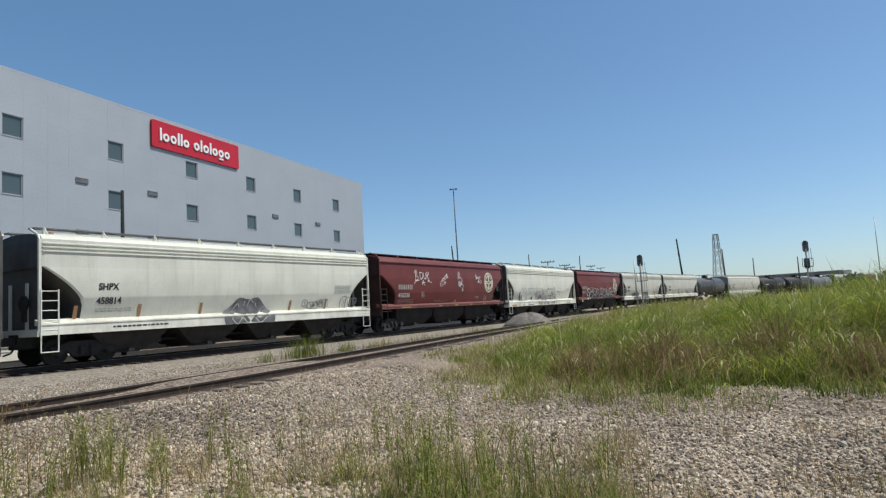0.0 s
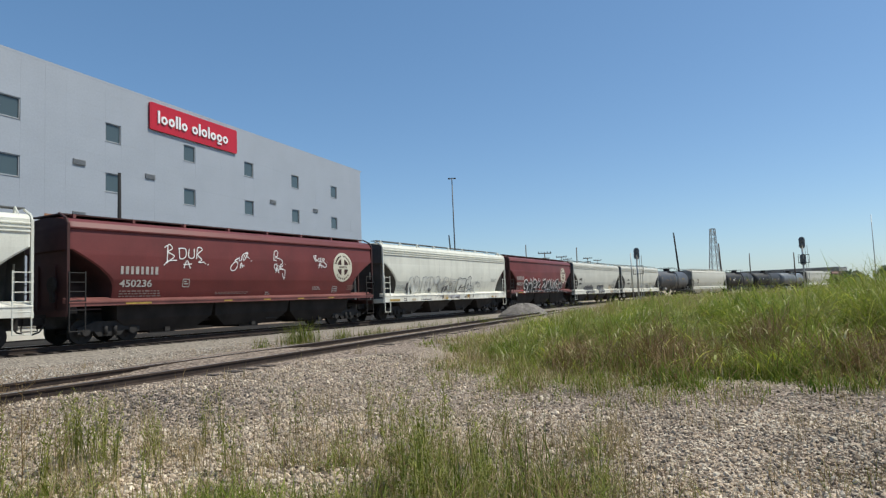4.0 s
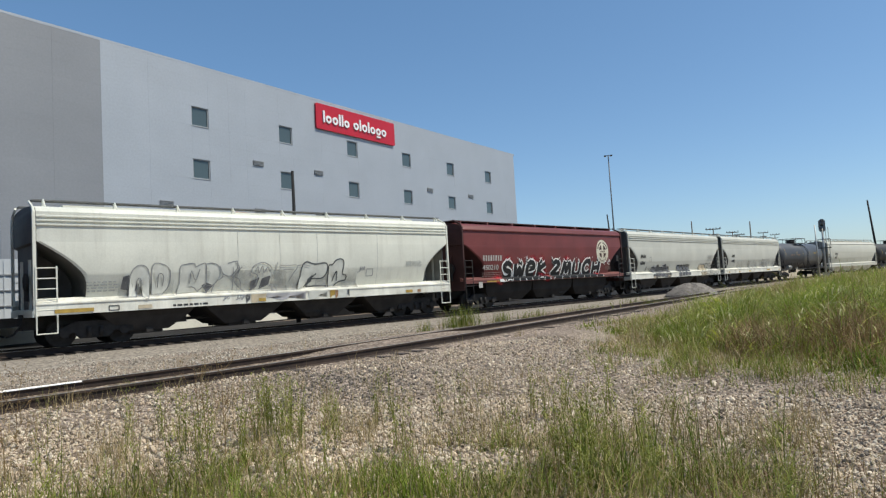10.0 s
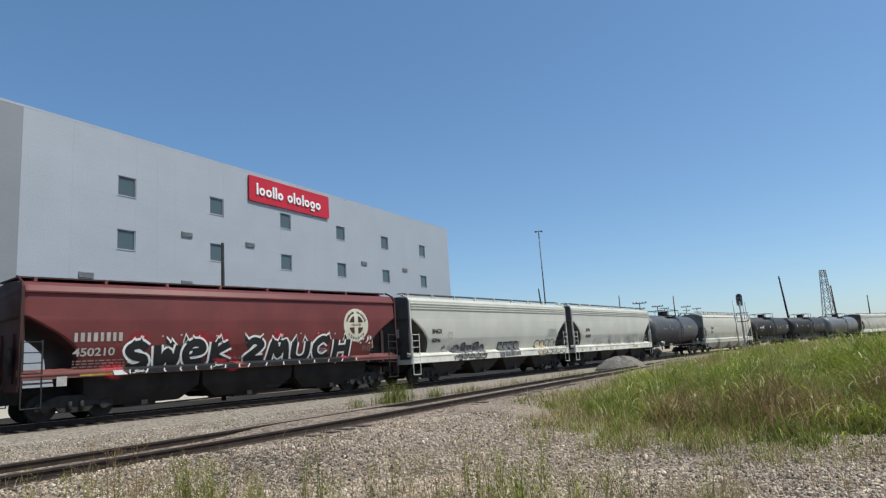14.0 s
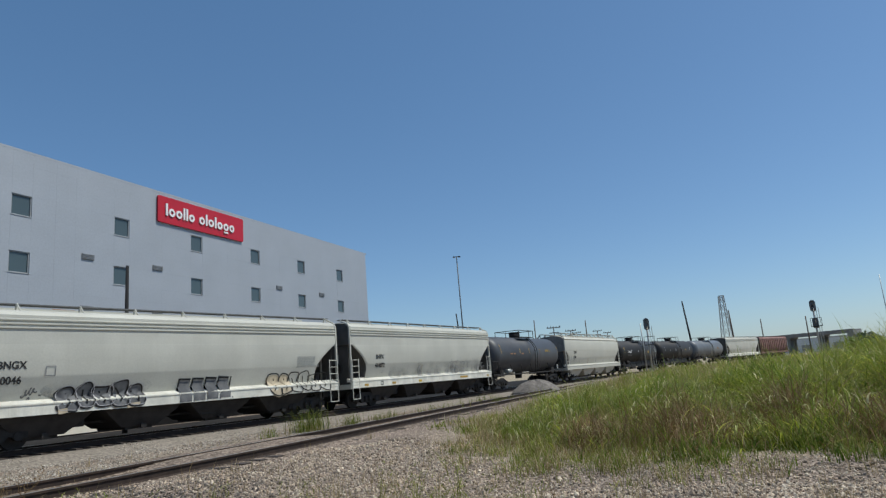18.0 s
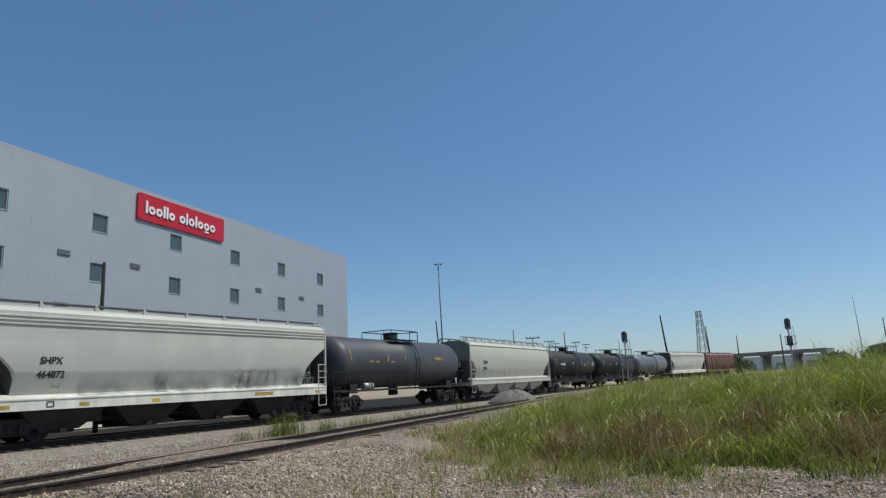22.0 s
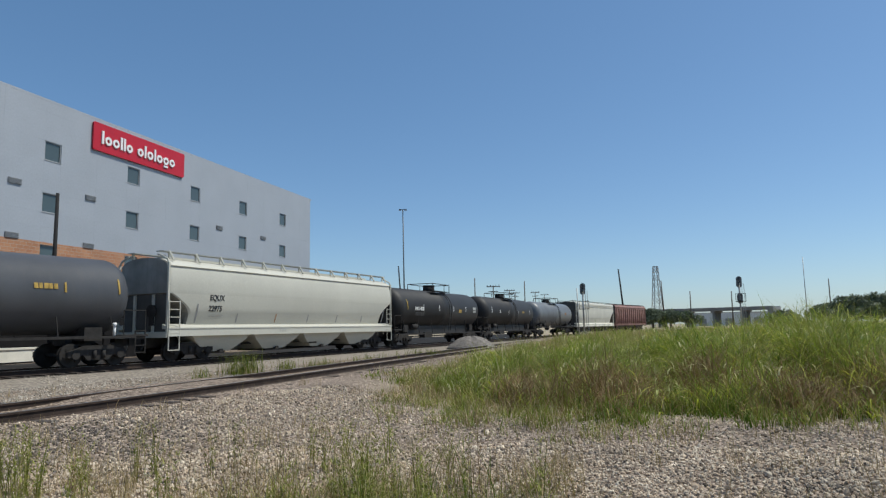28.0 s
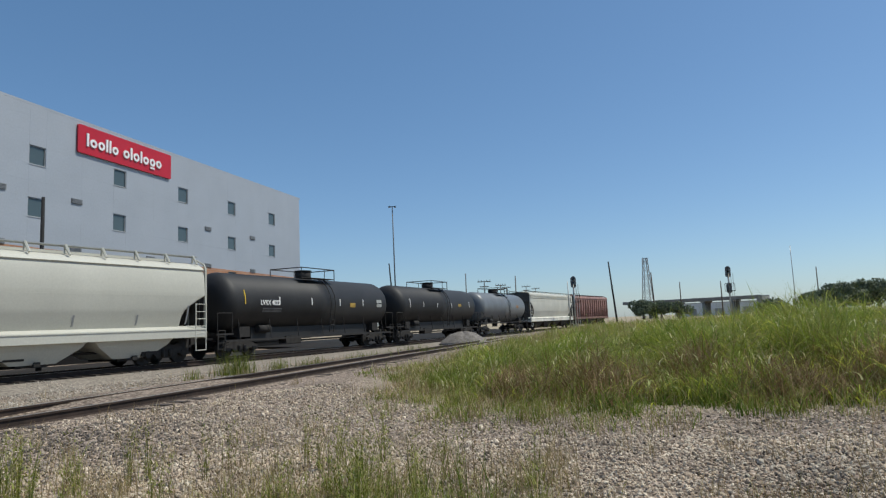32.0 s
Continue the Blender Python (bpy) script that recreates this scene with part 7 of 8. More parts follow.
# ---- gravel pile ----
def pile():
    rng = np.random.default_rng(9)
    x, y, _ = away(7.0, 47)
    n = 40
    rings = []
    for k, f in enumerate(np.linspace(0, 1, 9)):
        r = 1.4 * (1 - f) ** 0.8 + 0.05
        rings.append([(x + (r * 1.25 + rng.uniform(-0.08, 0.08)) * math.cos(2 * math.pi * i / n), y + (r + rng.uniform(-0.08, 0.08)) * math.sin(2 * math.pi * i / n), 0.12 + 0.84 * math.sin(f * 1.45) * (1 + 0.08 * math.sin(i)) ) for i in range(n)])
    return solid("mound", Geo().rings(rings), HEAP, "grey mound of loose gravel beside the track", "gravel mound")


pile()


# ---- discarded board ----
def old_board():
    x, y = -6.1, 18.4
    g = Geo()
    n = 8
    rings = []
    for k in range(n + 1):
        q = -0.6 + 1.2 * k / n
        up = 0.012 * math.sin(2.7 * k)
        rings.append([(q, -0.11, 0.02 + up), (q, 0.11, 0.02 + up), (q, 0.105, 0.085 + up), (q, -0.1, 0.09 + up)])
    g.rings(rings, smooth=False)
    return solid("board", g, PALEWOOD, "weathered grey plank lying beside the siding", "plank", m=pose(x, y, 0.19, 0, 0, 40))


PALEWOOD = mat("sun_bleached_plank_wood", (0.36, 0.32, 0.27), 0.9, var=0.3, scale=5, fine=40, bump=0.25)
old_board()


# ---- loose stones ----
def stones(name, xy, z, size, material, rng, label):
    ico = np.array([(0, 0, 1), (0.894, 0, 0.447), (0.276, 0.851, 0.447), (-0.724, 0.526, 0.447), (-0.724, -0.526, 0.447), (0.276, -0.851, 0.447), (0.724, 0.526, -0.447), (-0.276, 0.851, -0.447), (-0.894, 0, -0.447), (-0.276, -0.851, -0.447), (0.724, -0.526, -0.447), (0, 0, -1)])
    tri = np.array([(0, 1, 2), (0, 2, 3), (0, 3, 4), (0, 4, 5), (0, 5, 1), (1, 6, 2), (2, 7, 3), (3, 8, 4), (4, 9, 5), (5, 10, 1), (2, 6, 7), (3, 7, 8), (4, 8, 9), (5, 9, 10), (1, 10, 6), (11, 7, 6), (11, 8, 7), (11, 9, 8), (11, 10, 9), (11, 6, 10)])
    n = len(xy)
    v = ico[None] * rng.uniform(0.6, 1.2, (n, 12, 1)) * rng.uniform(0.55, 1.1, (n, 1, 3))
    a = rng.uniform(0, 6.28, n)
    b = rng.uniform(-0.7, 0.7, n)
    y2, z2 = v[..., 1] * np.cos(b)[:, None] - v[..., 2] * np.sin(b)[:, None], v[..., 1] * np.sin(b)[:, None] + v[..., 2] * np.cos(b)[:, None]
    x3, y3 = v[..., 0] * np.cos(a)[:, None] - y2 * np.sin(a)[:, None], v[..., 0] * np.sin(a)[:, None] + y2 * np.cos(a)[:, None]
    P = np.stack([x3, y3, z2], -1) * size[:, None, None] + np.stack([xy[:, 0], xy[:, 1], z + size * 0.25], -1)[:, None]
    f = (tri[None] + 12 * np.arange(n)[:, None, None]).reshape(-1, 3)
    return tagged(new(name, raw_mesh(name, P.reshape(-1, 3), f, material)), label, "gravel", kind="stuff")


def polar_points(rng, n, r0, r1, a0, a1):
    r = np.sqrt(rng.uniform(r0 ** 2, r1 ** 2, n))
    a = np.radians(rng.uniform(a0, a1, n))
    return np.stack([r * np.sin(a), r * np.cos(a)], 1)


rng = np.random.default_rng(5)
P = np.concatenate([polar_points(rng, 56000, 3.6, 9.5, -66, 46), polar_points(rng, 41000, 9.5, 17, -64, 44)])
keep = (grassy(P[:, 0], P[:, 1]) < 0.5) & (side_of_near(P[:, 0], P[:, 1]) > 0.85)
P = P[keep]
azp, dp = np.degrees(np.arctan2(P[:, 0], P[:, 1])), np.hypot(P[:, 0], P[:, 1])
sz = rng.uniform(0.012, 0.033, len(P)) * (1 + 0.5 * (rng.random(len(P)) < 0.08)) * np.interp(azp, [-5, 12, 35], [1, 0.85, 0.95])
darker = rng.random(len(P)) < np.interp(azp, [-2, 14, 40], [0.02, 0.05, 0.09]) + 1.1 * np.exp(-((azp + 22.5) / 6) ** 2 - ((dp - 11.4) / 1.7) ** 2)
stones("gravel", P[~darker], height(P[~darker, 0], P[~darker, 1]), sz[~darker], STONE, rng, "loose pinkish-grey ballast stones")
stones("gravel", P[darker], height(P[darker, 0], P[darker, 1]), sz[darker], DARKSTONE, rng, "patch of darker loose ballast stones")
P = polar_points(rng, 42000, 10, 32, -66, 12)
keep = (side_of_near(P[:, 0], P[:, 1]) < -0.9) & (dist_line(P[:, 0], P[:, 1], MAINLINE) > 1.2 + 0.35 * rng.random(len(P)) ** 2)
P = P[keep]
hz = np.maximum(height(P[:, 0], P[:, 1]), RAIL_Z + np.interp(dist_line(P[:, 0], P[:, 1], MAINLINE), [1.3, 1.75, 2.6, 3.1, 3.2], [-0.225, -0.27, -0.43, -0.5, -2.0]))
stones("gravel", P, hz, rng.uniform(0.015, 0.04, len(P)), GREYSTONE, rng, "fine grey gravel between the two tracks")


# ---- grass and weeds ----
def blades(name, base, h, lean, width, material, rng, label, seg=3, category="grass", droop=0.35):
    """Bent tapered blades; base n x 3, heights, lean as a share of height."""
    n = len(base)
    a = rng.uniform(0, 2 * math.pi, n)
    d = np.stack([np.cos(a), np.sin(a), np.zeros(n)], 1)
    s = np.stack([-np.sin(a + 0.4), np.cos(a + 0.4), np.zeros(n)], 1)
    rows = []
    for k in range(seg + 1):
        f = k / seg
        c = base + d * (h * lean * f ** 2)[:, None] + np.stack([np.zeros(n), np.zeros(n), h * (f - droop * lean * f ** (2 if droop < 0.5 else 3))], 1)
        w = (width * (1 - f) ** 0.7 * 0.5 + 0.0008)[:, None]
        rows.append(c - s * w); rows.append(c + s * w)
    v = np.stack(rows, 1).reshape(-1, 3)
    m = 2 * (seg + 1)
    q = np.array([(2 * k, 2 * k + 1, 2 * k + 3, 2 * k + 2) for k in range(seg)])
    f = (q[None] + m * np.arange(n)[:, None, None]).reshape(-1, 4)
    return tagged(new(name, raw_mesh(name, v, f, material)), label, category, kind="stuff")


def with_z(p):
    return np.column_stack([p, height(p[:, 0], p[:, 1]) - 0.02])


rng = np.random.default_rng(17)
# tall grass: clumps over the field beyond the gravel
C = np.concatenate([polar_points(rng, 5600, 9.8, 25, -8, 62), polar_points(rng, 8000, 25, 64, 1, 60), polar_points(rng, 2500, 64, 110, 8, 60)])
gC = grassy(C[:, 0], C[:, 1])
C = C[rng.random(len(C)) < np.clip(gC * 1.15, 0, 1) ** 1.1]
C = C[(dist_line(C[:, 0], C[:, 1], MAINLINE) > 4.0)]
dC = np.hypot(C[:, 0], C[:, 1])
rep = np.where(dC < 25, 24, np.where(dC < 64, 9, 7))
idx = np.repeat(np.arange(len(C)), rep)
P = C[idx] + rng.normal(0, 0.15, (len(idx), 2)) * np.interp(dC[idx], [12, 30, 80], [1, 1.9, 4])[:, None]
azP = np.degrees(np.arctan2(P[:, 0], P[:, 1]))
dP = np.hypot(P[:, 0], P[:, 1])
fringe = np.clip(grassy(P[:, 0], P[:, 1]), 0, 1)
depth_in = np.clip((dP - 11.3) / 5.5, 0, 1)
right = np.clip((azP - 3) / 12, 0, 1)
clump = rng.random(len(C))[idx]
tall = np.interp(azP, [-5, 3, 12, 24, 33, 45], [0.5, 0.66, 0.92, 1.1, 1.36, 1.33]) * (0.42 + 0.58 * depth_in) * (0.45 + 0.55 * np.maximum(fringe, 0.6 * (azP > 19)))
tall = tall + 0.25 * np.exp(-((azP - 32.2) / 2.2) ** 2 - ((dP - 27) / 6) ** 2)
tall = tall * (1 + 0.3 * patch(P[:, 0], P[:, 1], 3.2, 1) + 0.18 * patch(P[:, 0], P[:, 1], 1.1, 2))
H = tall * rng.uniform(0.5, 1.3, len(C))[idx] * rng.uniform(0.5, 1.12, len(P))
# how far a blade is from fresh growth: by patch, clump and blade
pick = 0.45 * clump + 0.4 * rng.random(len(P)) + 0.22 * patch(P[:, 0], P[:, 1], 3.6, 3) + 0.16 * patch(P[:, 0], P[:, 1], 1.3, 4) + 0.13 * (1 - right) + np.interp(dP, [24, 40], [0, 0.28])
deadness = np.zeros(len(P))
for a, d, wa, wd in ((18.5, 14.2, 3.6, 2.0), (11.5, 14.6, 2.2, 1.4), (33.5, 13.8, 4.0, 2.0), (26.0, 15.5, 2.2, 1.7), (40.0, 14.5, 3.0, 1.4)):
    deadness = np.maximum(deadness, np.exp(-((azP - a) / wa) ** 2 - ((dP - d) / wd) ** 2))
dead = rng.random(len(P)) < 0.8 * deadness
front = np.interp(azP, [12, 22], [0, 0.16]) * np.interp(depth_in, [0.15, 0.4], [1, 0])
straw = ~dead & (pick > front + np.interp(right, [0, 1], [0.56, 0.74]))
olive = ~dead & ~straw & (pick > front + np.interp(right, [0, 1], [0.22, 0.4]))
green = ~(straw | olive | dead)
# deep green gathers at the front edge, painting the base shadow there too
low = rng.random(len(P)) < np.interp(depth_in, [0.1, 0.45, 1.0], [0.75, 0.38, 0.25]) + 0.25 * patch(P[:, 0], P[:, 1], 2.2, 55) + 0.4 * np.interp(azP, [12, 22], [0, 1]) * np.interp(depth_in, [0.2, 0.5], [1, 0])
thick = np.interp(dP, [11, 60, 110], [1, 2.8, 6])
W = rng.uniform(0.009, 0.026, len(P)) * thick
for sel, m, nm, lab, hs, lean, wide in ((green & ~low, GRASS, "tall_grass", "tall bright green grass over the field", 1.05, (0.3, 1.3), 1.1), (green & low, DEEPGRASS, "tall_grass", "deep green grass over the field", 0.85, (0.3, 1.1), 1.0),
                                       (olive, OLIVE, "tall_grass", "olive green grass over the field", 0.95, (0.2, 1.1), 0.75), (straw, STRAW, "dry_grass", "dry brown stems among the tall grass", 0.8, (0.1, 1.2), 0.6)):
    blades(nm, with_z(P[sel]), H[sel] * hs, rng.uniform(*lean, sel.sum()), W[sel] * wide, m, rng, lab, 4, droop=0.45)
blades("dry_grass", with_z(P[dead]), H[dead] * 0.9 + 0.16, rng.uniform(0.2, 1.2, dead.sum()), W[dead] * 0.8, BROWN, rng, "brown dead grass patches in the field", 4)
reed = ~dead & (patch(P[:, 0], P[:, 1], 2.0, 77) > -0.05) & (dP < 34) & (azP > 8) & (rng.random(len(P)) < np.interp(azP, [8, 24, 34], [0.05, 0.11, 0.24]) * np.interp(depth_in, [0.1, 0.5], [0.1, 1.0]))
blades("reed_grass", with_z(P[reed]), H[reed] * 1.08 + 0.1, rng.uniform(0.8, 1.6, reed.sum()), W[reed] * 1.5, REED, rng, "arching yellow-green reed leaves in the field", 7, droop=0.6)
sel = rng.random(len(P)) < np.where(dP < 30, 0.012, 0.02) * (1.6 - right)
blades("seed_stalk", with_z(P[sel]), H[sel] * 1.08 + 0.1, rng.uniform(0.2, 0.9, sel.sum()), W[sel] * 0.7, SEED, rng, "pale seed stalks above the grass", 5)

# bent leaf tips, the sun they catch put into their pale colour
k = rng.choice(len(P), 7500)
k = k[(dP[k] < 25) & (depth_in[k] > 0.25) & (patch(P[k, 0], P[k, 1], 1.8, 91) > 0.05) & (rng.random(len(k)) < 0.25 + 0.75 * right[k])]
Q = with_z(P[k])
Q[:, 2] += np.clip(H[k] * rng.uniform(0.45, 0.9, len(k)), 0.12, 1.1)
blades("leaf_tip", Q, rng.uniform(0.16, 0.36, len(k)), rng.uniform(0.9, 1.8, len(k)), rng.uniform(0.016, 0.034, len(k)), TIP, rng, "bent leaf tips, sun highlights in their pale colour", 5, droop=0.55)

# thin fringe that creeps onto the gravel
C = polar_points(rng, 5200, 8.5, 14.5, -8, 48)
gA, gB = grassy(C[:, 0], C[:, 1]), grassy(C[:, 0] * 1.22, C[:, 1] * 1.22)
C = C[(gA < 0.6) & (rng.random(len(C)) < gB * (0.28 + 0.3 * patch(C[:, 0], C[:, 1], 1.8, 21)) * np.interp(np.degrees(np.arctan2(C[:, 0], C[:, 1])), [14, 21], [1, 0.3]))]
idx = np.repeat(np.arange(len(C)), 9)
P = C[idx] + rng.normal(0, 0.1, (len(idx), 2))
H = rng.uniform(0.1, 0.45, len(P)) * rng.uniform(0.5, 1.3, len(C))[idx]
mix = rng.random(len(P))
for sel, m, nm, lab in ((mix < 0.35, GRASS, "grass_tuft", "short green tufts at the field's edge"), ((mix >= 0.35) & (mix < 0.65), OLIVE, "grass_tuft", "short olive tufts at the field's edge"), (mix >= 0.65, STRAW, "dry_grass", "short dry stems at the field's edge")):
    blades(nm, with_z(P[sel]), H[sel], rng.uniform(0.2, 1.0, sel.sum()), rng.uniform(0.005, 0.014, sel.sum()), m, rng, lab)

# foreground weeds: green tufts and dry stalks along the gravel's near edge
C = polar_points(rng, 1150, 3.3, 6.9, -66, 14)
pc = patch(C[:, 0], C[:, 1], 1.6, 7) + 0.35 - np.clip(np.hypot(C[:, 0], C[:, 1]) - 5.0, 0, 3) * 0.45
C = C[pc > rng.uniform(-0.3, 0.5, len(C))]
idx = np.repeat(np.arange(len(C)), 15)
P = C[idx] + rng.normal(0, 0.075, (len(idx), 2))
H = rng.uniform(0.1, 0.42, len(P)) * rng.uniform(0.5, 1.3, len(C))[idx]
mix = rng.random(len(P))
for sel, m, lab in ((mix < 0.17, GRASS, "green grass tufts in the gravel"), ((mix >= 0.17) & (mix < 0.27), DEEPGRASS, "deep green grass tufts in the gravel"), ((mix >= 0.27) & (mix < 0.62), OLIVE, "olive grass tufts in the gravel"), ((mix >= 0.62) & (mix < 0.76), REDDISH, "reddish-brown stalks in the gravel"), (mix >= 0.76, STRAW, "straw-coloured tufts in the gravel")):
    blades("grass_tuft", with_z(P[sel]), H[sel], rng.uniform(0.2, 1.3, sel.sum()), rng.uniform(0.004, 0.01, sel.sum()), m, rng, lab)
C = np.concatenate([polar_points(rng, 1300, 3.3, 8.2, -66, 16), polar_points(rng, 260, 8, 11.5, -50, 5), polar_points(rng, 110, 5, 11, 14, 44)])
C = C[patch(C[:, 0], C[:, 1], 1.3, 12) > rng.uniform(-0.8, 0.5, len(C))]
idx = np.repeat(np.arange(len(C)), 9)
P = C[idx] + rng.normal(0, 0.085, (len(idx), 2))
H = rng.uniform(0.12, 0.5, len(P)) * rng.uniform(0.5, 1.25, len(C))[idx]
blades("dry_stalk", with_z(P), H, rng.uniform(0.05, 0.9, len(P)), rng.uniform(0.003, 0.007, len(P)), STRAW, rng, "thin dry straw stalks in the gravel", 3)
# tall single stalks with side shoots
C = np.concatenate([polar_points(rng, 46, 4.0, 8.5, -54, 14), polar_points(rng, 12, 6.8, 8.2, -30, -26), polar_points(rng, 14, 5.0, 6.0, -6, 8)])
idx = np.repeat(np.arange(len(C)), 7)
P = C[idx] + rng.normal(0, 0.03, (len(idx), 2))
H = rng.uniform(0.45, 0.85, len(P))
blades("weed_stalk", with_z(P), H, rng.uniform(0.05, 0.4, len(P)), rng.uniform(0.005, 0.01, len(P)), OLIVE, rng, "tall thin weed stalks in the gravel", 4)

# small leaves along the tall stalks
k = np.repeat(np.arange(len(P)), 9)
up = rng.uniform(0.15, 0.92, len(k))
Q = with_z(P[k] + rng.normal(0, 0.018, (len(k), 2)))
Q[:, 2] += H[k] * up
blades("weed_leaf", Q, rng.uniform(0.03, 0.09, len(k)), rng.uniform(0.8, 1.9, len(k)), rng.uniform(0.006, 0.014, len(k)), OLIVE, rng, "small leaves on the weed stalks", 2)

# thick low clumps of fresh grass along the bank's near edge
for az, d, sp, n in ((-19, 5.3, 0.42, 520), (-14.5, 5.1, 0.3, 240), (-0.5, 5.3, 0.38, 260), (3.5, 6.0, 0.5, 260), (8.5, 5.3, 0.34, 220), (-34.5, 5.7, 0.42, 220), (-31, 5.2, 0.36, 240), (-45, 6.2, 0.45, 180), (-8.5, 4.9, 0.3, 160)):
    x, y, _ = away(az, d)
    P = np.array([[x, y]]) + rng.normal(0, sp, (n, 2)) * (1, 0.6)
    hh = rng.uniform(0.12, 0.4, n) * np.exp(-((P[:, 0] - x) ** 2 + (P[:, 1] - y) ** 2) / (3.2 * sp ** 2)) + 0.06
    fresh = rng.random(n) < (0.62 if -20 < az < -10 else 0.42)
    for sel, m in ((fresh, GRASS if az < -10 else DEEPGRASS), (~fresh, OLIVE)):
        blades("grass_tuft", with_z(P[sel]), hh[sel], rng.uniform(0.15, 0.8, sel.sum()), rng.uniform(0.005, 0.011, sel.sum()), m, rng, "thick tuft of fresh green grass in the gravel")

# low thin weeds and litter stalks over the open gravel
C = polar_points(rng, 150, 4.4, 6.8, 7, 36)
C = C[patch(C[:, 0], C[:, 1], 1.4, 33) > rng.uniform(-0.7, 0.7, len(C)) + np.interp(np.degrees(np.arctan2(C[:, 0], C[:, 1])), [20, 36], [0, 0.5])]
idx = np.repeat(np.arange(len(C)), 14)
P = C[idx] + rng.normal(0, 0.11, (len(idx), 2))
H = rng.uniform(0.06, 0.3, len(P)) * rng.uniform(0.5, 1.3, len(C))[idx]
mix = rng.random(len(P))
for sel, m in ((mix < 0.45, REDDISH), ((mix >= 0.45) & (mix < 0.8), STRAW), (mix >= 0.8, OLIVE)):
    blades("dry_stalk", with_z(P[sel]), H[sel], rng.uniform(0.1, 1.1, sel.sum()), rng.uniform(0.003, 0.006, sel.sum()), m, rng, "low thin brown weeds in the open gravel")

# dark upright reeds in the near clump
C = np.array([[0.35, 5.6], [0.62, 5.75], [0.78, 5.5], [0.05, 5.4], [-0.25, 5.6]])
idx = np.repeat(np.arange(5), 9)
P = C[idx] + rng.normal(0, 0.07, (45, 2))
blades("weed_stalk", with_z(P), rng.uniform(0.4, 0.8, 45), rng.uniform(0.02, 0.3, 45), rng.uniform(0.006, 0.012, 45), DEEPGRASS, rng, "dark green upright reeds in the gravel", 4)

# dry branching weeds along the siding: a few plants, each with a stem and its branches
def dry_weed(seed, material, label):
    r = random.Random(seed)
    w = thing("dry_weed", Matrix(), label, "weed", "dry weeds beside the siding")
    lean, turn = r.uniform(0.03, 0.16), r.uniform(0, 6.28)
    spine = [Vector((lean * f * f * math.cos(turn) + r.uniform(-0.012, 0.012), lean * f * f * math.sin(turn) + r.uniform(-0.012, 0.012), f)) for f in (0, 0.2, 0.4, 0.6, 0.8, 1.0)]
    spine[0] = Vector((0, 0, -0.04))
    g = Geo()
    for k in range(5):
        g.tube(spine[k], spine[k + 1], 0.0062 - 0.001 * k, 5, 0.0052 - 0.001 * k)
    part("stem", g, material, w)
    for k in range(r.randint(7, 10)):
        f = r.uniform(0.22, 0.93)
        i = min(int(f * 5), 4)
        root = spine[i].lerp(spine[i + 1], f * 5 - i)
        a, long = r.uniform(0, 6.28), r.uniform(0.16, 0.36) * (1.15 - 0.65 * f)
        rise = r.uniform(0.5, 1.3)
        mid = root + Vector((math.cos(a) * 0.5, math.sin(a) * 0.5, rise * 0.38)) * long
        tip = root + Vector((math.cos(a + 0.2) * 0.85, math.sin(a + 0.2) * 0.85, rise)) * long
        g = Geo().tube(root, mid, 0.0032, 4, 0.0026).tube(mid, tip, 0.0026, 4, 0.0016)
        # small dry pods and twigs towards the tip
        for q in range(r.randint(5, 9)):
            u = r.uniform(0.25, 1.0)
            c = mid.lerp(tip, u) if r.random() < 0.7 else root.lerp(mid, u)
            d = Vector((r.uniform(-1, 1), r.uniform(-1, 1), r.uniform(-0.1, 1.2))).normalized()
            e = c + d * r.uniform(0.015, 0.06)
            g.tube(c, e, 0.0014, 3).tube(e, e + d * 0.014, 0.0052, 5, 0.002)
        part("branch", g, material, w)
    return w


kinds = [dry_weed(61 + k, m, lab) for k, (m, lab) in enumerate(((BROWN, "dry brown branching weed standing in the gravel"), (REDDISH, "reddish-brown branching weed with dry pods in the gravel"), (STRAW, "straw-coloured branching weed dried out in the gravel"), (OLIVE, "olive branching weed going to seed in the gravel"), (REDDISH, "thin reddish-brown weed with dry pods in the gravel")))]
spots = [(-5.61, 5.15, 0.79), (-7.05, 5.7, 0.51), (-4.52, 3.97, 0.7), (-6.13, 6.18, 0.64), (-5.71, 7.13, 0.55), (-4.6, 6.86, 0.82), (-4.67, 7.17, 0.63), (-4.54, 7.34, 0.67), (-4.12, 4.18, 0.66), (-4.64, 6.8, 1.0), (-3.87, 6.1, 1.0), (-3.77, 6.46, 0.71),
         (0.8, 5.04, 0.72), (0.6, 7.64, 0.49), (0.67, 7.51, 0.49), (0.89, 6.85, 0.77), (0.53, 5.15, 0.47), (0.59, 5.21, 0.81), (-1.41, 7.25, 0.64), (-2.08, 7.94, 0.49), (-6.51, 6.12, 0.92), (-5.27, 7.02, 0.68), (-5.49, 8.26, 0.77), (-7.09, 6.01, 0.64)]
for k in range(20):
    x, y, _ = away(rng.uniform(-54, 2), rng.uniform(4.6, 8.0))
    spots.append((x, y, rng.uniform(0.35, 0.7)))
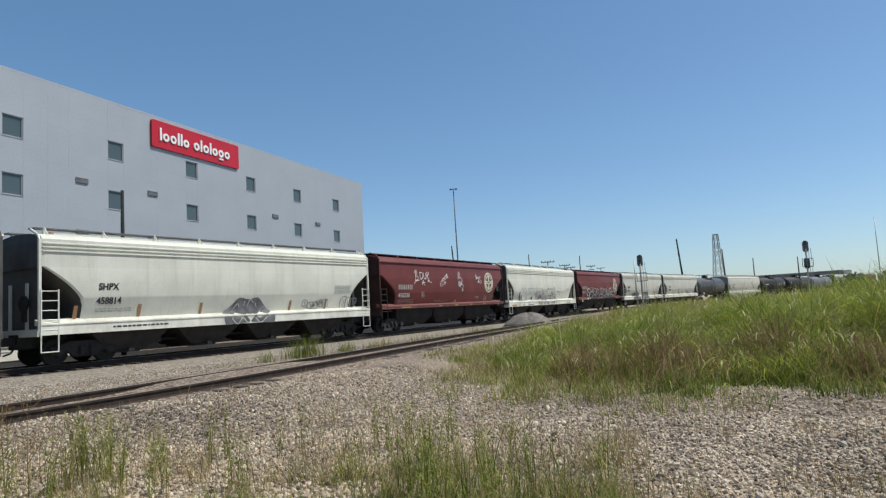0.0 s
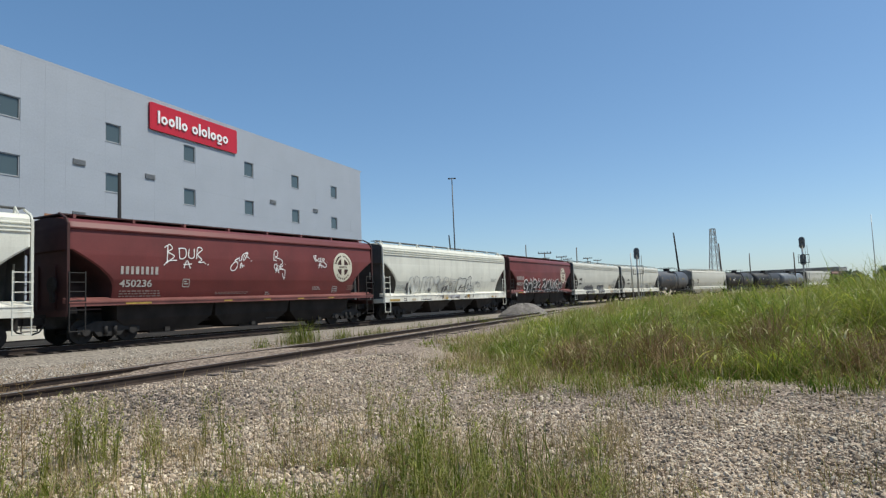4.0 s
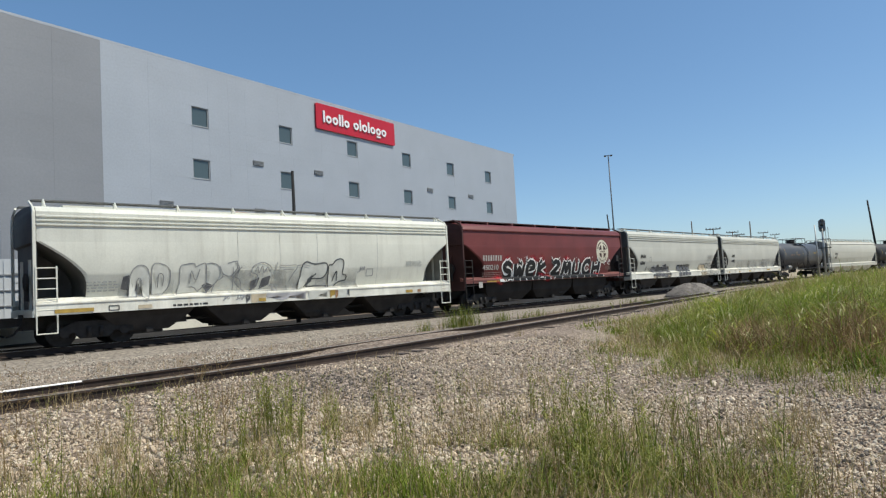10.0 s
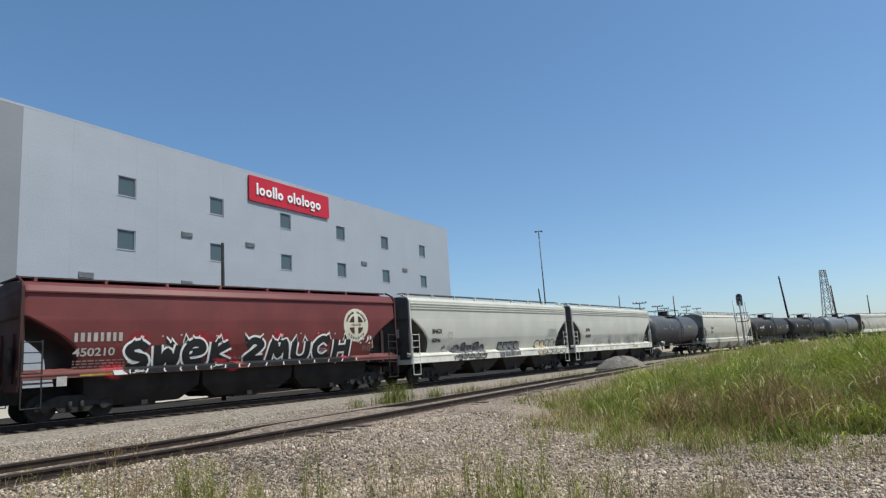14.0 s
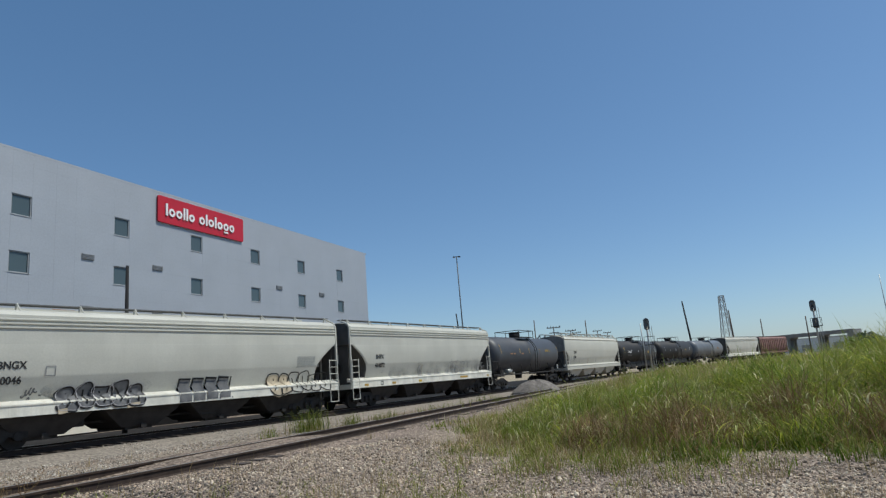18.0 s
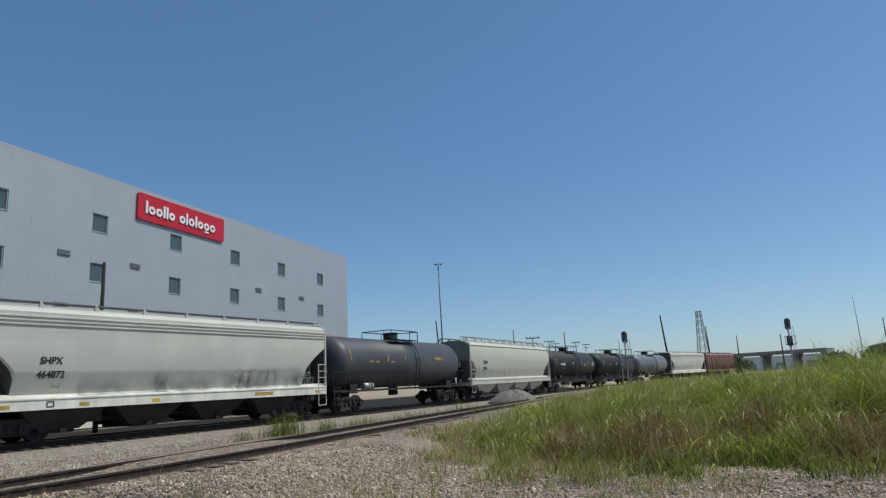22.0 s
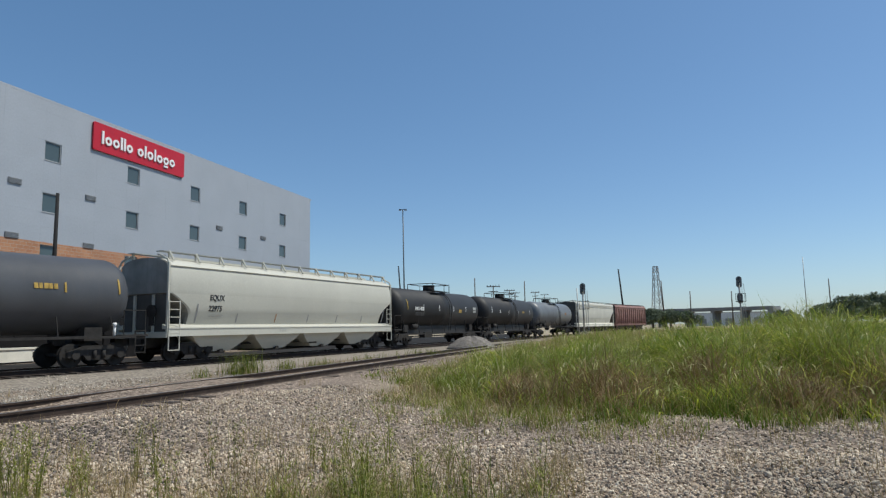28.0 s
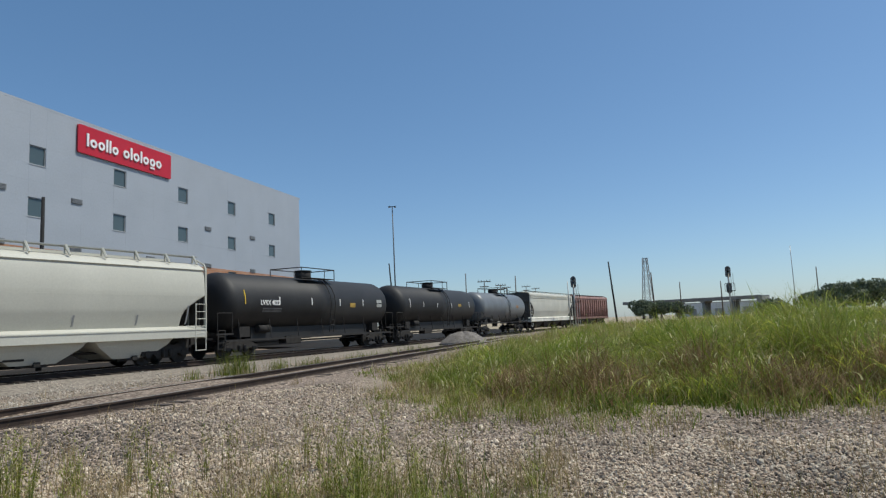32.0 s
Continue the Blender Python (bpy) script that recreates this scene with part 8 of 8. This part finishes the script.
for k, (x, y, tall) in enumerate(spots):
    z = float(height(x, y))
    m = pose(x, y, z, 0, 0, 137 * k) @ Matrix.Diagonal((tall, tall, tall, 1))
    if k < len(kinds):
        kinds[k].matrix_basis = m
    else:
        copy_thing(kinds[k % len(kinds)], pose(x, y, z, 0, 0, 137 * k) @ Matrix.Diagonal((tall / kinds[k % len(kinds)].scale[0],) * 3 + (1,)))

# weeds between the tracks
for az, d, n, hh, sp in ((-12.2, 25.5, 300, 0.95, 0.62), (-8.8, 27.0, 120, 0.55, 0.4), (-6.0, 28.0, 160, 0.5, 0.8), (-1.5, 31.0, 160, 0.45, 1.2), (-15.5, 24.0, 60, 0.5, 0.3), (3.0, 35, 200, 0.5, 1.4)):
    x, y, _ = away(az, d)
    P = np.array([[x, y]]) + rng.normal(0, sp * 0.5, (n, 2))
    hh = hh * rng.uniform(0.4, 1.15, n)
    dark = rng.random(n) < 0.45
    for sel, m in ((dark, DEEPGRASS), (~dark, OLIVE)):
        blades("weed_clump", with_z(P[sel]), hh[sel], rng.uniform(0.05, 0.6, sel.sum()), rng.uniform(0.01, 0.024, sel.sum()), m, rng, "green weed clump between the two tracks", category="weed")
C = polar_points(rng, 420, 10, 34, -66, 12)
C = C[(abs(side_of_near(C[:, 0], C[:, 1])) > 0.9) & (dist_line(C[:, 0], C[:, 1], MAINLINE) > 2.0) & (dist_line(C[:, 0], C[:, 1], NEARLINE) < 7)]
idx = np.repeat(np.arange(len(C)), 8)
P = C[idx] + rng.normal(0, 0.12, (len(idx), 2))
blades("dry_stalk", with_z(P), rng.uniform(0.1, 0.4, len(P)), rng.uniform(0.1, 0.5, len(P)), rng.uniform(0.006, 0.012, len(P)), STRAW, rng, "sparse dry weeds along the tracks", 2)


# ---- what moves ----
def motions():
    times = [0.5 * k for k in range(65)]
    pos = -18.0
    for car, length in cars:
        reach = car["half"] - 1.6
        mid = pos + length / 2
        pos += length
        walk(car, [(t, car_pose(run_at(t) + mid, reach)) for t in times])
    spin = [0.15 * k for k in range(214)]
    turn = [-math.degrees(run_at(t) / 0.43) for t in spin]
    for w, x, r in WHEELS:
        walk(w, [(t, pose(x, 0, r, 0, -a, 0)) for t, a in zip(spin, turn)])
    for car, _ in cars:
        del car["half"]


motions()
